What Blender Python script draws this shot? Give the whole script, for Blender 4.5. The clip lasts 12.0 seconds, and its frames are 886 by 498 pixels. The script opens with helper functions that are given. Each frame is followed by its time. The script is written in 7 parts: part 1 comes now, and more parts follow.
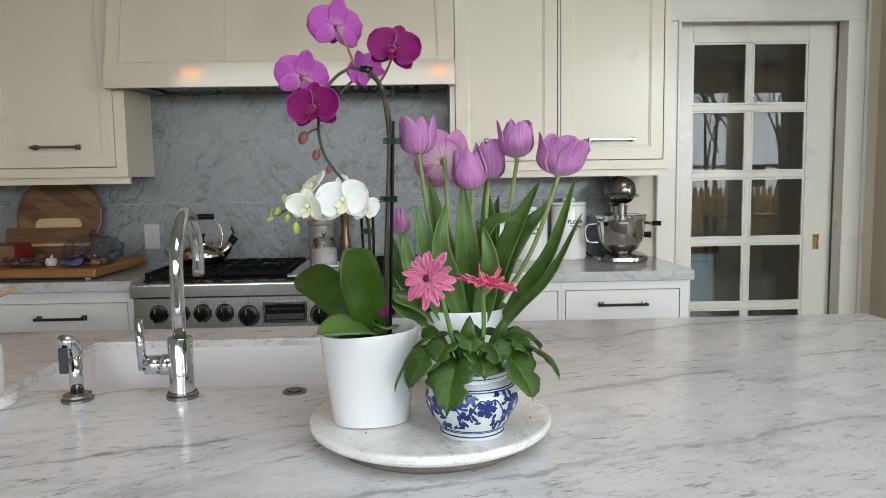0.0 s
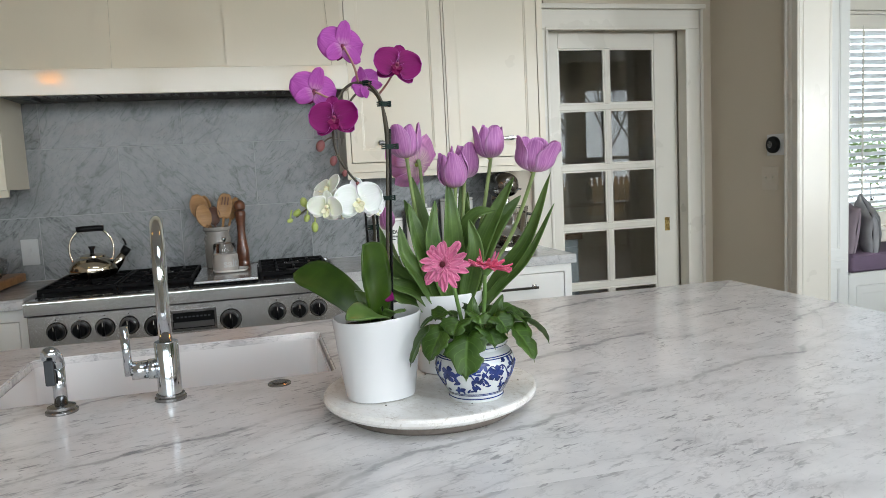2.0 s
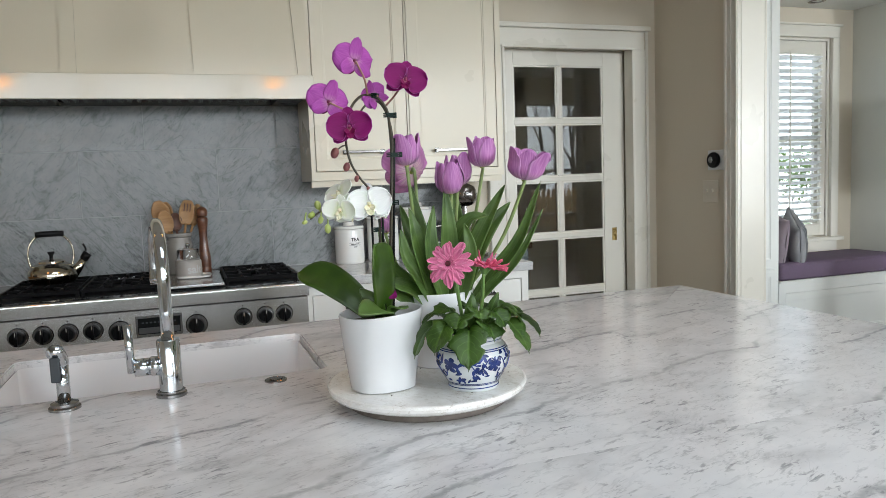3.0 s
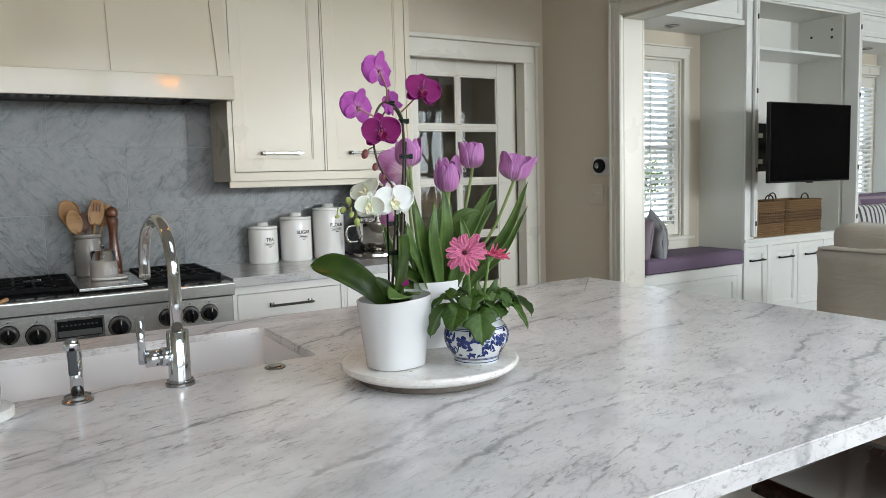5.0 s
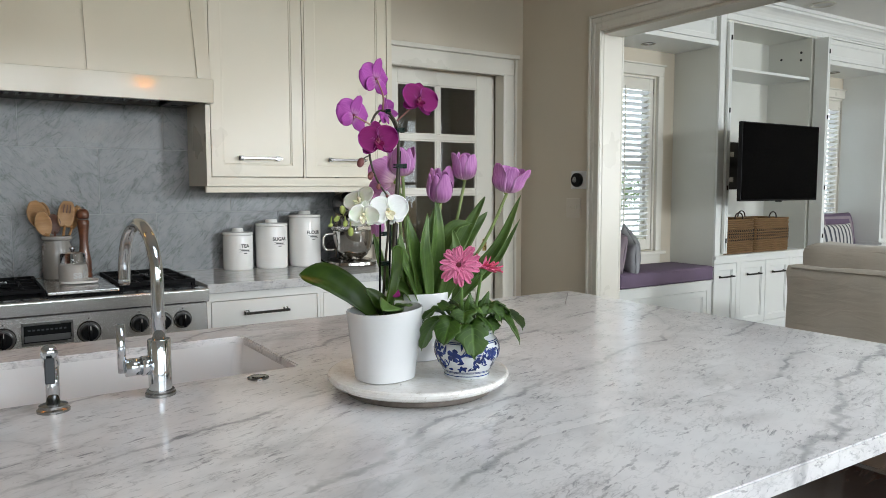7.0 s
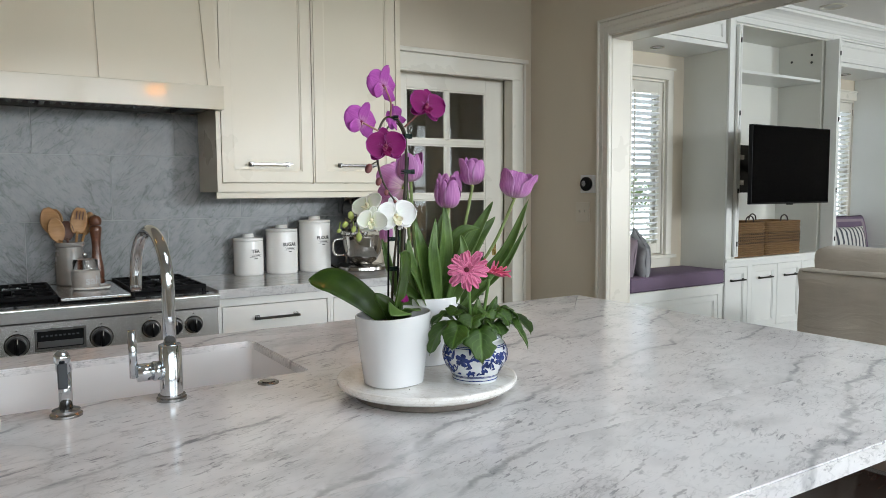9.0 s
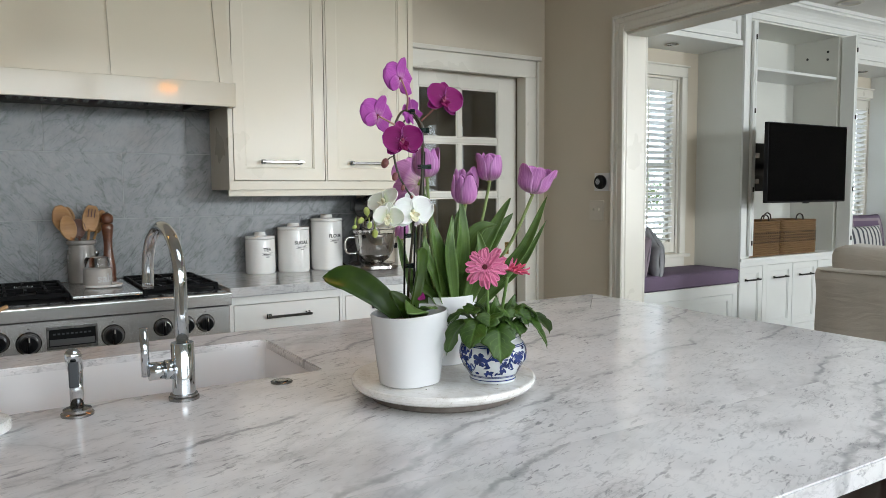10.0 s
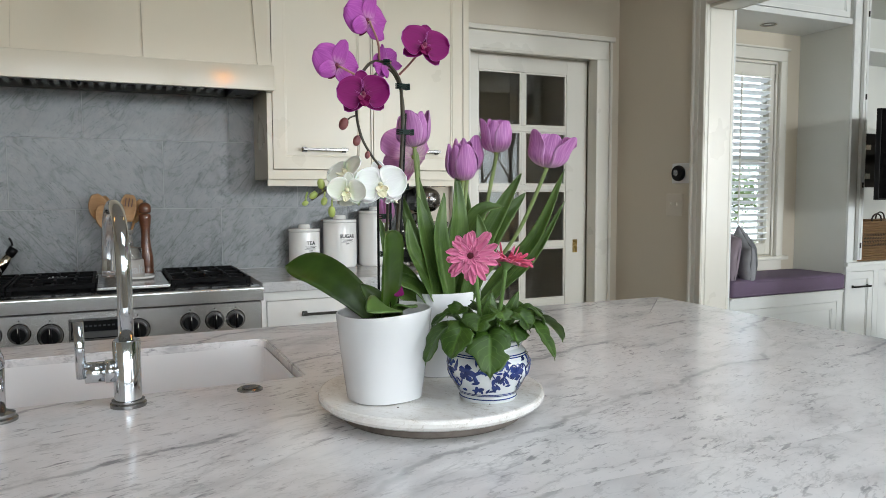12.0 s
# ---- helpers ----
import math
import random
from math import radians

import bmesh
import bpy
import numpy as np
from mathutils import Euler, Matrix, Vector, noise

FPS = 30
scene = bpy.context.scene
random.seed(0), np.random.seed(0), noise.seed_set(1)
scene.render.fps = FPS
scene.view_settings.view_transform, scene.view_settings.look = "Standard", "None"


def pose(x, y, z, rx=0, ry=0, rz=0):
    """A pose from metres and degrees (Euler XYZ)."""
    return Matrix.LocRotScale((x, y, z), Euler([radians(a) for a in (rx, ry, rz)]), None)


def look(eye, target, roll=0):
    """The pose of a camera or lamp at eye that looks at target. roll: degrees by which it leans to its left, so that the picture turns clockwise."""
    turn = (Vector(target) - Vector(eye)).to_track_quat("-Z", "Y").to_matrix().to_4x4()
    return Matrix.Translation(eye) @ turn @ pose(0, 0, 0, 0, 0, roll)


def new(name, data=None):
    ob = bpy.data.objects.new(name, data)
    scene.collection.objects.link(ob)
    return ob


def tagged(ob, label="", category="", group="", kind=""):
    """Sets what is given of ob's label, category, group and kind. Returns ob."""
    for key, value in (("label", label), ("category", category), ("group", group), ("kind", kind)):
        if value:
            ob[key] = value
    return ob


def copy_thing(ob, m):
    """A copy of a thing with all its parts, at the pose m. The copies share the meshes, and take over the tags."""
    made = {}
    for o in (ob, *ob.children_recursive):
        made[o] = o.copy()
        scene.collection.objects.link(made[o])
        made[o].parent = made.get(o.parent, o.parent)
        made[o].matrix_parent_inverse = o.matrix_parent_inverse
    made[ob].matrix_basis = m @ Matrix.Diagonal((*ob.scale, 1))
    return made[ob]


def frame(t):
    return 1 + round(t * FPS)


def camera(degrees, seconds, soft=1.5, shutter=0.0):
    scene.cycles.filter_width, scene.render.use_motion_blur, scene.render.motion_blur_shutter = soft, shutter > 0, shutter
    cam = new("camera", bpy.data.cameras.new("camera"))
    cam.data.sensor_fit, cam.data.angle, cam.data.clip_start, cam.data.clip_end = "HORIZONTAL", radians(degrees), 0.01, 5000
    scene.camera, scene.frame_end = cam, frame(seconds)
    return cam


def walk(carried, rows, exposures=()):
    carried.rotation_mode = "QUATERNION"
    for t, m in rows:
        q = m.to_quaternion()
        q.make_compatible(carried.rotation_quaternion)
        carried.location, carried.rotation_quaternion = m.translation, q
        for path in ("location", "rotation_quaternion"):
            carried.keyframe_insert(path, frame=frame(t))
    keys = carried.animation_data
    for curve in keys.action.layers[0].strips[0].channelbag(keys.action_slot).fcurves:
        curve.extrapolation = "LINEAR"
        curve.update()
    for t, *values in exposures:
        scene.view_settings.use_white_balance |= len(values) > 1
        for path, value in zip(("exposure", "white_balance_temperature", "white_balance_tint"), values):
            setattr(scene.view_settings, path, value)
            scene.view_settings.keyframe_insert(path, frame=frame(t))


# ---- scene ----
cam = camera(62.3, 12.0, soft=0.8)
PATH = [
    (0, (0.316, 0.094, 1.345), (0.381, 2.083, 1.148), -0.9),
    (0.5, (0.307, 0.095, 1.345), (0.399, 2.083, 1.148), -1.4),
    (1, (0.265, 0.074, 1.351), (0.425, 2.058, 1.153), -2.0),
    (1.5, (0.138, 0.013, 1.346), (0.484, 1.972, 1.138), -3.0),
    (2, (0.04, -0.032, 1.354), (0.527, 1.896, 1.142), -2.9),
    (2.5, (-0.017, -0.07, 1.355), (0.567, 1.832, 1.152), -2.3),
    (2.7, (-0.051, -0.093, 1.35), (0.561, 1.8, 1.154), -2.2),
    (4.5, (-0.354, -0.107, 1.363), (0.563, 1.661, 1.181), -2.1),
    (5, (-0.459, -0.126, 1.353), (0.561, 1.584, 1.161), -1.6),
    (5.5, (-0.512, -0.144, 1.352), (0.563, 1.531, 1.166), -0.9),
    (6, (-0.51, -0.129, 1.35), (0.589, 1.534, 1.176), -0.3),
    (6.5, (-0.502, -0.102, 1.355), (0.6, 1.559, 1.186), -0.1),
    (7, (-0.492, -0.08, 1.356), (0.604, 1.585, 1.189), -0.1),
    (9, (-0.492, -0.089, 1.358), (0.581, 1.592, 1.203), -0.4),
    (9.5, (-0.49, -0.085, 1.354), (0.576, 1.6, 1.2), -0.5),
    (10, (-0.487, -0.053, 1.35), (0.563, 1.642, 1.194), -0.4),
    (10.5, (-0.437, -0.013, 1.347), (0.576, 1.705, 1.193), -0.4),
    (11, (-0.298, 0.053, 1.321), (0.654, 1.806, 1.17), -0.3),
    (11.5, (-0.207, 0.08, 1.301), (0.676, 1.869, 1.151), -0.2),
    (12, (-0.176, 0.106, 1.299), (0.651, 1.921, 1.148), -0.2),
]
walk(cam, [(t, look(eye, target, roll)) for t, eye, target, roll in PATH])

# ---- light ----
world = bpy.data.worlds.new("sky")
scene.world = world
world.use_nodes = True
wn = world.node_tree.nodes
sky = wn.new("ShaderNodeTexSky")
sky.sky_type = 'NISHITA'
sky.sun_disc = False
sky.sun_elevation = radians(38)
sky.sun_rotation = radians(20)
wn["Background"].inputs[1].default_value = 0.15
world.node_tree.links.new(sky.outputs[0], wn["Background"].inputs[0])

sun_data = bpy.data.lights.new("sun", 'SUN')
sun_data.energy, sun_data.angle, sun_data.color = 3.0, radians(0.5), (1.0, 0.95, 0.88)
sun_lamp = new("sun", sun_data)
sun_lamp.matrix_world = look((1.5, 12, 9), (0, 4, 0))


def area(name, eye, target, w, h, watts, color):
    d = bpy.data.lights.new(name, 'AREA')
    d.shape, d.size, d.size_y, d.energy, d.color = 'RECTANGLE', w, h, watts, color
    ob = new(name, d)
    ob.matrix_world = look(eye, target)
    return ob


DAY = (0.87, 0.945, 1.0)
area("window_light_south", (-0.7, -4.5, 3.2), (0.4, 1.2, 0.9), 5.6, 2.4, 215, DAY)
# Stands in for the living room windows' daylight, from an added, unseen end window.
area("window_light_living", (3.3, -3.68, 2.22), (2.6, 2.0, 1.0), 0.95, 0.6, 270, DAY)
# Added in an unseen window, out of the door glass's reflection, for the built-ins.
area("window_light_corner", (7.88, -3.68, 1.5), (5.2, 3.8, 1.4), 0.7, 2.0, 315, DAY)
# Added overhead fill to brighten the island top; no skylight is known here.
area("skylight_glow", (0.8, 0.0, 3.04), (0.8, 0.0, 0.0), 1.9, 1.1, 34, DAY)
scene.view_settings.exposure = -0.48


# ---- materials ----
def nodes_of(name):
    m = bpy.data.materials.new(name)
    m.use_nodes = True
    nt = m.node_tree
    return m, nt, nt.nodes["Principled BSDF"]


def add(nt, kind, **vals):
    n = nt.nodes.new(kind)
    for k, v in vals.items():
        n.inputs[k.replace("_", " ")].default_value = v
    return n


def ramp(nt, fac, stops):
    r = nt.nodes.new("ShaderNodeValToRGB")
    el = r.color_ramp.elements
    while len(el) < len(stops):
        el.new(0.5)
    for e, (p, c) in zip(el, stops):
        e.position, e.color = p, (*c, 1) if len(c) == 3 else c
    nt.links.new(fac, r.inputs[0])
    return r.outputs[0]


def coords(nt, scale=(1, 1, 1), rot=(0, 0, 0), shift=False):
    tc = nt.nodes.new("ShaderNodeTexCoord")
    mp = nt.nodes.new("ShaderNodeMapping")
    mp.inputs["Scale"].default_value = scale
    mp.inputs["Rotation"].default_value = [radians(a) for a in rot]
    nt.links.new(tc.outputs["Object"], mp.inputs["Vector"])
    if shift:
        oi = nt.nodes.new("ShaderNodeObjectInfo")
        mul = nt.nodes.new("ShaderNodeMath")
        mul.operation = 'MULTIPLY'
        mul.inputs[1].default_value = 37.0
        nt.links.new(oi.outputs["Random"], mul.inputs[0])
        nt.links.new(mul.outputs[0], mp.inputs["Location"])
    return mp.outputs[0]


def mixc(nt, fac, a, b, mode='MIX'):
    n = nt.nodes.new("ShaderNodeMix")
    n.data_type, n.blend_type = 'RGBA', mode
    for sock, v in ((n.inputs["Factor"], fac), (n.inputs["A"], a), (n.inputs["B"], b)):
        if isinstance(v, (int, float)):
            sock.default_value = v
        elif isinstance(v, tuple):
            sock.default_value = (*v, 1)
        else:
            nt.links.new(v, sock)
    return n.outputs["Result"]


def bump(nt, bs, height, strength, dist=0.002):
    b = add(nt, "ShaderNodeBump", Strength=strength, Distance=dist)
    nt.links.new(height, b.inputs["Height"])
    nt.links.new(b.outputs[0], bs.inputs["Normal"])


def paint(name, col, rough=0.4, vary=0.06, grain=0.06, scale=3.0, metal=0.0, spec=0.5, fine=140.0):
    """Painted or plain surface, varied at two scales."""
    m, nt, bs = nodes_of(name)
    v = coords(nt)
    n1 = add(nt, "ShaderNodeTexNoise", Scale=scale, Detail=4.0)
    n2 = add(nt, "ShaderNodeTexNoise", Scale=fine, Detail=2.0)
    for n in (n1, n2):
        nt.links.new(v, n.inputs["Vector"])
    lo, hi = [tuple(min(1, c * f) for c in col) for f in (1 - vary, 1 + vary)]
    nt.links.new(ramp(nt, n1.outputs[0], [(0.3, lo), (0.7, hi)]), bs.inputs["Base Color"])
    r = max(0.02, rough)
    nt.links.new(ramp(nt, n1.outputs[0], [(0.3, (r * 0.85,) * 3), (0.7, (min(1, r * 1.15),) * 3)]), bs.inputs["Roughness"])
    bs.inputs["Metallic"].default_value = metal
    bs.inputs["Specular IOR Level"].default_value = spec
    if grain:
        bump(nt, bs, n2.outputs[0], grain, 0.001)
    return m


def marble(name, light, grey, rough, turn, size=1.0, shift=False, veins=0.6, flecks=0.6, stretch=3.5, warm=(0.60, 0.57, 0.52), major=0.0):
    """White marble: soft clouds, thin slanting veins and short grey dashes, all drawn out along one way."""
    m, nt, bs = nodes_of(name)
    iso = coords(nt, (1 / size,) * 3, (0, 0, 0), shift)
    turned = coords(nt, (1, 1, 1), turn, shift)
    def drawn(k):
        mp = nt.nodes.new("ShaderNodeMapping")
        mp.inputs["Scale"].default_value = (1 / size, k / size, k / size)
        nt.links.new(turned, mp.inputs["Vector"])
        return mp.outputs[0]
    def noisy(v, scale, detail, rough_, dist):
        n = add(nt, "ShaderNodeTexNoise", Scale=scale, Detail=detail, Roughness=rough_, Distortion=dist)
        nt.links.new(v, n.inputs["Vector"])
        return n.outputs[0]
    a, b = drawn(stretch), drawn(stretch * 1.5)
    cloud = noisy(iso, 2.6, 5.0, 0.6, 0.3)
    soft = noisy(a, 1.3, 4.0, 0.55, 0.3)
    vein = noisy(a, 1.0, 6.0, 0.55, 0.25)
    vein2 = noisy(a, 2.3, 5.0, 0.6, 0.35)
    dash = noisy(b, 9.0, 3.0, 0.6, 0.3)
    patch = noisy(iso, 1.7, 3.0, 0.55, 0.4)
    patch2 = noisy(iso, 4.1, 2.0, 0.5, 0.2)
    mid = tuple(p * 0.80 + q * 0.20 for p, q in zip(light, grey))
    base = ramp(nt, cloud, [(0.30, mid), (0.52, light), (1.0, light)])
    base = mixc(nt, ramp(nt, patch2, [(0.5, (0, 0, 0)), (0.75, (0.22,) * 3)]), base, warm)
    base = mixc(nt, ramp(nt, soft, [(0.56, (0, 0, 0)), (0.72, (0.30,) * 3)]), base, grey)
    where = ramp(nt, patch, [(0.42, (0.05,) * 3), (0.6, (1, 1, 1))])
    where2 = ramp(nt, patch2, [(0.40, (0.28,) * 3), (0.62, (1, 1, 1))])
    long_ = noisy(drawn(stretch * 0.6), 0.55, 9.0, 0.5, 0.5)
    speck = noisy(drawn(2.2), 20.0, 4.0, 0.65, 0.6)
    hair = noisy(drawn(1.7), 3.4, 7.0, 0.62, 0.9)
    l0 = ramp(nt, long_, [(0.478, (0, 0, 0)), (0.496, (veins * 0.30,) * 3), (0.5, (veins * 0.75,) * 3), (0.504, (veins * 0.30,) * 3), (0.53, (0, 0, 0))])
    l3 = ramp(nt, hair, [(0.492, (0, 0, 0)), (0.5, (veins * 0.4,) * 3), (0.508, (0, 0, 0))])
    sp = ramp(nt, speck, [(0.58, (0, 0, 0)), (0.67, (flecks * 0.8,) * 3)])
    l1 = ramp(nt, vein, [(0.47, (0, 0, 0)), (0.494, (veins * 0.35,) * 3), (0.5, (veins,) * 3), (0.507, (veins * 0.25,) * 3), (0.54, (0, 0, 0))])
    l2 = ramp(nt, vein2, [(0.485, (0, 0, 0)), (0.5, (veins * 0.7,) * 3), (0.512, (0, 0, 0))])
    fl = ramp(nt, dash, [(0.60, (0, 0, 0)), (0.68, (flecks,) * 3)])
    c = mixc(nt, mixc(nt, 1.0, l1, where, 'MULTIPLY'), base, grey)
    c = mixc(nt, mixc(nt, 1.0, l2, where2, 'MULTIPLY'), c, grey)
    c = mixc(nt, mixc(nt, 1.0, fl, where2, 'MULTIPLY'), c, grey)
    c = mixc(nt, l0, c, grey)
    c = mixc(nt, mixc(nt, 1.0, l3, where, 'MULTIPLY'), c, grey)
    c = mixc(nt, mixc(nt, 1.0, sp, where2, 'MULTIPLY'), c, grey)
    if major:
        # a few long veins with soft grey halos
        wv = nt.nodes.new("ShaderNodeTexWave")
        wv.wave_type, wv.bands_direction = 'BANDS', 'Y'
        for k, val in (("Scale", 0.85), ("Distortion", 2.6), ("Detail", 6.0), ("Detail Scale", 2.4), ("Detail Roughness", 0.58)):
            wv.inputs[k].default_value = val
        nt.links.new(turned, wv.inputs["Vector"])
        halo = ramp(nt, wv.outputs["Fac"], [(0.90, (0, 0, 0)), (1.0, (major * 0.2,) * 3)])
        core = ramp(nt, wv.outputs["Fac"], [(0.993, (0, 0, 0)), (1.0, (major,) * 3)])
        broken = ramp(nt, noisy(iso, 2.1, 4.0, 0.6, 0.2), [(0.34, (0.05,) * 3), (0.54, (1, 1, 1))])
        c = mixc(nt, mixc(nt, 1.0, halo, broken, 'MULTIPLY'), c, grey)
        c = mixc(nt, mixc(nt, 1.0, core, broken, 'MULTIPLY'), c, grey)
    nt.links.new(c, bs.inputs["Base Color"])
    nt.links.new(ramp(nt, cloud, [(0.3, (rough * 1.15,) * 3), (0.7, (rough * 0.9,) * 3)]), bs.inputs["Roughness"])
    return m


def wood(name, dark, light, rough, scale=1.0, turn=(0, 0, 0), shift=True, coat=0.0, spec=0.5):
    m, nt, bs = nodes_of(name)
    v = coords(nt, (1.2 * scale, 14 * scale, 14 * scale), turn, shift)
    n1 = add(nt, "ShaderNodeTexNoise", Scale=3.0, Detail=8.0, Roughness=0.62, Distortion=0.8)
    n2 = add(nt, "ShaderNodeTexNoise", Scale=24.0, Detail=3.0)
    nt.links.new(v, n1.inputs["Vector"])
    nt.links.new(v, n2.inputs["Vector"])
    c = ramp(nt, n1.outputs[0], [(0.3, dark), (0.7, light)])
    c = mixc(nt, ramp(nt, n2.outputs[0], [(0.5, (0, 0, 0)), (0.75, (0.35,) * 3)]), c, dark)
    nt.links.new(c, bs.inputs["Base Color"])
    bs.inputs["Roughness"].default_value = rough
    bs.inputs["Specular IOR Level"].default_value = spec
    bs.inputs["Coat Weight"].default_value = coat
    bs.inputs["Coat Roughness"].default_value = 0.08
    bump(nt, bs, n1.outputs[0], 0.12, 0.001)
    return m


def metal(name, col, rough, brushed=None, aniso=0.0):
    m, nt, bs = nodes_of(name)
    bs.inputs["Metallic"].default_value = 1.0
    bs.inputs["Base Color"].default_value = (*col, 1)
    v = coords(nt, brushed or (1, 1, 1))
    n = add(nt, "ShaderNodeTexNoise", Scale=60.0 if brushed else 9.0, Detail=4.0)
    nt.links.new(v, n.inputs["Vector"])
    nt.links.new(ramp(nt, n.outputs[0], [(0.3, (rough * 0.7,) * 3), (0.7, (rough * 1.3,) * 3)]), bs.inputs["Roughness"])
    if aniso:
        tg = nt.nodes.new("ShaderNodeTangent")
        tg.direction_type, tg.axis = 'RADIAL', 'Z'
        nt.links.new(tg.outputs[0], bs.inputs["Tangent"])
        bs.inputs["Anisotropic"].default_value = aniso
        bs.inputs["Anisotropic Rotation"].default_value = 0.25
    if brushed:
        bump(nt, bs, n.outputs[0], 0.015, 0.0005)
    return m


def leafy(name, dark, light, rough, veins="", trans=0.12):
    m, nt, bs = nodes_of(name)
    v = coords(nt, (1, 1, 1), shift=True)
    n1 = add(nt, "ShaderNodeTexNoise", Scale=22.0, Detail=4.0, Distortion=0.5)
    n2 = add(nt, "ShaderNodeTexNoise", Scale=260.0, Detail=2.0)
    for n in (n1, n2):
        nt.links.new(v, n.inputs["Vector"])
    c = ramp(nt, n1.outputs[0], [(0.3, dark), (0.72, light)])
    if veins:
        uv = nt.nodes.new("ShaderNodeUVMap")
        sep = nt.nodes.new("ShaderNodeSeparateXYZ")
        nt.links.new(uv.outputs[0], sep.inputs[0])
        pale = tuple(min(1.0, q * 1.5 + 0.02) for q in light)
        rib = ramp(nt, sep.outputs[0], [(0.44, (0, 0, 0)), (0.49, (0.7,) * 3), (0.51, (0.7,) * 3), (0.56, (0, 0, 0))])
        mp = nt.nodes.new("ShaderNodeMapping")
        nt.links.new(uv.outputs[0], mp.inputs["Vector"])
        if veins == "long":
            mp.inputs["Scale"].default_value = (34, 1.2, 1)
            w = add(nt, "ShaderNodeTexNoise", Scale=1.0, Detail=2.0)
            nt.links.new(mp.outputs[0], w.inputs["Vector"])
            lines = ramp(nt, w.outputs[0], [(0.42, (0, 0, 0)), (0.66, (0.28,) * 3)])
            rib = ramp(nt, sep.outputs[0], [(0.0, (0.4,) * 3), (0.06, (0, 0, 0)), (0.48, (0, 0, 0)), (0.5, (0.35,) * 3), (0.52, (0, 0, 0)), (0.94, (0, 0, 0)), (1.0, (0.4,) * 3)])
        else:
            ab = nt.nodes.new("ShaderNodeMath")
            ab.operation = 'PINGPONG'
            ab.inputs[1].default_value = 0.5
            nt.links.new(sep.outputs[0], ab.inputs[0])
            sm = nt.nodes.new("ShaderNodeMath")
            sm.operation = 'MULTIPLY_ADD'
            sm.inputs[1].default_value = 0.55
            nt.links.new(ab.outputs[0], sm.inputs[0])
            nt.links.new(sep.outputs[1], sm.inputs[2])
            pp = nt.nodes.new("ShaderNodeMath")
            pp.operation = 'PINGPONG'
            pp.inputs[1].default_value = 0.05
            nt.links.new(sm.outputs[0], pp.inputs[0])
            sc = nt.nodes.new("ShaderNodeMath")
            sc.operation = 'MULTIPLY'
            sc.inputs[1].default_value = 20.0
            nt.links.new(pp.outputs[0], sc.inputs[0])
            lines = ramp(nt, sc.outputs[0], [(0.0, (0.6,) * 3), (0.16, (0, 0, 0))])
        c = mixc(nt, lines, c, pale)
        c = mixc(nt, rib, c, pale)
    nt.links.new(c, bs.inputs["Base Color"])
    bs.inputs["Roughness"].default_value = rough
    bs.inputs["Subsurface Weight"].default_value = trans
    bs.inputs["Subsurface Radius"].default_value = (0.01, 0.012, 0.004)
    bs.inputs["Subsurface Scale"].default_value = 0.3
    bump(nt, bs, n2.outputs[0], 0.12, 0.0006)
    return m


def petal_mat(name, edge, heart, streak, rough=0.55, trans=0.2, rim=None):
    """Petal: a UV runs from base (v=0) to tip (v=1); fine streaks lie along it."""
    m, nt, bs = nodes_of(name)
    uv = nt.nodes.new("ShaderNodeUVMap")
    sep = nt.nodes.new("ShaderNodeSeparateXYZ")
    nt.links.new(uv.outputs[0], sep.inputs[0])
    mp = nt.nodes.new("ShaderNodeMapping")
    mp.inputs["Scale"].default_value = (26, 1.6, 1)
    nt.links.new(uv.outputs[0], mp.inputs["Vector"])
    n = add(nt, "ShaderNodeTexNoise", Scale=1.0, Detail=3.0, Distortion=0.3)
    nt.links.new(mp.outputs[0], n.inputs["Vector"])
    c = ramp(nt, sep.outputs[1], [(0.0, heart), (0.32, edge), (1.0, edge)])
    rim = rim or tuple(min(1.0, e * 1.3 + 0.012) for e in edge)
    c = mixc(nt, ramp(nt, sep.outputs[0], [(0.0, (0.7,) * 3), (0.16, (0, 0, 0)), (0.84, (0, 0, 0)), (1.0, (0.7,) * 3)]), c, rim)
    c = mixc(nt, ramp(nt, n.outputs[0], [(0.38, (0, 0, 0)), (0.66, (0.75,) * 3)]), c, streak)
    nt.links.new(c, bs.inputs["Base Color"])
    bs.inputs["Roughness"].default_value = rough
    bs.inputs["Specular IOR Level"].default_value = 0.25
    bs.inputs["Subsurface Weight"].default_value = trans
    bs.inputs["Subsurface Radius"].default_value = (0.012, 0.008, 0.012)
    bs.inputs["Subsurface Scale"].default_value = 0.3
    bump(nt, bs, n.outputs[0], 0.2, 0.0008)
    return m


def glow(name, col, strength):
    m, nt, bs = nodes_of(name)
    bs.inputs["Base Color"].default_value = (*col, 1)
    bs.inputs["Emission Color"].default_value = (*col, 1)
    bs.inputs["Emission Strength"].default_value = strength
    return m


def glass(name, tint=(1, 1, 1), rough=0.0):
    m, nt, bs = nodes_of(name)
    bs.inputs["Transmission Weight"].default_value = 1.0
    bs.inputs["Base Color"].default_value = (*tint, 1)
    bs.inputs["Roughness"].default_value = rough
    bs.inputs["IOR"].default_value = 1.45
    return m


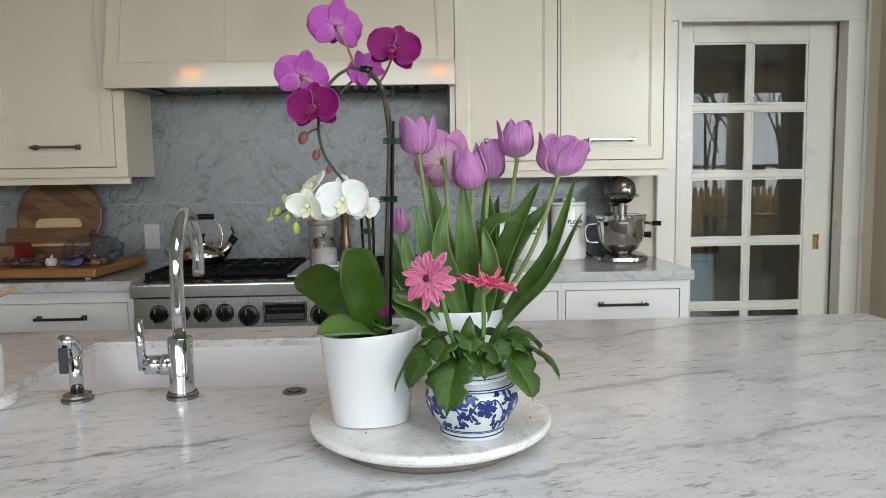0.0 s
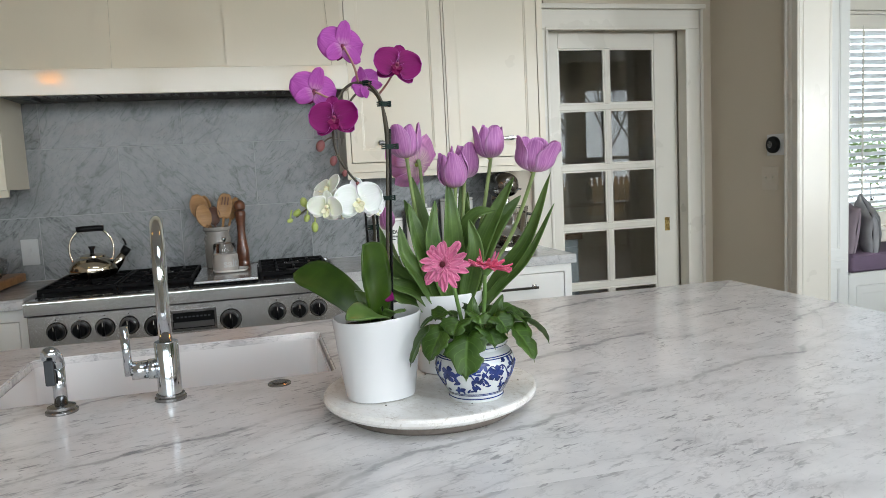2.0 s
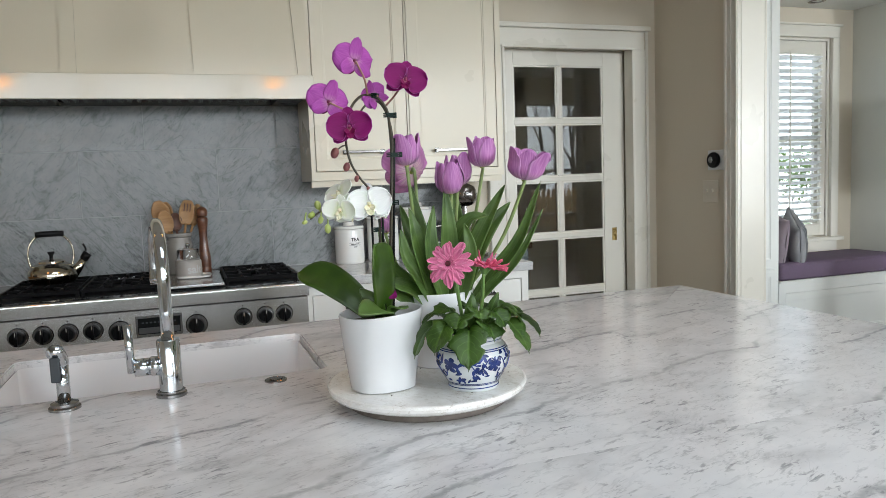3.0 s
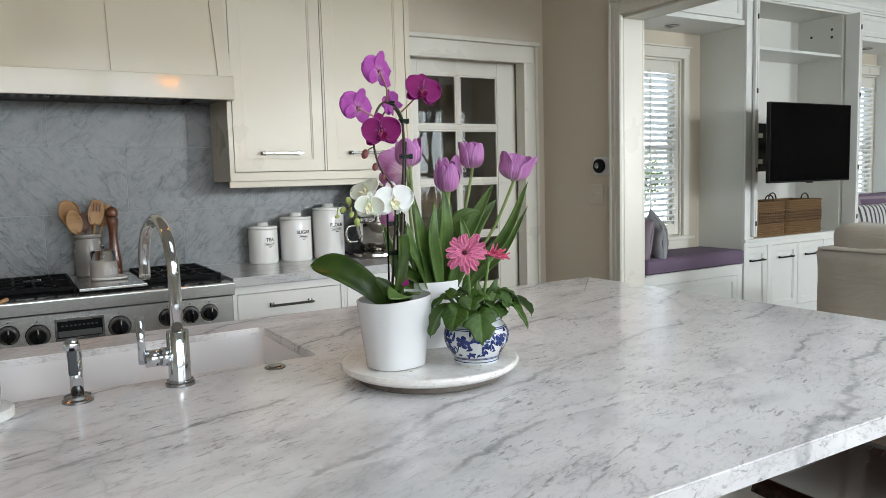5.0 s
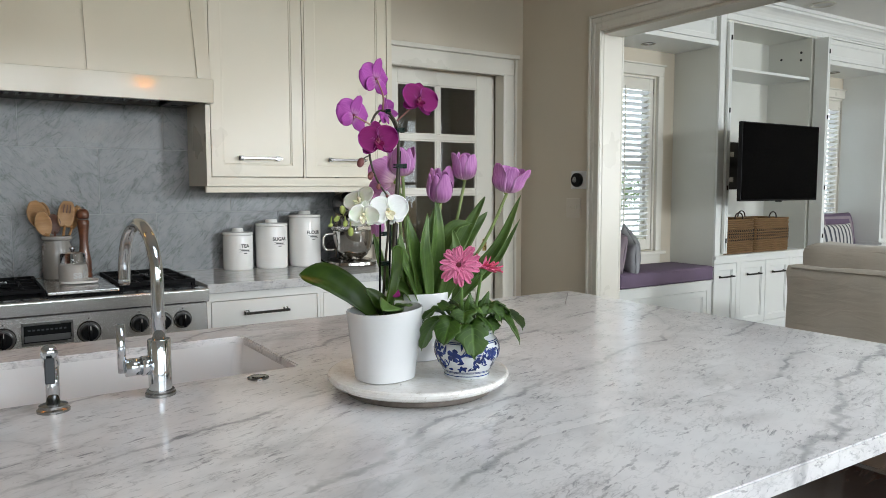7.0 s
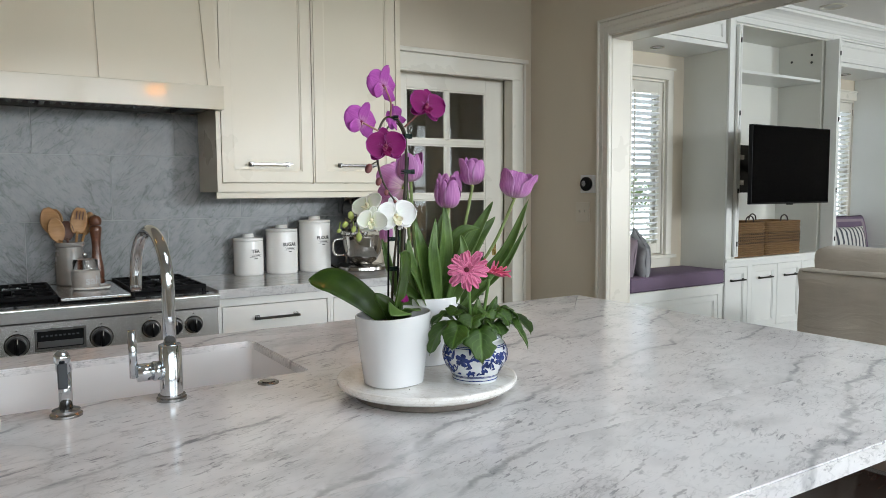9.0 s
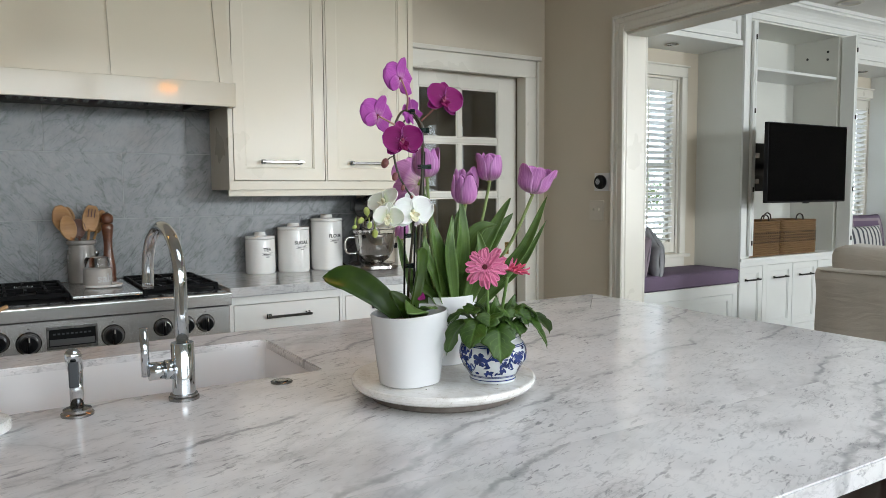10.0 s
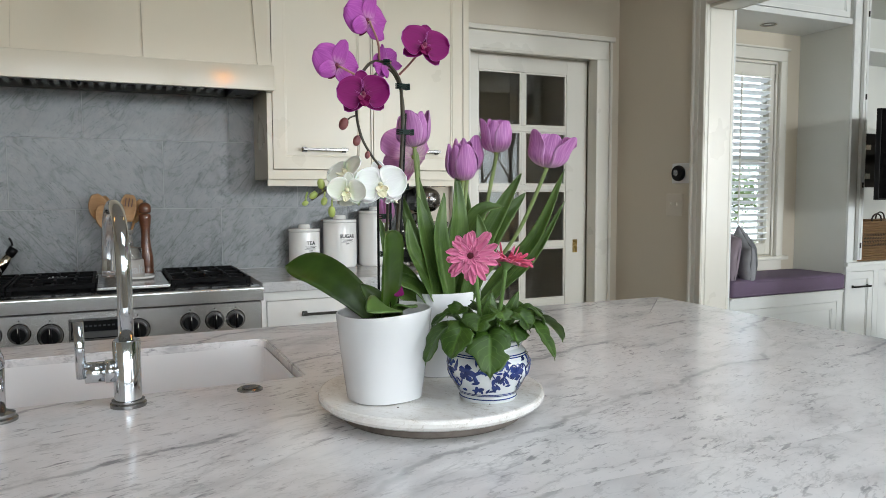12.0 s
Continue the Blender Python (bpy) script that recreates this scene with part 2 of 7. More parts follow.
def draped(name, col):
    """Loose washed linen: fine weave, long soft folds and faded patches."""
    m, nt, bs = nodes_of(name)
    v = coords(nt)
    long_ = coords(nt, (1, 2.2, 9))
    n1 = add(nt, "ShaderNodeTexNoise", Scale=4.0, Detail=5.0)
    n2 = add(nt, "ShaderNodeTexNoise", Scale=450.0, Detail=2.0)
    n3 = add(nt, "ShaderNodeTexNoise", Scale=1.6, Detail=3.0, Distortion=1.2)
    for n, vec in ((n1, v), (n2, v), (n3, long_)):
        nt.links.new(vec, n.inputs["Vector"])
    lo, hi = [tuple(c * f for c in col) for f in (0.90, 1.08)]
    nt.links.new(ramp(nt, n1.outputs[0], [(0.3, lo), (0.7, hi)]), bs.inputs["Base Color"])
    bs.inputs["Roughness"].default_value = 0.92
    bs.inputs["Sheen Weight"].default_value = 0.2
    weave = add(nt, "ShaderNodeBump", Strength=0.4, Distance=0.001)
    fold = add(nt, "ShaderNodeBump", Strength=0.22, Distance=0.03)
    nt.links.new(n2.outputs[0], weave.inputs["Height"])
    nt.links.new(n3.outputs[0], fold.inputs["Height"])
    nt.links.new(fold.outputs[0], weave.inputs["Normal"])
    nt.links.new(weave.outputs[0], bs.inputs["Normal"])
    return m


CREAM = paint("cream_cabinet_paint", (0.67, 0.612, 0.485), 0.32, 0.015, 0.03)
HOODP = paint("cream_gloss_paint", (0.67, 0.612, 0.485), 0.17, 0.015, 0.02, spec=0.3)
BANDP = paint("cream_high_gloss_paint", (0.64, 0.585, 0.465), 0.09, 0.015, 0.01, spec=0.5)
WHITE = paint("white_trim_paint", (0.67, 0.64, 0.565), 0.3, 0.015, 0.03)
BUILTIN = paint("pale_white_cabinet_paint", (0.73, 0.74, 0.715), 0.35, 0.015, 0.03)
NICHE = paint("warm_white_interior_paint", (0.66, 0.66, 0.61), 0.5, 0.02, 0.03)
WALLP = paint("greige_wall_paint", (0.59, 0.525, 0.42), 0.6, 0.02, 0.12)
CEILP = paint("ceiling_paint", (0.78, 0.77, 0.74), 0.7, 0.02, 0.1)
# Near-black for toe kicks, and for the shade inside slots and holes.
GAP = paint("dark_gap", (0.03, 0.03, 0.03), 0.8, 0.02, 0)
ISLAND_MARBLE = marble("island_marble", (0.85, 0.84, 0.845), (0.20, 0.20, 0.215), 0.16, (0, 0, -20), 0.48, True, veins=0.36, flecks=0.66, stretch=2.4, warm=(0.67, 0.65, 0.66), major=0.52)
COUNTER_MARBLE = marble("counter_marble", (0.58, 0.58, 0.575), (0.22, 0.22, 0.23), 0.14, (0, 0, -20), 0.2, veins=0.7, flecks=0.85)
TILE_MARBLE = marble("tile_marble", (0.25, 0.263, 0.267), (0.042, 0.05, 0.056), 0.28, (0, 48, 0), 0.18, True, 1.0, 1.0, 4.0, (0.255, 0.272, 0.285))
TRAY_MARBLE = marble("tray_marble", (0.90, 0.885, 0.855), (0.36, 0.28, 0.19), 0.2, (20, 0, 60), 0.2, False, 0.3, 0.5, 2.0, (0.72, 0.68, 0.60))
PLATEP = paint("grey_white_plastic", (0.46, 0.47, 0.47), 0.4, 0.02, 0.02)
GROUT = paint("grey_grout", (0.36, 0.37, 0.375), 0.8, 0.05, 0.1)
FIRECLAY = paint("white_fireclay", (0.86, 0.85, 0.855), 0.1, 0.01, 0, spec=0.6)
CERAMIC = paint("white_ceramic", (0.74, 0.745, 0.75), 0.16, 0.01, 0.02)
PORCELAIN = paint("glazed_porcelain", (0.68, 0.71, 0.72), 0.08, 0.02, 0.02)
COBALT = paint("cobalt_glaze", (0.018, 0.038, 0.17), 0.1, 0.5, 0, 60.0)
CANISTER = paint("canister_enamel", (0.78, 0.77, 0.74), 0.12, 0.015, 0.02)
STONEWARE = paint("grey_stoneware", (0.25, 0.235, 0.215), 0.25, 0.1, 0.1, 14.0)
SALTWARE = paint("pale_stoneware", (0.38, 0.355, 0.325), 0.35, 0.08, 0.1, 14.0)
CHROME = metal("chrome", (0.64, 0.67, 0.70), 0.09)
NICKEL = metal("polished_nickel", (0.27, 0.265, 0.26), 0.22)
PULL = metal("dark_polished_nickel", (0.15, 0.145, 0.14), 0.2)
STEEL = metal("brushed_steel", (0.70, 0.695, 0.685), 0.225, (1.5, 160, 160), 0.65)
DARKSTEEL = metal("dark_liner_steel", (0.13, 0.13, 0.13), 0.35)
KETTLE = metal("kettle_steel", (0.66, 0.60, 0.50), 0.07)
MIXERP = metal("pewter_mixer_enamel", (0.30, 0.285, 0.27), 0.2)
BOWLM = metal("polished_bowl_steel", (0.58, 0.56, 0.53), 0.1)
BRASS = metal("aged_brass", (0.55, 0.40, 0.16), 0.25)
IRON = paint("cast_iron", (0.005, 0.005, 0.0055), 0.5, 0.2, 0.3, spec=0.08)
BLACK = paint("black_plastic", (0.006, 0.006, 0.0065), 0.35, 0.1, 0.05, spec=0.15)
RUBBER = paint("dark_grey_rubber", (0.035, 0.04, 0.045), 0.5, 0.1, 0.1)
BRONZE = paint("dark_bronze", (0.02, 0.018, 0.016), 0.35, 0.1, 0.05, metal=0.6)
GREENCLIP = paint("green_clip_plastic", (0.004, 0.018, 0.013), 0.5, 0.1, 0, spec=0.2)
SCREEN = paint("screen_glass", (0.002, 0.002, 0.0022), 0.06, 0.1, 0, spec=0.02)
INK = paint("black_ink", (0.03, 0.03, 0.03), 0.5, 0.1, 0)
WALNUT = wood("acacia_wood", (0.068, 0.026, 0.008), (0.18, 0.077, 0.026), 0.45)
OAK = wood("chopping_block_wood", (0.19, 0.077, 0.02), (0.35, 0.165, 0.05), 0.45)
BAMBOO = wood("bamboo", (0.45, 0.30, 0.15), (0.58, 0.42, 0.23), 0.5)
SPOONW = wood("spoon_wood", (0.27, 0.135, 0.05), (0.44, 0.25, 0.105), 0.5)
SPOOND = wood("dark_spoon_wood", (0.06, 0.025, 0.015), (0.12, 0.05, 0.03), 0.5)
MILLW = wood("mill_wood", (0.07, 0.022, 0.01), (0.17, 0.062, 0.028), 0.3, coat=0.3)
FLOORW = wood("dark_floor_wood", (0.035, 0.02, 0.012), (0.085, 0.05, 0.03), 0.3)
STOOLW = wood("espresso_wood", (0.010, 0.0045, 0.003), (0.026, 0.011, 0.007), 0.14, spec=0.05)
TRAYBASE = wood("grey_wood", (0.10, 0.08, 0.066), (0.19, 0.16, 0.135), 0.6)
PLUM = paint("plum_linen", (0.135, 0.095, 0.145), 0.85, 0.12, 0.5, 8.0, fine=500.0)
PLUM2 = paint("mauve_linen", (0.26, 0.21, 0.24), 0.85, 0.1, 0.5, 8.0, fine=500.0)
GREYCLOTH = paint("grey_cloth", (0.30, 0.30, 0.31), 0.9, 0.2, 0.5, 8.0, fine=400.0)
LINEN = draped("beige_linen", (0.44, 0.395, 0.335))
SOIL = paint("potting_bark", (0.03, 0.02, 0.014), 0.9, 0.5, 0.8, 90.0)
ORCHID_LEAF = leafy("orchid_leaf", (0.026, 0.062, 0.006), (0.06, 0.12, 0.012), 0.33)
ORCHID_UNDER = leafy("orchid_leaf_pale", (0.075, 0.14, 0.03), (0.12, 0.20, 0.05), 0.4)
TULIP_LEAF = leafy("tulip_leaf", (0.036, 0.080, 0.012), (0.10, 0.172, 0.037), 0.42, "long")
TULIP_STEM = leafy("tulip_stem", (0.20, 0.28, 0.09), (0.30, 0.38, 0.15), 0.45)
GERB_LEAF = leafy("gerbera_leaf", (0.014, 0.044, 0.003), (0.058, 0.122, 0.012), 0.48, "side")
GERB_STEM = leafy("gerbera_stem", (0.11, 0.21, 0.05), (0.17, 0.29, 0.08), 0.45)
BUD_GREEN = leafy("bud_green", (0.28, 0.36, 0.07), (0.50, 0.55, 0.18), 0.4)
BUD_RED = leafy("bud_red", (0.17, 0.045, 0.06), (0.28, 0.10, 0.08), 0.4)
STEM_DARK = leafy("orchid_stem", (0.025, 0.022, 0.012), (0.07, 0.055, 0.03), 0.4)
STEM_PINK = leafy("orchid_stalk", (0.35, 0.17, 0.14), (0.45, 0.28, 0.18), 0.45)
MAGENTA = petal_mat("magenta_petal", (0.18, 0.0008, 0.094), (0.10, 0.001, 0.045), (0.215, 0.0012, 0.118), 0.6, 0.04)
ORCHID_BACK = petal_mat("lilac_petal_back", (0.41, 0.085, 0.37), (0.55, 0.28, 0.44), (0.29, 0.035, 0.27))
LIP = petal_mat("orchid_lip", (0.16, 0.002, 0.06), (0.50, 0.22, 0.26), (0.24, 0.008, 0.09))
WHITEP = petal_mat("white_petal", (0.86, 0.86, 0.85), (0.84, 0.85, 0.76), (0.80, 0.80, 0.79))
CREAMP = petal_mat("cream_petal", (0.83, 0.84, 0.74), (0.74, 0.77, 0.45), (0.78, 0.80, 0.68))
YELLOWLIP = petal_mat("yellow_lip", (0.84, 0.81, 0.60), (0.60, 0.40, 0.12), (0.80, 0.75, 0.48))
TULIP = petal_mat("tulip_petal", (0.54, 0.235, 0.49), (0.62, 0.44, 0.50), (0.31, 0.085, 0.29), 0.45, 0.1, (0.68, 0.42, 0.64))
TULIP_OPEN = petal_mat("tulip_petal_pink", (0.56, 0.24, 0.47), (0.75, 0.62, 0.55), (0.44, 0.16, 0.38), 0.5)
GERB = petal_mat("gerbera_petal", (0.80, 0.25, 0.42), (0.42, 0.03, 0.11), (0.60, 0.10, 0.25), 0.6, 0.1, (0.88, 0.42, 0.55))
GERB_EYE = paint("gerbera_eye", (0.10, 0.012, 0.02), 0.8, 0.5, 0.6, 400.0)
GERB_BACK = petal_mat("gerbera_petal_pale", (0.76, 0.14, 0.24), (0.66, 0.45, 0.25), (0.58, 0.06, 0.15), 0.6)
CLEAR = glass("clear_glass")
PANE = glass("door_glass", (0.86, 0.88, 0.88))


# ---- builders ----
def part(name, bm, material, parent=None, label="", smooth=False):
    me = bpy.data.meshes.new(name)
    if smooth:
        for f in bm.faces:
            f.smooth = True
        for e in bm.edges:
            if len(e.link_faces) == 2 and e.calc_face_angle(0.0) > 0.7:
                e.smooth = False
    bm.normal_update()
    bm.to_mesh(me)
    bm.free()
    me.materials.append(material)
    ob = new(name, me)
    if parent is not None:
        ob.parent = parent
    if label:
        tagged(ob, label)
    return ob


def thing(name, label, category, at=(0, 0, 0), turn=0, group=""):
    ob = new(name)
    ob.empty_display_size = 0.05
    ob.matrix_basis = pose(*at, 0, 0, turn)
    return tagged(ob, label, category, group)


def setting(ob, label, category):
    return tagged(ob, label, category, kind="structure")


def add_box(bm, x0, x1, y0, y1, z0, z1, m=None):
    vs = [bm.verts.new(p) for p in ((x0, y0, z0), (x1, y0, z0), (x1, y1, z0), (x0, y1, z0), (x0, y0, z1), (x1, y0, z1), (x1, y1, z1), (x0, y1, z1))]
    if m is not None:
        for v in vs:
            v.co = m @ v.co
    for f in ((0, 3, 2, 1), (4, 5, 6, 7), (0, 1, 5, 4), (1, 2, 6, 5), (2, 3, 7, 6), (3, 0, 4, 7)):
        bm.faces.new([vs[i] for i in f])
    return vs


def box(x0, x1, y0, y1, z0, z1, bevel=0.0, seg=2, m=None):
    bm = bmesh.new()
    add_box(bm, x0, x1, y0, y1, z0, z1, m)
    if bevel:
        bmesh.ops.bevel(bm, geom=bm.edges[:], offset=bevel, segments=seg, affect='EDGES', profile=0.5)
    return bm


def boxes(rows, bevel=0.0):
    bm = bmesh.new()
    for r in rows:
        add_box(bm, *r)
    if bevel:
        bmesh.ops.bevel(bm, geom=bm.edges[:], offset=bevel, segments=1, affect='EDGES')
    return bm


def lathe(profile, n=40, power=2.0, sx=1.0, sy=1.0, bm=None, at=(0, 0, 0)):
    """Turned body; power above 2 squares its plan. A radius of 0 closes an end."""
    bm = bm or bmesh.new()
    rings = []
    for r, z in profile:
        if r <= 1e-6:
            rings.append([bm.verts.new((at[0], at[1], at[2] + z))])
            continue
        ring = []
        for i in range(n):
            a = 2 * math.pi * i / n
            c, s_ = math.cos(a), math.sin(a)
            k = (abs(c) ** power + abs(s_) ** power) ** (-1 / power)
            ring.append(bm.verts.new((at[0] + r * k * c * sx, at[1] + r * k * s_ * sy, at[2] + z)))
        rings.append(ring)
    for a, b in zip(rings, rings[1:]):
        for i in range(n):
            j = (i + 1) % n
            if len(a) == 1 and len(b) == 1:
                continue
            if len(a) == 1:
                bm.faces.new((a[0], b[j], b[i]))
            elif len(b) == 1:
                bm.faces.new((a[i], a[j], b[0]))
            else:
                bm.faces.new((a[i], a[j], b[j], b[i]))
    bmesh.ops.recalc_face_normals(bm, faces=bm.faces[:])
    return bm


def curve_points(pts, n=24):
    """Catmull-Rom through the points."""
    P = [Vector(p) for p in pts]
    P = [P[0] * 2 - P[1]] + P + [P[-1] * 2 - P[-2]]
    out = []
    for i in range(1, len(P) - 2):
        for k in range(n):
            t = k / n
            a, b, c, d = P[i - 1:i + 3]
            out.append(0.5 * (2 * b + (c - a) * t + (2 * a - 5 * b + 4 * c - d) * t * t + (3 * b - a - 3 * c + d) * t ** 3))
    return out + [P[-2]]


def tube(pts, radius, n=10, taper=1.0, bm=None, cap=True):
    bm = bm or bmesh.new()
    rings = []
    pts = [Vector(p) for p in pts]
    side = None
    for i, p in enumerate(pts):
        d = (pts[min(i + 1, len(pts) - 1)] - pts[max(i - 1, 0)]).normalized()
        if side is None:
            side = d.orthogonal().normalized()
        side = (side - d * side.dot(d)).normalized()
        up = d.cross(side)
        r = radius * (1 + (taper - 1) * i / max(1, len(pts) - 1))
        rings.append([bm.verts.new(p + (side * math.cos(2 * math.pi * k / n) + up * math.sin(2 * math.pi * k / n)) * r) for k in range(n)])
    for a, b in zip(rings, rings[1:]):
        for k in range(n):
            bm.faces.new((a[k], a[(k + 1) % n], b[(k + 1) % n], b[k]))
    if cap:
        bm.faces.new(rings[0][::-1])
        bm.faces.new(rings[-1])
    return bm


def blob(bm, centre, size, n=8, rows=6, rot=None):
    """An egg of the given half sizes, added to bm."""
    prof = []
    for i in range(rows + 1):
        a = math.pi * i / rows
        prof.append((math.sin(a), -math.cos(a)))
    rings = []
    for r, z in prof:
        if r < 1e-6:
            rings.append([Vector((0, 0, z))])
        else:
            rings.append([Vector((r * math.cos(2 * math.pi * k / n), r * math.sin(2 * math.pi * k / n), z)) for k in range(n)])
    made = []
    for ring in rings:
        row = []
        for v in ring:
            v = Vector((v.x * size[0], v.y * size[1], v.z * size[2]))
            if rot is not None:
                v = rot @ v
            row.append(bm.verts.new(v + Vector(centre)))
        made.append(row)
    for a, b in zip(made, made[1:]):
        for k in range(n):
            j = (k + 1) % n
            if len(a) == 1:
                bm.faces.new((a[0], b[j], b[k]))
            elif len(b) == 1:
                bm.faces.new((a[k], a[j], b[0]))
            else:
                bm.faces.new((a[k], a[j], b[j], b[k]))
    return bm


def extrude_plan(outline, z0, z1, hole=None):
    """A slab with an upright rim from a closed outline, and one hole if given (both with the same number of points)."""
    bm = bmesh.new()
    n = len(outline)
    rows = [[bm.verts.new((x, y, z)) for x, y in outline] for z in (z0, z1)]
    for i in range(n):
        j = (i + 1) % n
        bm.faces.new((rows[0][i], rows[0][j], rows[1][j], rows[1][i]))
    if hole is None:
        bm.faces.new(rows[1])
        bm.faces.new(rows[0][::-1])
    bmesh.ops.recalc_face_normals(bm, faces=bm.faces[:])
    return bm


def rounded(x0, x1, y0, y1, r, n=6):
    pts = []
    for cx, cy, a0 in ((x1 - r, y1 - r, 0), (x0 + r, y1 - r, 90), (x0 + r, y0 + r, 180), (x1 - r, y0 + r, 270)):
        for k in range(n + 1):
            a = radians(a0 + 90 * k / n)
            pts.append((cx + r * math.cos(a), cy + r * math.sin(a)))
    return pts


def sheet(fn, nu, nv, thick=0.0):
    """A surface from fn(u, v), u across and v along, with UVs; thick gives it a back."""
    bm = bmesh.new()
    uvl = bm.loops.layers.uv.new("UVMap")
    grid = [[bm.verts.new(fn(i / nu, j / nv)) for i in range(nu + 1)] for j in range(nv + 1)]
    uv = {}
    for j in range(nv + 1):
        for i in range(nu + 1):
            uv[grid[j][i]] = (i / nu, j / nv)
    for j in range(nv):
        for i in range(nu):
            bm.faces.new((grid[j][i], grid[j][i + 1], grid[j + 1][i + 1], grid[j + 1][i]))
    bm.normal_update()
    if thick:
        flip = {}
        for row in grid:
            for v in row:
                w = bm.verts.new(v.co - v.normal * thick)
                flip[v] = w
                uv[w] = uv[v]
        for f in bm.faces[:]:
            bm.faces.new([flip[v] for v in reversed(f.verts)])
        edge = [grid[0][i] for i in range(nu + 1)] + [grid[j][nu] for j in range(1, nv + 1)] + [grid[nv][i] for i in range(nu - 1, -1, -1)] + [grid[j][0] for j in range(nv - 1, 0, -1)]
        for a, b in zip(edge, edge[1:] + edge[:1]):
            bm.faces.new((b, a, flip[a], flip[b]))
    for f in bm.faces:
        f.smooth = True
        for lp in f.loops:
            lp[uvl].uv = uv[lp.vert]
    return bm


def shaker(parent, name, x0, x1, z0, z1, y, material, rail=0.055, deep=0.008, thick=0.02, label=""):
    """An inset cabinet front facing -y, in one piece: frame, thin stepped bead and sunken panel."""
    bm = bmesh.new()
    e = 0.0012
    steps = [(0.0, thick), (0.0, e), (e, 0.0), (rail - 0.001, 0.0), (rail, 0.001), (rail, deep * 0.45), (rail + 0.007, deep * 0.55), (rail + 0.008, deep)]
    rings = [[bm.verts.new((xx, y + d, zz)) for xx, zz in ((x0 + i, z0 + i), (x1 - i, z0 + i), (x1 - i, z1 - i), (x0 + i, z1 - i))] for i, d in steps]
    for a, b in zip(rings, rings[1:]):
        for k in range(4):
            j = (k + 1) % 4
            bm.faces.new((a[k], a[j], b[j], b[k]))
    bm.faces.new(rings[-1])
    bm.faces.new(rings[0][::-1])
    bmesh.ops.recalc_face_normals(bm, faces=bm.faces[:])
    return part(name, bm, material, parent, label)


def slab_front(parent, name, x0, x1, z0, z1, y, material, thick=0.02):
    return part(name, box(x0, x1, y, y + thick, z0, z1, 0.0015, 1), material, parent)


def bar_handle(parent, xc, z, y, length, material, thick=0.011, out=0.032, label="polished nickel bar handle"):
    h = length / 2
    rows = [(xc - h, xc + h, y - out, y - out + thick, z - thick / 2, z + thick / 2)]
    for sx in (-1, 1):
        c = xc + sx * (h - 0.012)
        rows.append((c - 0.008, c + 0.008, y - out + thick, y, z - 0.007, z + 0.007))
        rows.append((c - 0.011, c + 0.011, y - 0.004, y - 0.0005, z - 0.011, z + 0.011))
    return part("handle", boxes(rows, 0.0015), material, parent, label)


def frame_box(parent, name, x0, x1, y0, y1, z0, z1, openings, material, face_t=0.02):
    """Hollow carcass of boards with a face frame round the openings (x0, x1, z0, z1)."""
    t, yb = 0.018, y0 + face_t + 0.004
    for n_, r in (("side", (x0, x0 + t, yb, y1, z0, z1)), ("side", (x1 - t, x1, yb, y1, z0, z1)), ("bottom", (x0 + t, x1 - t, yb, y1, z0, z0 + t)), ("top", (x0 + t, x1 - t, yb, y1, z1 - t, z1)), ("back", (x0 + t, x1 - t, y1 - 0.01, y1, z0 + t, z1 - t))):
        part(n_, box(*r), material, parent)
    rows = []
    xs = sorted({x0, x1, *[o[0] for o in openings], *[o[1] for o in openings]})
    zs = sorted({z0, z1, *[o[2] for o in openings], *[o[3] for o in openings]})
    for a, b in zip(xs, xs[1:]):
        for c, d in zip(zs, zs[1:]):
            mx, mz = (a + b) / 2, (c + d) / 2
            if not any(o[0] < mx < o[1] and o[2] < mz < o[3] for o in openings):
                rows.append((a, b, y0, yb, c, d))
    bm = boxes(rows)
    bmesh.ops.remove_doubles(bm, verts=bm.verts[:], dist=0.0002)
    seen = {}
    for f in bm.faces:
        seen.setdefault(tuple(round(c, 4) for c in f.calc_center_median()), []).append(f)
    bmesh.ops.delete(bm, geom=[f for fs in seen.values() if len(fs) > 1 for f in fs], context='FACES_ONLY')
    return part("face_frame", bm, material, parent)


# ---- structure ----
CEIL = 2.95
setting(part("floor", box(-3.4, 8.4, -3.6, 4.5, -0.12, -0.022), FLOORW), "dark stained oak plank floor", "floor")
# The opening in the boards is added for the overhead fill lamp.
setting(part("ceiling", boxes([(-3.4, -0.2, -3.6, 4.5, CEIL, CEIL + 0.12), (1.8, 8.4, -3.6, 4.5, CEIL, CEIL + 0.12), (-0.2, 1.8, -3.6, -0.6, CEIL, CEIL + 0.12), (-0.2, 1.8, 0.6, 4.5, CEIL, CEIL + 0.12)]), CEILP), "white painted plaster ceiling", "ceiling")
wn_ob = setting(part("wall_north", boxes([(-3.4, 1.25, 3.68, 3.8, 0, CEIL), (1.25, 1.55, 3.6, 3.8, 0, CEIL), (1.55, 2.38, 3.59, 3.659, 2.095, CEIL), (1.55, 2.38, 3.72, 3.8, 2.095, CEIL), (2.38, 2.53, 3.59, 3.659, 0, CEIL), (2.38, 2.73, 3.72, 3.8, 0, CEIL)]), WALLP), "greige painted kitchen wall behind the range", "wall")
setting(part("wall_east", boxes([(2.53, 2.672, 2.9, 3.72, 0, CEIL), (2.53, 2.672, -2.7, 2.9, 2.215, CEIL), (2.53, 2.672, -3.6, -2.7, 0, CEIL)]), WALLP), "greige painted wall with a wide cased opening", "wall")
setting(part("wall_west", boxes([(-3.4, -3.28, -3.6, 3.68, 0, CEIL)]), WALLP), "plain greige painted kitchen wall", "wall")
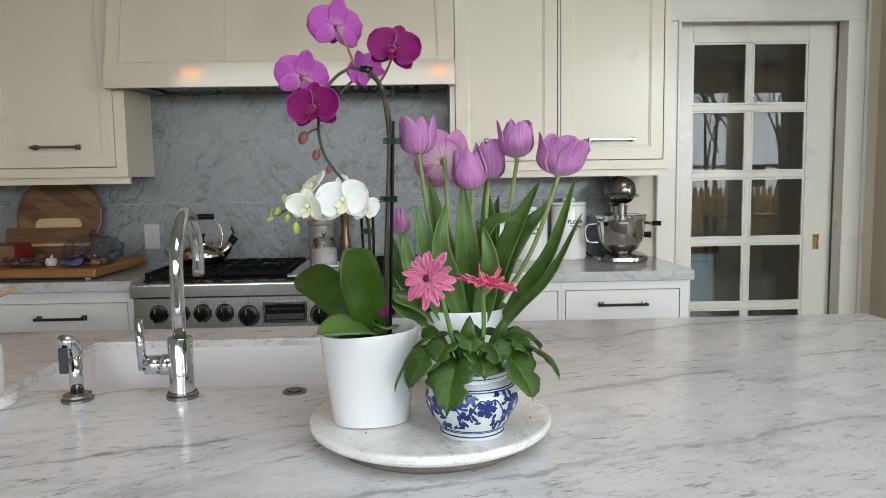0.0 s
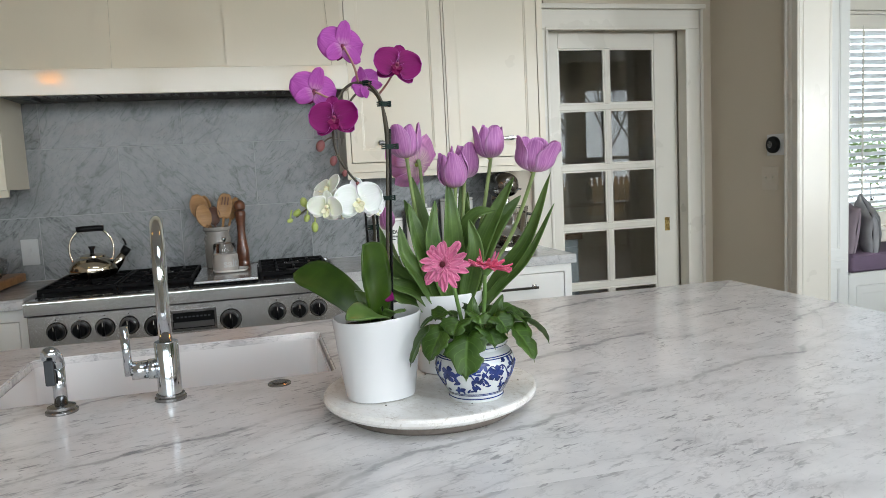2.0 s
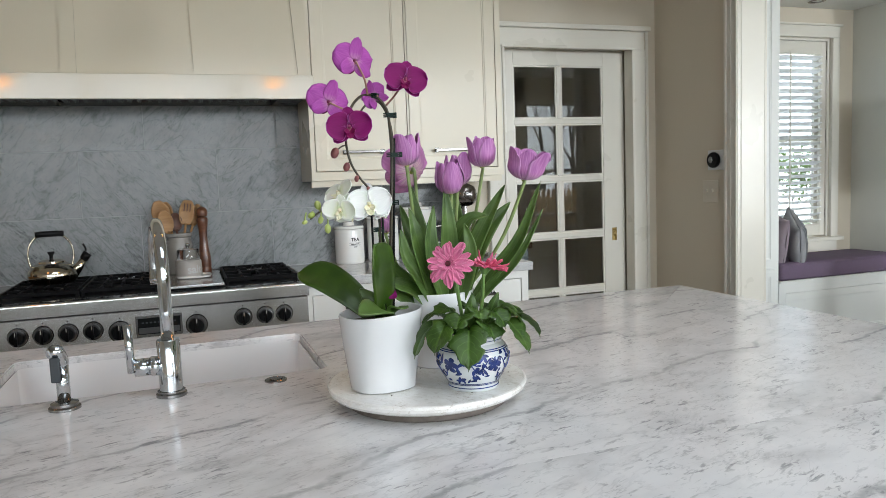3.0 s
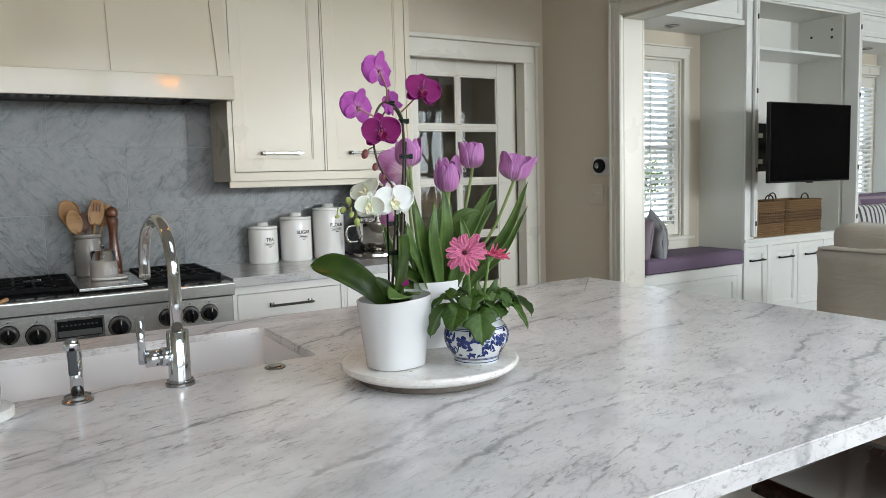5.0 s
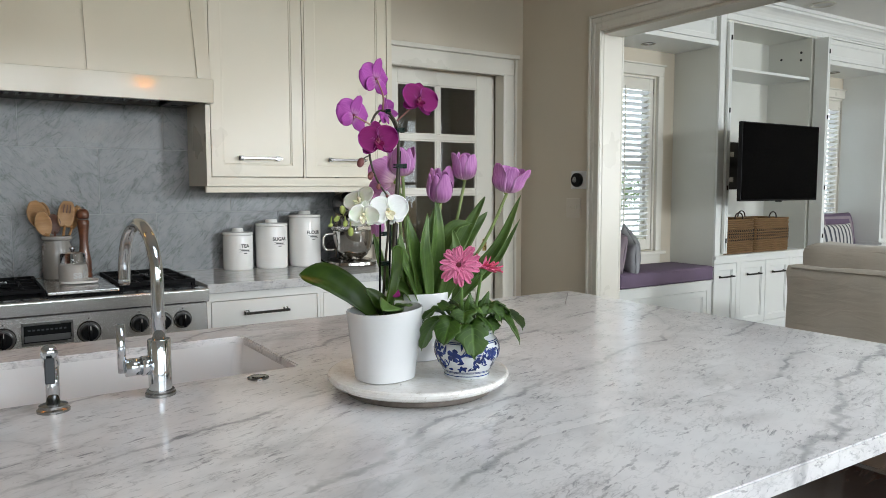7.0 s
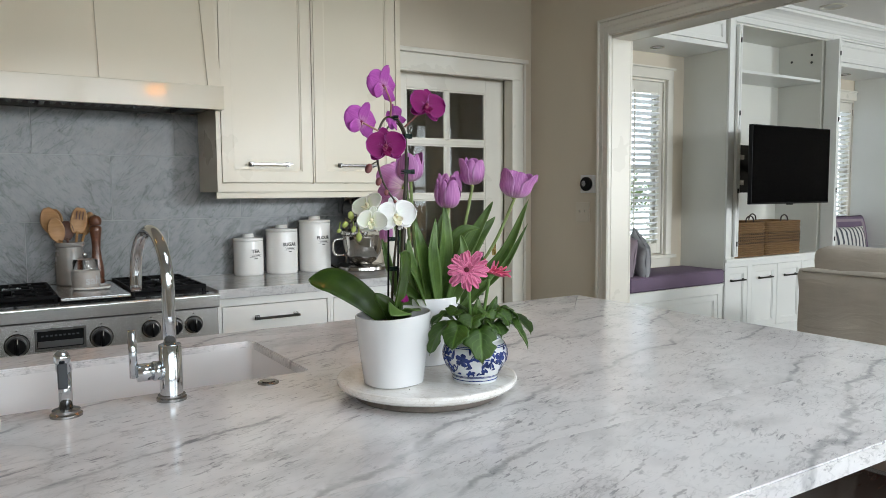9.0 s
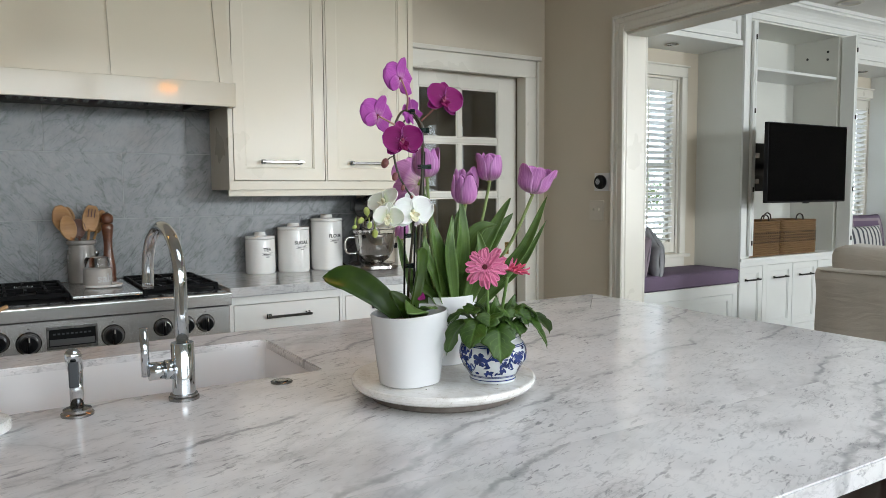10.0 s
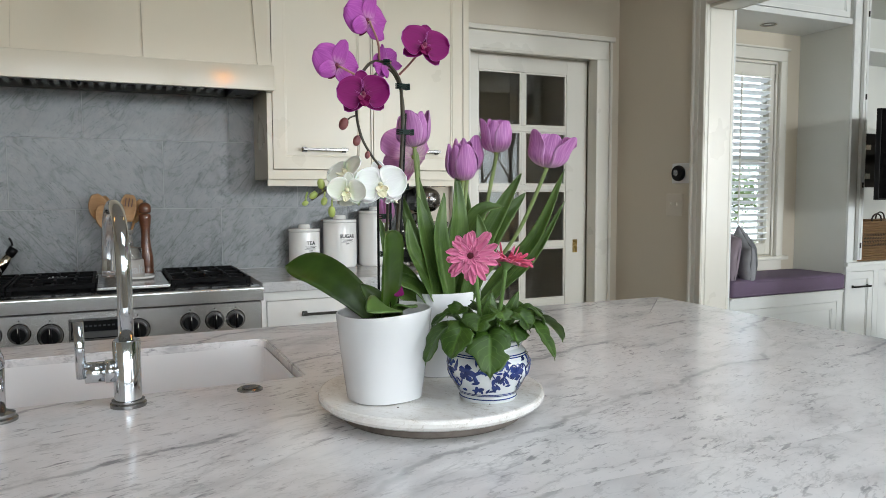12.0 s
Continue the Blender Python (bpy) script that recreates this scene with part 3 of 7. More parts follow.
south = [(-3.28, -2.9), (2.4, 2.8), (3.8, 3.92), (4.96, 5.2), (6.24, 6.48), (7.38, 7.5), (8.26, 8.4)]
# Second and third are known; the others are added, the end two for lamps.
LIVING_WINDOWS = ((2.8, 3.8), (3.92, 4.96), (5.2, 6.24), (6.48, 7.38), (7.5, 8.26))
rows = [(a, b, -3.6, -3.48, 0, CEIL) for a, b in south]
rows += [(-2.9, 2.4, -3.6, -3.48, 0, 0.8), (-2.9, 2.4, -3.6, -3.48, 2.88, CEIL), (2.8, 8.26, -3.6, -3.48, 2.55, CEIL)] + [(a, b, -3.6, -3.48, 0, 0.45) for a, b in LIVING_WINDOWS]
setting(part("wall_south", boxes(rows), WALLP), "greige painted wall with tall windows", "wall")
setting(part("wall_living_east", boxes([(8.28, 8.4, -3.48, 4.4, 0, CEIL)]), WALLP), "greige painted living room wall", "wall")
# living room north wall, with two window openings at the seats
WX = [(3.835, 4.615), (6.86, 7.64)]
setting(part("wall_living_north", boxes([(2.73, WX[0][0], 4.3, 4.42, 0, CEIL), (WX[0][1], WX[1][0], 4.3, 4.42, 0, CEIL), (WX[1][1], 8.4, 4.3, 4.42, 0, CEIL)] + [(a, b, 4.3, 4.42, 0, 0.8) for a, b in WX] + [(a, b, 4.3, 4.42, 2.31, CEIL) for a, b in WX]), WALLP), "cream painted wall behind the window seats", "wall")
# pantry behind the glazed door
setting(part("wall_pantry", boxes([(1.0, 1.12, 3.8, 5.6, 0, CEIL), (2.9, 3.02, 4.42, 5.6, 0, CEIL), (1.0, 3.02, 5.5, 5.6, 0, CEIL), (1.0, 3.02, 3.8, 5.6, CEIL, CEIL + 0.1), (1.0, 3.02, 3.8, 5.6, -0.12, 0), (2.73, 3.02, 3.8, 4.42, 0, CEIL)]), WALLP), "dim pantry walls behind the glazed door", "wall")


def casing(name, rows, label):
    return setting(part(name, boxes(rows, 0.003), WHITE), label, "trim")


# door casing on the range wall, in stepped mouldings
casing("trim", [(1.455, 1.555, 3.565, 3.599, 0, 2.05), (1.545, 1.56, 3.557, 3.565, 0, 2.045), (2.36, 2.455, 3.565, 3.589, 0, 2.05), (2.355, 2.37, 3.557, 3.565, 0, 2.045), (2.443, 2.459, 3.55, 3.565, 0, 2.15),
                (1.455, 2.443, 3.565, 3.589, 2.05, 2.15), (1.45, 2.47, 3.54, 3.589, 2.15, 2.175), (1.545, 2.37, 3.557, 3.565, 2.045, 2.06), (2.365, 2.38, 3.59, 3.6585, 0, 2.095), (1.555, 2.36, 3.59, 3.6585, 2.055, 2.0945)], "white moulded casing round the pocket door")
# opening casing on the side wall
casing("trim", [(2.508, 2.53, 2.886, 2.962, 0, 2.292), (2.498, 2.53, 2.962, 2.977, 0, 2.308), (2.5, 2.508, 2.886, 2.9, 0, 2.23), (2.508, 2.53, -2.7, 2.886, 2.215, 2.292), (2.498, 2.53, -2.7, 2.962, 2.292, 2.308), (2.5, 2.508, -2.7, 2.886, 2.215, 2.23),
                (2.504, 2.508, 2.93, 2.938, 0, 2.268), (2.504, 2.508, -2.7, 2.93, 2.26, 2.268),
                (2.53, 2.676, 2.885, 2.9, 0, 2.2), (2.53, 2.676, -2.7, 2.9, 2.2, 2.215), (2.676, 2.692, 2.885, 2.98, 0, 2.31), (2.676, 2.692, -2.7, 2.885, 2.2, 2.31)], "white moulded casing round the wide opening")
setting(part("baseboard", box(2.51, 2.53, 2.978, 3.55, 0, 0.14, 0.004), WHITE), "white painted skirting board", "baseboard")
# crown at the living room ceiling
crown_prof = [(3.85, 2.79), (3.834, 2.79), (3.832, 2.805), (3.822, 2.81), (3.818, 2.832), (3.806, 2.856), (3.786, 2.878), (3.764, 2.892), (3.752, 2.895), (3.75, 2.914), (3.736, 2.92), (3.735, 2.948), (3.85, 2.948)]
bm = bmesh.new()
rows = [[bm.verts.new((x, y, z)) for y, z in crown_prof] for x in (2.73, 8.28)]
for i in range(len(crown_prof)):
    j = (i + 1) % len(crown_prof)
    bm.faces.new((rows[0][i], rows[0][j], rows[1][j], rows[1][i]))
bm.faces.new(rows[0][::-1])
bm.faces.new(rows[1])
bmesh.ops.recalc_face_normals(bm, faces=bm.faces[:])
setting(part("trim", bm, BUILTIN), "white crown moulding above the built-in cabinets", "trim")

# ---- pocket door ----
door = setting(thing("door_1", "white ten-light glazed pocket door, closed", "door"), "white ten-light glazed pocket door, closed", "door")
DY0, DY1 = 3.662, 3.7
cols = [(1.655, 1.925), (1.952, 2.222)]
rowz = [(1.966 - 0.326 * k - 0.294, 1.966 - 0.326 * k) for k in range(5)]
rows = [(1.5, 1.655, DY0, DY1, 0.01, 2.12), (2.222, 2.36, DY0, DY1, 0.01, 2.12), (1.655, 2.222, DY0, DY1, 1.966, 2.12), (1.655, 2.222, DY0, DY1, 0.01, rowz[-1][0])]
part("door_frame", boxes(rows, 0.002), WHITE, door)
for k in range(4):
    part("muntin", box(1.655, 2.222, DY0 + 0.004, DY1 - 0.004, rowz[k + 1][1], rowz[k][0], 0.005, 2), WHITE, door)
for z0, z1 in rowz:
    part("muntin", box(1.925, 1.952, DY0 + 0.004, DY1 - 0.004, z0, z1, 0.005, 2), WHITE, door)
    for x0, x1 in cols:
        p = part("pane", box(x0 - 0.002, x1 + 0.002, DY0 + 0.017, DY0 + 0.021, z0 - 0.002, z1 + 0.002), PANE, door)
        p2 = part("pane", box(x0 - 0.002, x1 + 0.002, DY0 + 0.027, DY0 + 0.031, z0 - 0.002, z1 + 0.002), PANE, door)
        p.visible_shadow = p2.visible_shadow = False
        b = 0.008
        part("bead", boxes([(x0, x0 + b, DY0 + 0.006, DY0 + 0.017, z0, z1), (x1 - b, x1, DY0 + 0.006, DY0 + 0.017, z0, z1), (x0 + b, x1 - b, DY0 + 0.006, DY0 + 0.017, z0, z0 + b), (x0 + b, x1 - b, DY0 + 0.006, DY0 + 0.017, z1 - b, z1)]), WHITE, door)
part("flush_pull", boxes([(2.272, 2.278, DY0 - 0.003, DY0 + 0.002, 0.955, 1.03), (2.296, 2.302, DY0 - 0.003, DY0 + 0.002, 0.955, 1.03), (2.278, 2.296, DY0 - 0.003, DY0 + 0.002, 0.955, 0.966), (2.278, 2.296, DY0 - 0.003, DY0 + 0.002, 1.019, 1.03), (2.278, 2.296, DY0 - 0.001, DY0 + 0.001, 0.966, 1.019)], 0.0008), BRASS, door, "aged brass flush pull")
# pantry drawers seen through the glass
pantry = thing("pantry_cabinet", "grey painted pantry drawers with a dark wooden top", "cabinet", (0, 0, 0))
GREYP = paint("grey_blue_paint", (0.30, 0.34, 0.36), 0.45, 0.03, 0.04)
part("body", box(1.13, 2.1, 4.45, 5.0, 0.0, 0.86, 0.003), GREYP, pantry)
part("top", box(1.125, 2.12, 4.42, 5.02, 0.86, 0.9, 0.004), WALNUT, pantry, "dark wooden top")
for k in range(4):
    x0 = 1.14 + (k % 2) * 0.48
    z0 = 0.46 if k < 2 else 0.1
    d = slab_front(pantry, "drawer", x0, x0 + 0.46, z0 + 0.01, z0 + 0.35, 4.43, GREYP)
    bar_handle(d, x0 + 0.23, z0 + 0.2, 4.43, 0.13, BRONZE, label="dark bronze cup handle")

# ---- backsplash ----
splash = setting(part("backsplash", box(-2.4, 1.25, 3.6573, 3.68, 0.945, 1.85), GROUT), "grey veined marble tile backsplash", "wall")

# ---- wall plates ----
def plate(name, label, m, w, h, cat, mat):
    t = thing(name, label, cat)
    t.matrix_basis = m
    part("cover", box(-w / 2, w / 2, -0.006, -0.0006, -h / 2, h / 2, 0.002), mat, t)
    return t


sw = plate("light_switch", "white single rocker switch plate on the marble", pose(-0.965, 3.656, 1.08), 0.072, 0.118, "switch", PLATEP)
part("rocker", box(-0.008, 0.008, -0.010, -0.0065, -0.018, 0.018, 0.002), PLATEP, sw)
SWITCHP = paint("almond_plastic", (0.60, 0.545, 0.455), 0.4, 0.02, 0)
sw2 = thing("light_switch", "almond double toggle switch plate on the wall", "switch")
sw2.matrix_basis = pose(2.53, 3.108, 1.235, 0, 0, -90)
part("cover", box(-0.058, 0.058, -0.006, -0.0006, -0.058, 0.058, 0.002), SWITCHP, sw2)
for dx in (-0.023, 0.023):
    part("toggle", box(dx - 0.004, dx + 0.004, -0.016, -0.0065, -0.002, 0.012, 0.001), SWITCHP, sw2)
ring = thing("thermostat", "round black thermostat on a square white backplate", "thermostat")
ring.matrix_basis = pose(2.53, 3.065, 1.399, 0, 0, -90)
part("backplate", box(-0.062, 0.062, -0.007, -0.0006, -0.052, 0.052, 0.004), CERAMIC, ring)
bm = lathe([(0.0, 0.0), (0.038, 0.0), (0.041, 0.006), (0.041, 0.018), (0.038, 0.024), (0.0, 0.025)], 36)
bm.transform(pose(0, -0.0075, 0, 90))
part("dial", bm, BLACK, ring, smooth=True)
bm = lathe([(0.0, 0.0), (0.017, 0.0), (0.017, 0.001), (0, 0.001)], 24)
bm.transform(pose(-0.006, -0.0335, 0.002, 90))
part("lens", bm, metal("grey_lens", (0.35, 0.36, 0.38), 0.2), ring)

# ---- range-side base cabinets and worktops ----
CT = 0.945


def base_unit(x0, x1, label, drawers):
    u = thing("base_cabinet", label, "cabinet", group="range wall base cabinets")
    ops = [(a, b, c, d) for a, b, c, d in drawers]
    frame_box(u, "body", x0, x1, 3.095, 3.66, 0.1, 0.902, ops, CREAM_COOL)
    part("toe_kick", box(x0, x1, 3.16, 3.6, 0.0, 0.1), GAP, u)
    for a, b, c, d in ops:
        f = slab_front(u, "drawer", a + 0.0035, b - 0.0035, c + 0.0035, d - 0.0035, 3.097, CREAM_COOL)
        bar_handle(f, (a + b) / 2 + 0.0, (c + d) / 2 + 0.004, 3.097, 0.205, PULL)
    return u


CREAM_COOL = paint("off_white_cabinet_paint", (0.78, 0.77, 0.73), 0.34, 0.015, 0.03)
base_unit(0.376, 0.905, "off-white base cabinet with an inset drawer", [(0.395, 0.892, 0.733, 0.865), (0.395, 0.892, 0.42, 0.70), (0.395, 0.892, 0.13, 0.39)])
base_unit(0.906, 1.44, "off-white base cabinet with an inset drawer at the end", [(0.92, 1.405, 0.733, 0.865), (0.92, 1.405, 0.42, 0.70), (0.92, 1.405, 0.13, 0.39)])
base_unit(-1.43, -0.85, "off-white base cabinet beside the range", [(-1.415, -0.878, 0.722, 0.855), (-1.415, -0.878, 0.42, 0.69), (-1.415, -0.878, 0.13, 0.39)])
base_unit(-2.2, -1.431, "off-white base cabinet further along the wall", [(-2.185, -1.445, 0.722, 0.855), (-2.185, -1.445, 0.42, 0.69), (-2.185, -1.445, 0.13, 0.39)])
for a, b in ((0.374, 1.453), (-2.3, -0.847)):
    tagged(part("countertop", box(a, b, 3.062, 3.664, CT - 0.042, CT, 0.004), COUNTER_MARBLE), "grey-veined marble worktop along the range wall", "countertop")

# ---- upper cabinets ----
def wall_unit(x0, x1, label, doors):
    u = thing("wall_cabinet", label, "cabinet", group="upper cabinets")
    frame_box(u, "body", x0, x1, 3.338, 3.664, 1.365, 2.9, [(a, b, 1.405, 2.84) for a, b, _ in doors], CREAM)
    part("bottom_rail", box(x0 + 0.002, x1 - 0.002, 3.36, 3.378, 1.335, 1.364), CREAM, u)
    for a, b, hx in doors:
        f = shaker(u, "door", a + 0.0035, b - 0.0035, 1.4085, 2.8365, 3.339, CREAM)
        bar_handle(f, hx, 1.496, 3.339, 0.205, PULL)
    return u


wall_unit(0.462, 1.437, "cream two-door wall cabinet beside the hood", [(0.483, 0.937, 0.715), (0.945, 1.408, 1.172)])
wall_unit(-2.1, -0.94, "cream wall cabinet over the chopping board", [(-1.52, -0.988, -1.237), (-2.08, -1.53, -1.8)])
lightbar = thing("under_cabinet_light", "thin steel light bar under the wall cabinet", "light")
part("housing", box(-1.9, -1.08, 3.46, 3.53, 1.34, 1.363, 0.003), STEEL, lightbar)
lightbar = thing("under_cabinet_light", "thin steel light bar under the wall cabinet", "light")
part("housing", box(0.56, 1.36, 3.44, 3.52, 1.332, 1.363, 0.003), STEEL, lightbar)

# ---- hood ----
hood = thing("range_hood", "cream panelled wooden range hood with a steel liner", "hood")
HB, HT = 1.735, 1.84
part("band", boxes([(-0.995, 0.482, 3.262, 3.285, HB, HT), (-0.995, -0.97, 3.285, 3.66, HB, HT), (0.457, 0.482, 3.285, 3.337, HB, HT)], 0.002), BANDP, hood)
TOPZ, LEANY, LEANX = 2.94, 0.12, 0.075


def hood_pt(x, z, out=0.0):
    k = (z - HT) / (TOPZ - HT)
    cx = -0.2565
    return (cx + (x - cx) * (1 - LEANX * k), 3.275 + LEANY * k - out, z)


def hood_strip(x0, x1, z0, z1, out, back):
    bm = bmesh.new()
    vs = [bm.verts.new(hood_pt(x, z, o)) for o in (out, back) for x, z in ((x0, z0), (x1, z0), (x1, z1), (x0, z1))]
    for f in ((0, 1, 2, 3), (7, 6, 5, 4), (0, 4, 5, 1), (1, 5, 6, 2), (2, 6, 7, 3), (3, 7, 4, 0)):
        bm.faces.new([vs[i] for i in f])
    bmesh.ops.recalc_face_normals(bm, faces=bm.faces[:])
    return bm


part("panel", hood_strip(-0.982, 0.47, HT, TOPZ, 0.0, -0.02), HOODP, hood)
for x0, x1 in ((-0.985, -0.928), (-0.545, -0.486), (-0.03, 0.029), (0.413, 0.473)):
    part("batten", hood_strip(x0, x1, HT, TOPZ, 0.008, 0.0005), HOODP, hood)
part("side", hood_strip(-0.982, -0.962, HT, TOPZ, -0.02, -0.38), HOODP, hood)
part("side", hood_strip(0.44, 0.46, HT, TOPZ, -0.02, -0.06), HOODP, hood)
part("liner", boxes([(-0.969, 0.45, 3.286, 3.66, 1.80, 1.81), (-0.969, -0.85, 3.29, 3.66, 1.745, 1.7995), (0.33, 0.45, 3.29, 3.66, 1.745, 1.7995), (-0.85, 0.33, 3.29, 3.36, 1.745, 1.7995), (-0.85, 0.33, 3.62, 3.66, 1.745, 1.7995)], 0.002), DARKSTEEL, hood, "dark stainless hood liner")
for k in range(3):
    x0 = -0.845 + k * 0.39
    f = part("filter", box(x0, x0 + 0.385, 3.365, 3.615, 1.775, 1.78), DARKSTEEL, hood, "steel baffle filter")
    for i in range(9):
        xa = x0 + 0.008 + i * 0.042
        part("baffle", box(xa, xa + 0.026, 3.37, 3.61, 1.755, 1.7745, 0.004, 1), STEEL, f)
    bm = bmesh.new()
    tube([(x0 + 0.19, 3.40, 1.754), (x0 + 0.19, 3.40, 1.738)], 0.007, 8, bm=bm)
    part("knob", bm, CHROME, f)

# ---- range ----
rng = thing("range", "stainless steel professional gas range with black knobs", "range")
RX0, RX1 = -0.843, 0.371
part("body", boxes([(RX0, RX1, 3.12, 3.66, 0.12, 0.93), (RX0, RX1, 3.64, 3.663, 0.93, 0.955)], 0.003), STEEL, rng)
prof = [(3.062, 0.8735), (3.047, 0.876), (3.0445, 0.879), (3.043, 0.924)] + [(3.043 + 0.009 * (1 - math.cos(a)), 0.924 + 0.009 * math.sin(a)) for a in (0.35, 0.7, 1.05, 1.4)] + [(3.119, 0.934), (3.119, 0.8735)]
bm = bmesh.new()
rows = [[bm.verts.new((x, y, z)) for y, z in prof] for x in (RX0 - 0.004, RX1 + 0.004)]
for i in range(len(prof)):
    j = (i + 1) % len(prof)
    bm.faces.new((rows[0][i], rows[0][j], rows[1][j], rows[1][i]))
bm.faces.new(rows[0][::-1]); bm.faces.new(rows[1])
bmesh.ops.recalc_face_normals(bm, faces=bm.faces[:])
part("bullnose", bm, STEEL, rng)
part("control_panel", box(RX0, RX1, 3.062, 3.119, 0.735, 0.8715, 0.003), STEEL, rng)
# Solid dark bar whose colour stands for the shade in the gap.
part("vent_slot", box(RX0 + 0.01, RX1 - 0.01, 3.07, 3.119, 0.718, 0.7345), GAP, rng)
part("oven_door", box(RX0 + 0.004, RX1 - 0.004, 3.068, 3.119, 0.14, 0.715, 0.006), STEEL, rng)
part("rail", boxes([(RX0 + 0.04, RX1 - 0.04, 3.01, 3.03, 0.66, 0.68), (RX0 + 0.05, RX0 + 0.07, 3.03, 3.068, 0.66, 0.68), (RX1 - 0.07, RX1 - 0.05, 3.03, 3.068, 0.66, 0.68)], 0.004), STEEL, rng)


def knob(x, z, r):
    bm = lathe([(0.0, 0), (r * 1.25, 0), (r * 1.3, 0.004), (r * 1.2, 0.008), (0, 0.0082)], 28)
    bm.transform(pose(x, 3.0615, z, 90))
    bezel = part("bezel", bm, NICKEL, rng, smooth=True)
    bm = lathe([(0, 0.0), (r, 0.0), (r, 0.016), (r * 0.9, 0.026), (r * 0.82, 0.032), (0, 0.033)], 26)
    bm.transform(pose(x, 3.053, z, 90))
    add_box(bm, x - r * 0.2, x + r * 0.2, 3.012, 3.022, z - r * 0.95, z + r * 0.95)
    kb = part("knob", bm, BLACK, rng, smooth=True)
    part("pointer", box(x - 0.0012, x + 0.0012, 3.0105, 3.0118, z + r * 0.4, z + r * 0.9), WHITE, kb)
    part("indicator", box(x - 0.002, x + 0.002, 3.0595, 3.0616, z + r * 1.55, z + r * 1.55 + 0.004), BLACK, rng)


for x in (-0.742, -0.655, -0.567, -0.478, 0.097, 0.188, 0.267):
    knob(x, 0.808, 0.0285)
for x in (-0.381, -0.09):
    knob(x, 0.794, 0.0335)
part("display_frame", boxes([(-0.322, -0.146, 3.056, 3.0615, 0.762, 0.772), (-0.322, -0.146, 3.056, 3.0615, 0.838, 0.848), (-0.322, -0.314, 3.056, 3.0615, 0.772, 0.838), (-0.154, -0.146, 3.056, 3.0615, 0.772, 0.838)], 0.001), NICKEL, rng, "polished vent surround")
part("display", box(-0.314, -0.154, 3.0607, 3.0617, 0.772, 0.838), BLACK, rng, "black glass display")
part("display_trim", box(-0.312, -0.156, 3.0565, 3.0606, 0.776, 0.799, 0.001, 1), DARKSTEEL, rng, "dark steel vent lip")
for k in range(9):
    x = -0.300 + k * 0.0152
    part("display_mark", box(x, x + 0.009, 3.0600, 3.0606, 0.816, 0.822), RUBBER, rng)
part("cooktop", box(RX0 + 0.02, RX1 - 0.02, 3.125, 3.63, 0.931, 0.937), IRON, rng, "black burner pan")


def grate(x0, x1):
    rows = []
    t, z0, z1 = 0.011, 0.95, 0.968
    ym = 3.375
    for ya, yb in ((3.125, ym - 0.003), (ym + 0.003, 3.625)):
        rows += [(x0, x1, ya, ya + t, z0 + 0.002, z1), (x0, x1, yb - t, yb, z0 + 0.002, z1), (x0, x0 + t, ya + t, yb - t, z0 + 0.002, z1), (x1 - t, x1, ya + t, yb - t, z0 + 0.002, z1)]
        rows += [(fx, fx + 0.016, fy, fy + 0.016, 0.938, z0 + 0.002) for fx in (x0, x1 - 0.016) for fy in (ya, yb - 0.016)]
        xc, yc = (x0 + x1) / 2, (ya + yb) / 2
        for k in range(3):
            xx = x0 + (x1 - x0) * (k + 1) / 4
            rows += [(xx - t / 2, xx + t / 2, ya + t, yc - 0.035, z0, z1), (xx - t / 2, xx + t / 2, yc + 0.035, yb - t, z0, z1)]
        rows += [(x0 + t, xc - 0.035, yc - t / 2, yc + t / 2, z0, z1), (xc + 0.035, x1 - t, yc - t / 2, yc + t / 2, z0, z1)]
    g = part("grate", boxes(rows, 0.0015), IRON, rng, "black cast iron grate")
    for yc in (3.25, 3.5):
        part("burner", lathe([(0.05, 0), (0.05, 0.006), (0.035, 0.007), (0.035, 0.016), (0.03, 0.019), (0, 0.019)], 24, at=((x0 + x1) / 2, yc, 0.938)), IRON, g)


grate(-0.815, -0.525)
grate(-0.52, -0.232)
grate(0.036, 0.34)
part("griddle_cover", box(-0.226, 0.03, 3.085, 3.6, 0.944, 0.956, 0.003), STEEL, rng, "brushed steel griddle cover")

# ---- kettle ----
kt = thing("kettle", "polished steel whistling kettle with a black handle", "kettle", (-0.662, 3.43, 0.9685), 12)
kt.matrix_basis = pose(-0.662, 3.43, 0.9685, 0, 0, 12) @ Matrix.Diagonal((1.05, 1.05, 1.15, 1))
part("body", lathe([(0, 0), (0.072, 0), (0.08, 0.004), (0.09, 0.014), (0.093, 0.03), (0.09, 0.048), (0.078, 0.064), (0.06, 0.074), (0.052, 0.077), (0.05, 0.083), (0.035, 0.089), (0.0, 0.092)], 48), KETTLE, kt, smooth=True)
part("lid_knob", lathe([(0, 0.0), (0.008, 0.0), (0.007, 0.01), (0.014, 0.022), (0.013, 0.027), (0, 0.028)], 20, at=(0, 0, 0.092)), BLACK, kt, smooth=True)
arc = curve_points([(-0.075, 0, 0.062), (-0.083, 0, 0.1), (-0.077, 0, 0.14), (-0.055, 0, 0.17), (-0.03, 0, 0.182), (0.03, 0, 0.182), (0.055, 0, 0.17), (0.077, 0, 0.14), (0.083, 0, 0.1), (0.075, 0, 0.062)], 6)
part("handle", tube(arc, 0.0042, 8), KETTLE, kt, smooth=True)
part("grip", tube([(-0.052, 0, 0.183), (-0.03, 0, 0.185), (0.03, 0, 0.185), (0.052, 0, 0.183)], 0.0115, 12), BLACK, kt, "black handle grip", smooth=True)
sp = part("spout", tube([(0.075, 0, 0.03), (0.1, 0, 0.055), (0.124, 0, 0.088)], 0.022, 16, 0.6), KETTLE, kt, smooth=True)
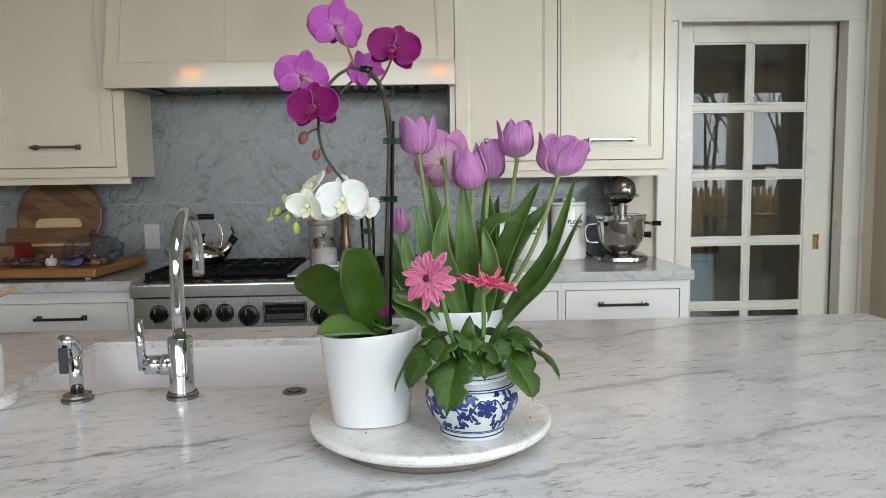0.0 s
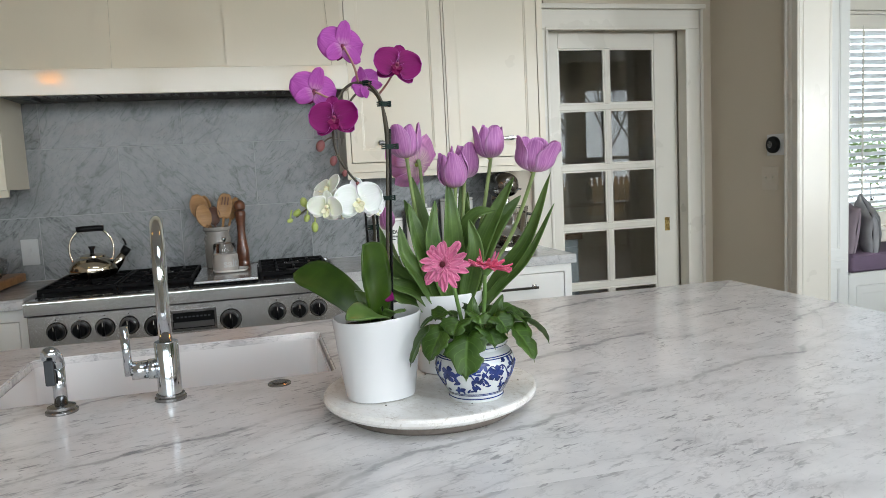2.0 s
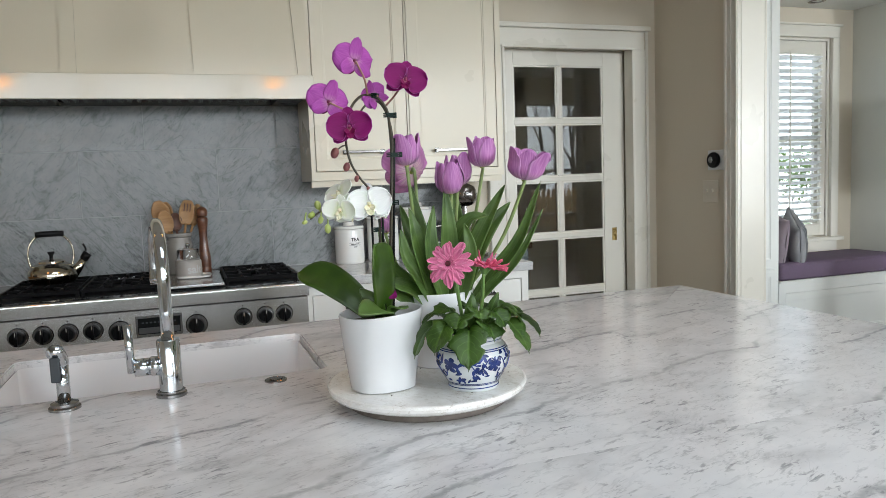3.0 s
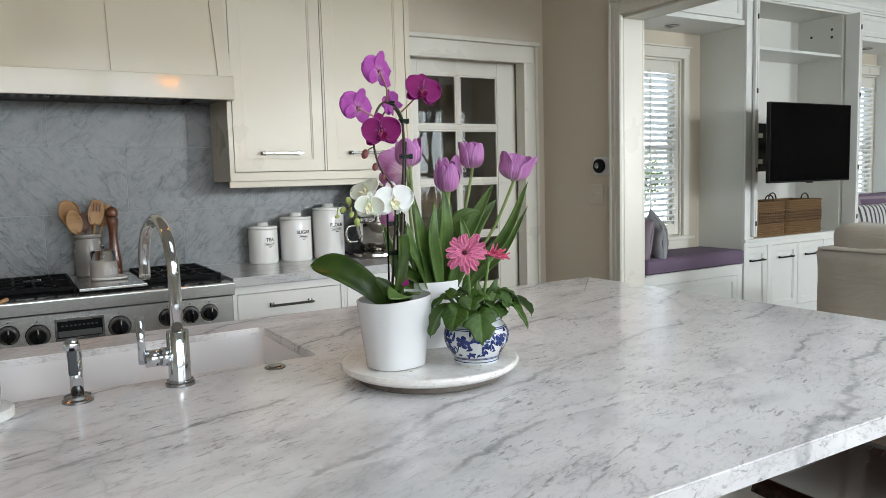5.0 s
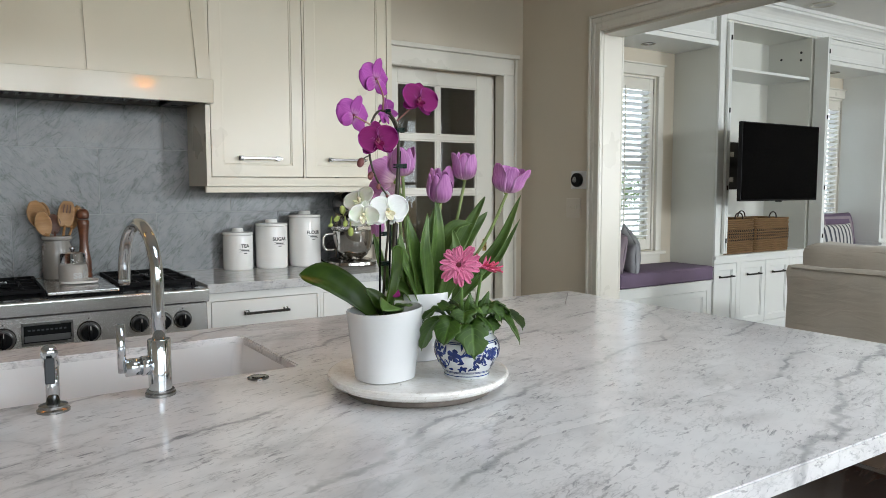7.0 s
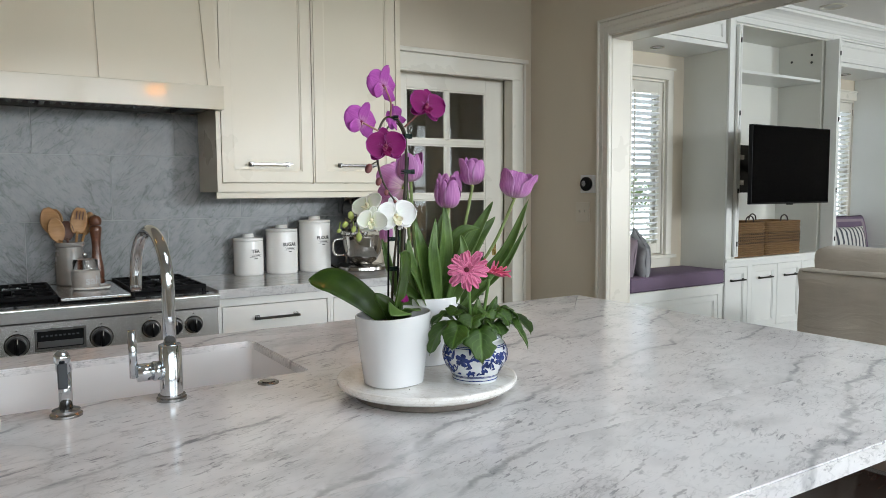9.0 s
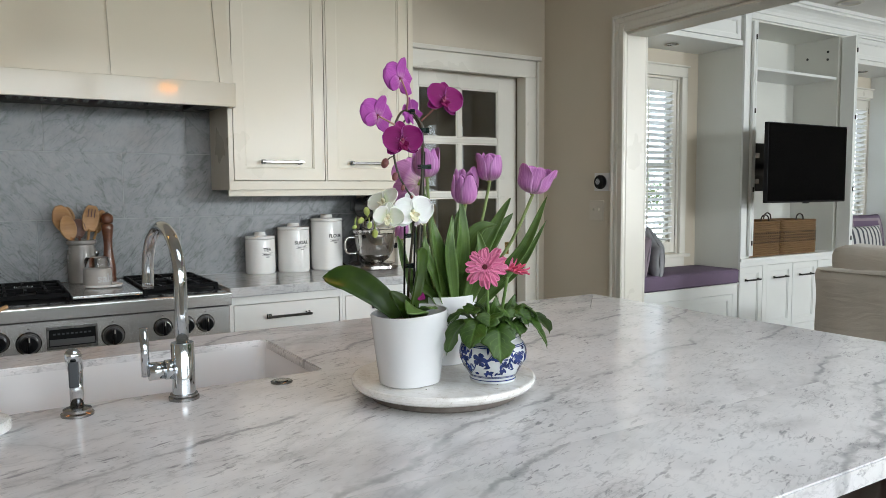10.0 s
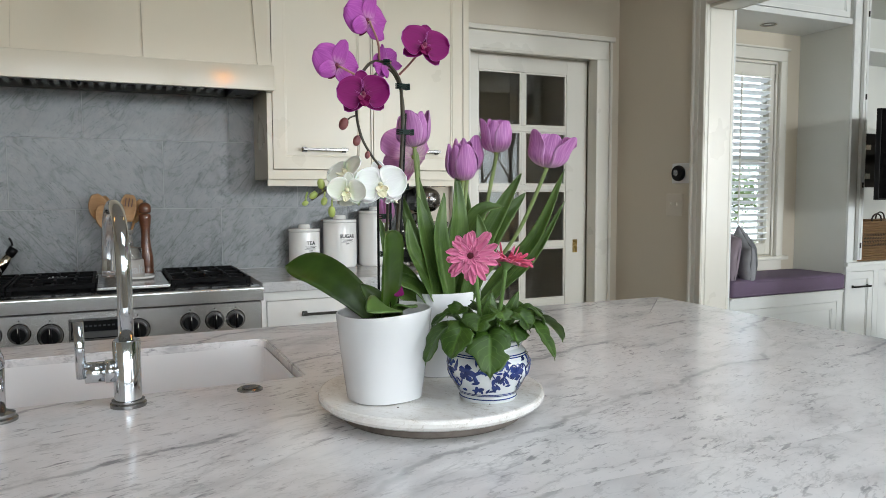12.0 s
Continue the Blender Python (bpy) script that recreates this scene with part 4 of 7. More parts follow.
part("whistle", tube([(0.118, 0, 0.08), (0.136, 0, 0.104)], 0.0165, 14, 1.1), BLACK, sp, "black whistle cap", smooth=True)
part("lever", tube(curve_points([(0.13, 0, 0.112), (0.128, 0, 0.125), (0.12, 0, 0.14)], 5), 0.004, 8), BLACK, sp)

# ---- utensil crock, mill, salt cellar ----
ck = thing("utensil_crock", "grey glazed stoneware crock holding wooden spoons", "crock", (-0.142, 3.555, 0.9565))
ck.matrix_basis = pose(-0.142, 3.555, 0.9565) @ Matrix.Diagonal((1.07, 1.07, 1.04, 1))
part("body", lathe([(0, 0), (0.05, 0), (0.054, 0.004), (0.056, 0.05), (0.056, 0.13), (0.05, 0.15), (0.049, 0.163), (0.056, 0.168), (0.058, 0.176), (0.056, 0.183), (0.05, 0.184), (0.046, 0.17), (0.047, 0.02), (0, 0.015)], 40), STONEWARE, ck, smooth=True)


def spoon(at, lean, length, bowl_w, bowl_l, material, label, turn=0, slots=False):
    t = thing("wooden_spoon", label, "spoon", at, turn, "spoons in the crock")
    tip = Vector((math.sin(radians(lean)), 0, math.cos(radians(lean))))
    q = Vector((0, 0, 1)).rotation_difference(tip).to_matrix()
    bm = bmesh.new()
    tube([q @ Vector((0, 0, z)) for z in (0, length * 0.5, length)], 0.0065, 8, 0.85, bm)
    def fn(u, v):
        w = bowl_w * math.sin(math.pi * (0.06 + 0.9 * v)) ** (0.6 if not slots else 0.35)
        x = (u - 0.5) * w
        return q @ Vector((x, 0.010 * (1 - (2 * u - 1) ** 2) * math.sin(math.pi * v) - 0.004, length - 0.01 + bowl_l * v))
    part("handle", bm, material, t, smooth=True)
    part("bowl", sheet(fn, 10, 14, 0.005), material, t)
    if slots:
        # The bowl isn't pierced: dark strips on it give the openings' shade.
        for k in (-1, 0, 1):
            c = q @ Vector((k * bowl_w * 0.2, -0.0045, length + bowl_l * 0.62))
            b = box(-0.0022, 0.0022, -0.0012, 0.0, -bowl_l * 0.16, bowl_l * 0.16)
            b.transform(Matrix.Translation(c) @ q.to_4x4())
            part("slot", b, SPOOND, t, "dark strip painted as slot shade")
    return t


cz = 0.9565 + 0.055
spoon((-0.155, 3.56, cz), -14, 0.19, 0.078, 0.118, SPOONW, "pale wooden spoon with a round bowl", 8)
spoon((-0.15, 3.58, cz), -9, 0.205, 0.05, 0.09, SPOONW, "wooden spoon standing at the back", -12)
spoon((-0.15, 3.535, cz), -13, 0.155, 0.066, 0.105, SPOONW, "wooden spoon leaning out of the crock", 12)
spoon((-0.14, 3.56, cz), -3, 0.155, 0.055, 0.085, SPOOND, "dark stained wooden spoon", 6)
spoon((-0.135, 3.56, cz), 9, 0.185, 0.066, 0.115, SPOONW, "slotted pale wooden turner", 5, True)
spoon((-0.13, 3.57, cz), 19, 0.185, 0.046, 0.105, SPOONW, "narrow pale wooden spatula", 20)

ml = thing("pepper_mill", "tall reddish wooden pepper mill", "mill", (-0.032, 3.565, 0.9565))
part("body", lathe([(0, 0), (0.03, 0), (0.031, 0.012), (0.028, 0.02), (0.03, 0.03), (0.029, 0.07), (0.021, 0.12), (0.018, 0.16), (0.02, 0.2), (0.025, 0.235), (0.026, 0.25), (0.021, 0.258), (0, 0.259)], 32), MILLW, ml, smooth=True)
part("head", lathe([(0.015, 0.26), (0.024, 0.265), (0.027, 0.28), (0.024, 0.296), (0.014, 0.306), (0, 0.309)], 32), MILLW, ml, smooth=True)
part("finial", lathe([(0.006, 0.309), (0.007, 0.314), (0, 0.319)], 16), CHROME, ml, smooth=True)


def words(parent, text, size, r, z, material, bold=0.0, squash=1.0, face=-90):
    """Letters bent round an upright cylinder of radius r, facing -y before the turn."""
    cu = bpy.data.curves.new("lettering", 'FONT')
    cu.body, cu.size, cu.align_x, cu.align_y, cu.extrude, cu.offset = text, size, 'CENTER', 'CENTER', 0.0004, bold
    tmp = new("lettering", cu)
    me = bpy.data.meshes.new_from_object(tmp)
    bpy.data.objects.remove(tmp)
    bm = bmesh.new()
    bm.from_mesh(me)
    for v in bm.verts:
        a = radians(face) + v.co.x * squash / r
        rr = r + 0.0006 + v.co.z
        v.co = (rr * math.cos(a), rr * math.sin(a), z + v.co.y)
    return part("lettering", bm, material, parent, "black lettering " + text)


def band(parent, w, h, r, z, material, face=-90):
    bm = bmesh.new()
    n = 8
    vs = []
    for i in range(n + 1):
        a = radians(face) + (i / n - 0.5) * w / r
        vs.append([bm.verts.new(((r + o) * math.cos(a), (r + o) * math.sin(a), z + s * h / 2)) for o, s in ((0.0008, -1), (0.0008, 1))])
    for a, b in zip(vs, vs[1:]):
        bm.faces.new((a[0], b[0], b[1], a[1]))
    return part("printed_line", bm, material, parent)


dish = thing("salt_tray", "small cream stoneware tray under the salt cellar", "tray", (-0.085, 3.335, 0.9565), -6)
part("dish", lathe([(0, 0), (0.055, 0), (0.072, 0.005), (0.076, 0.013), (0.073, 0.014), (0.066, 0.008), (0, 0.006)], 40, 3.2, 1.0, 0.85), CANISTER, dish, smooth=True)
cel = thing("salt_cellar", "pale stoneware salt cellar with a glass lid", "salt cellar", (-0.105, 3.345, 0.963))
cel.scale = (1.1, 1.1, 1.12)
part("jar", lathe([(0, 0), (0.046, 0), (0.05, 0.004), (0.051, 0.03), (0.049, 0.062), (0.046, 0.066), (0.043, 0.06), (0.043, 0.008), (0, 0.006)], 40), SALTWARE, cel, smooth=True)
part("lid", lathe([(0.044, 0.066), (0.044, 0.1), (0.04, 0.108), (0.02, 0.113), (0.0, 0.114)], 40), CLEAR, cel, "clear glass lid", smooth=True)
part("lid_knob", lathe([(0.004, 0.114), (0.005, 0.118), (0.01, 0.124), (0.009, 0.13), (0, 0.133)], 20), CHROME, cel, smooth=True)
words(cel, "salt", 0.044, 0.0508, 0.03, PLATEP, 0.0009, face=-64)

# ---- canisters ----
def canister(at, r, h, text, label):
    t = thing("canister", label, "canister", at, group="canisters")
    part("body", lathe([(0, 0), (r * 0.95, 0), (r * 0.985, 0.004), (r, 0.012), (r, h - 0.004), (r * 0.985, h), (0, h)], 56), CANISTER, t, smooth=True)
    part("lid", lathe([(r * 0.97, h + 0.001), (r * 1.01, h + 0.004), (r * 1.01, h + 0.011), (r * 0.98, h + 0.015), (r * 0.4, h + 0.018), (r * 0.38, h + 0.02), (r * 0.37, h + 0.032), (r * 0.33, h + 0.036), (0, h + 0.036)], 56), CANISTER, t, smooth=True)
    z = h * 0.70
    words(t, text, 0.0245, r, z, INK, 0.0007, face=-79)
    band(t, 0.062, 0.0014, r, z - 0.016, INK, -79)
    band(t, 0.045, 0.004, r, z - 0.022, INK, -79)
    band(t, 0.062, 0.0014, r, z - 0.028, INK, -79)
    band(t, 0.018, 0.004, r, z - 0.036, INK, -79)


canister((0.675, 3.58, CT + 0.0005), 0.074, 0.173, "TEA", "small white enamel tea canister")
canister((0.85, 3.575, CT + 0.0005), 0.081, 0.214, "SUGAR", "medium white enamel sugar canister")
canister((1.034, 3.575, CT + 0.0005), 0.083, 0.254, "FLOUR", "tall white enamel flour canister")

# ---- stand mixer ----
mx = thing("stand_mixer", "pewter stand mixer with a polished steel bowl", "mixer", (1.25, 3.46, CT + 0.0005), -8)
part("base", lathe([(0, 0), (0.125, 0), (0.13, 0.008), (0.128, 0.022), (0.11, 0.032), (0.0, 0.036)], 44, 2.6, 0.95, 1.1), MIXERP, mx, smooth=True)
part("column", lathe([(0.06, 0.03), (0.05, 0.09), (0.045, 0.18), (0.052, 0.25), (0.0, 0.262)], 28, 2.6, 0.85, 1.0, at=(0, 0.085, 0)), MIXERP, mx, smooth=True)
bm = lathe([(0, -0.155), (0.045, -0.15), (0.062, -0.125), (0.068, -0.06), (0.066, 0.03), (0.058, 0.1), (0.035, 0.13), (0, 0.138)], 36, 2.4, 1.0, 0.95)
bm.transform(pose(0.0, 0.01, 0.322, 90))
head = part("head", bm, MIXERP, mx, smooth=True)
part("trim_band", boxes([(-0.071, 0.071, -0.1, 0.1, 0.296, 0.306)], 0.004), NICKEL, head, "chrome trim band")
bm = lathe([(0, 0), (0.02, 0), (0.02, 0.012), (0.012, 0.016), (0, 0.017)], 24)
bm.transform(pose(0, -0.14, 0.325, 90))
part("hub_cap", bm, NICKEL, head, smooth=True)
bowl = part("bowl", lathe([(0, 0), (0.05, 0.0), (0.055, 0.006), (0.075, 0.02), (0.098, 0.06), (0.108, 0.11), (0.11, 0.148), (0.113, 0.15), (0.11, 0.153), (0.105, 0.148), (0.1, 0.07), (0.05, 0.012), (0, 0.01)], 48, at=(0, -0.03, 0.036)), BOWLM, mx, "polished steel bowl", smooth=True)
part("bowl_handle", tube(curve_points([(-0.103, -0.03, 0.17), (-0.15, -0.03, 0.165), (-0.162, -0.03, 0.13), (-0.15, -0.03, 0.09), (-0.1, -0.03, 0.085)], 6), 0.0065, 10), BOWLM, bowl, smooth=True)
part("beater_shaft", tube([(0, -0.06, 0.27), (0, -0.06, 0.19)], 0.012, 14), NICKEL, mx)
part("pouring_shield", lathe([(0.10, 0.192), (0.112, 0.192), (0.115, 0.215), (0.085, 0.216), (0.083, 0.212), (0.11, 0.211)], 40, at=(0, -0.03, 0)), CLEAR, mx, "clear pouring shield", smooth=True)
part("side_knob", tube([(0.11, 0.03, 0.115), (0.145, 0.03, 0.115)], 0.013, 14, 1.15), BLACK, mx)
part("lift_lever", tube([(0.05, 0.06, 0.19), (0.14, 0.03, 0.168), (0.185, 0.02, 0.168)], 0.007, 10), NICKEL, mx)
part("lever_grip", tube([(0.15, 0.03, 0.168), (0.19, 0.02, 0.168)], 0.0115, 12), BLACK, mx, "black lever grip")
cord = thing("power_cord", "black mixer cord lying on the worktop", "cord")
part("cord", tube(curve_points([(1.16, 3.5, CT + 0.006), (1.12, 3.54, CT + 0.02), (1.1, 3.6, CT + 0.07), (1.12, 3.65, CT + 0.12)], 8), 0.004, 8), BLACK, cord)

# ---- chopping block and things on it ----
cb = thing("chopping_block", "thick oak chopping block on small feet", "chopping board", (-1.0, 3.09, CT + 0.0005), -3)
part("block", box(-0.78, 0, 0, 0.5, 0.012, 0.05, 0.008, 3), OAK, cb)
for x, y in ((-0.72, 0.06), (-0.06, 0.06), (-0.72, 0.44), (-0.06, 0.44)):
    part("foot", lathe([(0, 0), (0.012, 0), (0.012, 0.0125), (0, 0.0125)], 12, at=(x, y, 0)), WHITE, cb)
TOPB = CT + 0.051
rb = thing("round_board", "large round acacia board leaning on the tiles", "chopping board")
rb.matrix_basis = pose(-1.36, 3.583, TOPB + 0.001 + 0.19, 90 - 9, 0, 0)
part("board", lathe([(0, -0.009), (0.188, -0.009), (0.196, -0.005), (0.196, 0.005), (0.188, 0.009), (0, 0.009)], 64), WALNUT, rb)
ACACIA2 = wood("pale_acacia", (0.10, 0.046, 0.018), (0.25, 0.125, 0.052), 0.45, turn=(0, 0, 90))
for x0, x1 in ((-0.165, -0.085), (-0.02, 0.055), (0.12, 0.165)):
    xs = [x0 + (x1 - x0) * i / 6 for i in range(7)]
    b = extrude_plan([(x, math.sqrt(0.186 ** 2 - x * x)) for x in reversed(xs)] + [(x, -math.sqrt(0.186 ** 2 - x * x)) for x in xs], -0.0002, 0.0005)
    b.transform(pose(0, 0, 0.0092, 0, 0, 58))
    part("stave", b, ACACIA2, rb, "lighter wood stave")
b3 = thing("bamboo_board", "small pale bamboo board with a rounded top", "chopping board")
b3.matrix_basis = pose(-1.342, 3.5, TOPB + 0.001, -9, 0, 0)
bm = extrude_plan(rounded(-0.1, 0.105, 0, 0.185, 0.03), -0.008, 0.008)
bm.transform(pose(0, 0, 0, 90))
part("board", bm, BAMBOO, b3)
b2 = thing("serving_board", "rectangular acacia board with a hanging hole", "chopping board")
b2.matrix_basis = pose(-1.365, 3.465, TOPB + 0.001, -9, 0, 0)
bm = extrude_plan(rounded(-0.19, 0.185, 0, 0.145, 0.012), -0.009, 0.009)
bm.transform(pose(0, 0, 0, 90))
part("board", bm, WALNUT, b2)
part("stripe", box(-0.188, 0.183, -0.0105, -0.0092, 0.06, 0.072), BAMBOO, b2)
# Dark disc on the board's face, coloured as the shade of a hole.
part("hole", tube([(-0.165, -0.0115, 0.06), (-0.165, -0.0093, 0.06)], 0.008, 16), GAP, b2)

CARD = paint("brown_cardboard", (0.17, 0.095, 0.045), 0.7, 0.15, 0.2, 20.0)
REDC = paint("red_card", (0.22, 0.012, 0.015), 0.5, 0.15, 0.1, 20.0)
bx = thing("food_box", "printed brown and red cardboard food box", "box", (-1.46, 3.32, TOPB), -5)
part("carton", box(-0.2, 0.06, -0.06, 0.06, 0, 0.085, 0.002), CARD, bx)
part("red_panel", boxes([(0.0605, 0.062, -0.06, 0.06, 0.0, 0.085), (-0.11, -0.06, -0.062, -0.0605, 0.03, 0.06), (-0.2, 0.06, -0.05, 0.06, 0.0855, 0.087)]), REDC, bx)
for k in range(3):
    part("printed_bar", box(-0.17 + k * 0.06, -0.13 + k * 0.06, -0.062, -0.0605, 0.008, 0.018), BLACK, bx)
gl = thing("garlic_bulb", "white garlic bulb on the chopping block", "garlic", (-1.225, 3.2, TOPB))
GARL = paint("garlic_skin", (0.66, 0.60, 0.54), 0.55, 0.12, 0.2, 60.0)
bm = bmesh.new()
for k in range(8):
    a = 2 * math.pi * k / 8
    blob(bm, (0.013 * math.cos(a), 0.013 * math.sin(a), 0.017), (0.0125, 0.0125, 0.017), 8, 6)
part("cloves", bm, GARL, gl, smooth=True)
part("neck", tube(curve_points([(0, 0, 0.026), (0.001, 0, 0.036), (0.004, 0, 0.048)], 5), 0.008, 10, 0.35), GARL, gl, smooth=True)


def crumpled(size, seed, fine=4):
    bm = bmesh.new()
    bmesh.ops.create_icosphere(bm, subdivisions=fine, radius=1.0)
    for v in bm.verts:
        p = v.co.copy()
        k = 1 + 0.3 * noise.noise(p * 2.1 + Vector((seed, 0, 0))) + 0.22 * abs(noise.noise(p * 4.3 + Vector((0, seed, 0)))) + 0.12 * abs(noise.noise(p * 9.1 + Vector((0, 0, seed)))) - 0.12
        v.co = Vector((p.x * k * size[0], p.y * k * size[1], max(-0.85, p.z * k) * size[2] + 0.85 * size[2]))
    return bm


def bag(name, label, at, size, items, seed):
    t = thing(name, label, "bag", at)
    film, nt, bs = nodes_of("plastic_film")
    bs.inputs["Base Color"].default_value = (0.06, 0.06, 0.062, 1)
    bs.inputs["Roughness"].default_value = 0.05
    mixn = nt.nodes.new("ShaderNodeMixShader")
    mixn.inputs[0].default_value = 0.32
    tr = nt.nodes.new("ShaderNodeBsdfTransparent")
    out = nt.nodes["Material Output"]
    nt.links.new(tr.outputs[0], mixn.inputs[1])
    nt.links.new(bs.outputs[0], mixn.inputs[2])
    nt.links.new(mixn.outputs[0], out.inputs[0])
    part("film", crumpled(size, seed), film, t, "clear crinkled plastic film")
    rnd = random.Random(seed)
    for i in range(items[0]):
        s = items[1] * rnd.uniform(0.7, 1.25)
        z = 0.0005 if i < items[0] * 0.5 else s * rnd.uniform(0.9, 2.0)
        bm = crumpled((s * rnd.uniform(0.9, 1.5), s, s * rnd.uniform(0.55, 0.85)), seed + i * 1.3, 3)
        bm.transform(pose(rnd.uniform(-0.66, 0.66) * size[0], rnd.uniform(-0.6, 0.6) * size[1], z, 0, 0, rnd.uniform(0, 360)))
        part("vegetable", bm, items[2][i % len(items[2])], t, smooth=True)


POTATO = paint("red_potato_skin", (0.13, 0.055, 0.038), 0.6, 0.25, 0.3, 40.0)
SHAL = paint("shallot_skin", (0.085, 0.03, 0.028), 0.4, 0.35, 0.2, 40.0)
TAN = paint("onion_skin", (0.22, 0.12, 0.05), 0.4, 0.2, 0.2, 40.0)
DARKGREEN = paint("dark_green_print", (0.03, 0.06, 0.035), 0.4, 0.3, 0.1, 40.0)
BLUEC = paint("blue_bag_print", (0.07, 0.12, 0.30), 0.3, 0.2, 0.05, 30.0)
bag("potato_bag", "clear plastic bag of small red potatoes", (-1.33, 3.2, TOPB), (0.10, 0.055, 0.024), (15, 0.014, [POTATO, SHAL, TAN]), 3)
bag("onion_bag", "printed clear plastic bag of shallots", (-1.08, 3.27, TOPB), (0.125, 0.085, 0.07), (30, 0.019, [SHAL, POTATO, DARKGREEN, SHAL, BLUEC, TAN]), 7)
lb = thing("bag_label", "blue printed bag flap lying on the block", "label", (-1.12, 3.165, TOPB))
part("flap", sheet(lambda u, v: Vector((0.09 * (u - 0.5), 0.045 * (v - 0.5), 0.012 + 0.018 * v + 0.006 * math.sin(7 * u + 3 * v))), 12, 6, 0.001), BLUEC, lb)

# ---- island ----
SX0, SX1, SY0, SY1 = -0.545, 0.186, 1.595, 2.035
IX0, IX1, IY0, IY1, IZ = -2.3, 1.645, 0.548, 2.2, 0.92
JX, JY = 1.372, 0.876
top = thing("island_countertop", "white marble island worktop with grey veins and a sink cutout", "countertop")
bm = bmesh.new()
hole = rounded(SX0, SX1, SY0, SY1, 0.018, 5)
n = len(hole)
zs = (IZ - 0.042, IZ)
inner = [[bm.verts.new((x, y, z)) for x, y in hole] for z in zs]
outer_pts = [(JX, IY1), (IX0, IY1), (IX0, JY), (JX, JY)]
outer = [[bm.verts.new((x, y, z)) for x, y in outer_pts] for z in zs]
q = n // 4
for lev in (0, 1):
    for c in range(4):
        for k in range(q - 1):
            bm.faces.new((outer[lev][c], inner[lev][c * q + k], inner[lev][c * q + k + 1]))
        bm.faces.new((outer[lev][c], inner[lev][c * q + q - 1], inner[lev][((c + 1) * q) % n], outer[lev][(c + 1) % 4]))
for i in range(n):
    j = (i + 1) % n
    bm.faces.new((inner[0][i], inner[0][j], inner[1][j], inner[1][i]))
for c in range(4):
    d = (c + 1) % 4
    bm.faces.new((outer[0][c], outer[0][d], outer[1][d], outer[1][c]))
# the far corner runs out in a mitre
w = [[bm.verts.new((x, y, z)) for x, y in ((IX1 - 0.001, IY1), (JX, IY1 - (IX1 - JX) + 0.001))] for z in zs]
bm.faces.new((outer[1][0], w[1][1], w[1][0]))
bm.faces.new((outer[0][0], w[0][0], w[0][1]))
bm.faces.new((outer[0][0], outer[1][0], w[1][0], w[0][0]))
bm.faces.new((w[0][0], w[1][0], w[1][1], w[0][1]))
bmesh.ops.recalc_face_normals(bm, faces=bm.faces[:])
es = [e for e in bm.edges if all(v in inner[1] for v in e.verts)]
bmesh.ops.bevel(bm, geom=es, offset=0.004, segments=2, affect='EDGES')
part("slab", bm, ISLAND_MARBLE, top)
g = 0.0006
for pts in ([(IX0, IY0), (IX1 - g, IY0), (JX - g, JY - g), (IX0, JY - g)], [(IX1, IY0 + g), (IX1, IY1 - g), (JX + g, IY1 - (IX1 - JX) - g), (JX + g, JY + g)]):
    bm = extrude_plan(pts, IZ - 0.037, IZ)
    rim = [e for e in bm.edges if all(abs(v.co.y - IY0) < 0.002 for v in e.verts) or all(abs(v.co.x - IX1) < 0.002 for v in e.verts)]
    bmesh.ops.bevel(bm, geom=[e for e in rim if abs(e.verts[0].co.z - e.verts[1].co.z) < 0.001], offset=0.003, segments=2, affect='EDGES')
    part("edge_slab", bm, ISLAND_MARBLE, top)

isl = thing("kitchen_island", "white painted panelled kitchen island", "island")
part("body", boxes([(-2.2, -0.62, 1.02, 2.12, 0.1, 0.877), (0.26, 1.615, 1.02, 2.12, 0.1, 0.877), (-0.62, 0.26, 1.02, 1.5, 0.1, 0.877), (-0.62, 0.26, 1.5, 2.12, 0.1, 0.6)]), WHITE, isl)
part("toe_kick", box(-2.15, 1.56, 1.08, 2.05, 0, 0.1), GAP, isl)
for k in range(4):
    x0 = -2.19 + k * 0.95
    shaker(isl, "panel", x0 + 0.01, x0 + 0.94, 0.12, 0.86, 0.998, WHITE, 0.08)

sk = thing("sink", "white fireclay undermount sink", "sink")
lip_ = rounded(SX0 + 0.002, SX1 - 0.002, SY0 + 0.002, SY1 - 0.002, 0.017, 6)
ins = rounded(SX0 + 0.007, SX1 - 0.007, SY0 + 0.007, SY1 - 0.007, 0.02, 6)
low = rounded(SX0 + 0.02, SX1 - 0.02, SY0 + 0.015, SY1 - 0.02, 0.05, 6)
out = rounded(SX0 - 0.03, SX1 + 0.03, SY0 - 0.03, SY1 + 0.03, 0.04, 6)
bm = bmesh.new()
loops = [(out, 0.64), (out, 0.876), (lip_, 0.876), (lip_, IZ - 0.02), (ins, IZ - 0.017), (low, 0.69), ([(x * 0.9 + (SX0 + SX1) * 0.05, y * 0.9 + (SY0 + SY1) * 0.05) for x, y in low], 0.672)]
rings = [[bm.verts.new((x, y, z)) for x, y in pts] for pts, z in loops]
for a, b in zip(rings, rings[1:]):
    for i in range(len(a)):
        j = (i + 1) % len(a)
        bm.faces.new((a[i], a[j], b[j], b[i]))
bm.faces.new(rings[-1])
bm.faces.new(rings[0][::-1])
bmesh.ops.recalc_face_normals(bm, faces=bm.faces[:])
part("basin", bm, FIRECLAY, sk, smooth=True)
part("drain", lathe([(0, 0), (0.045, 0), (0.045, 0.003), (0.03, 0.002), (0, 0.001)], 24, at=(-0.18, 1.82, 0.6725)), STEEL, sk)

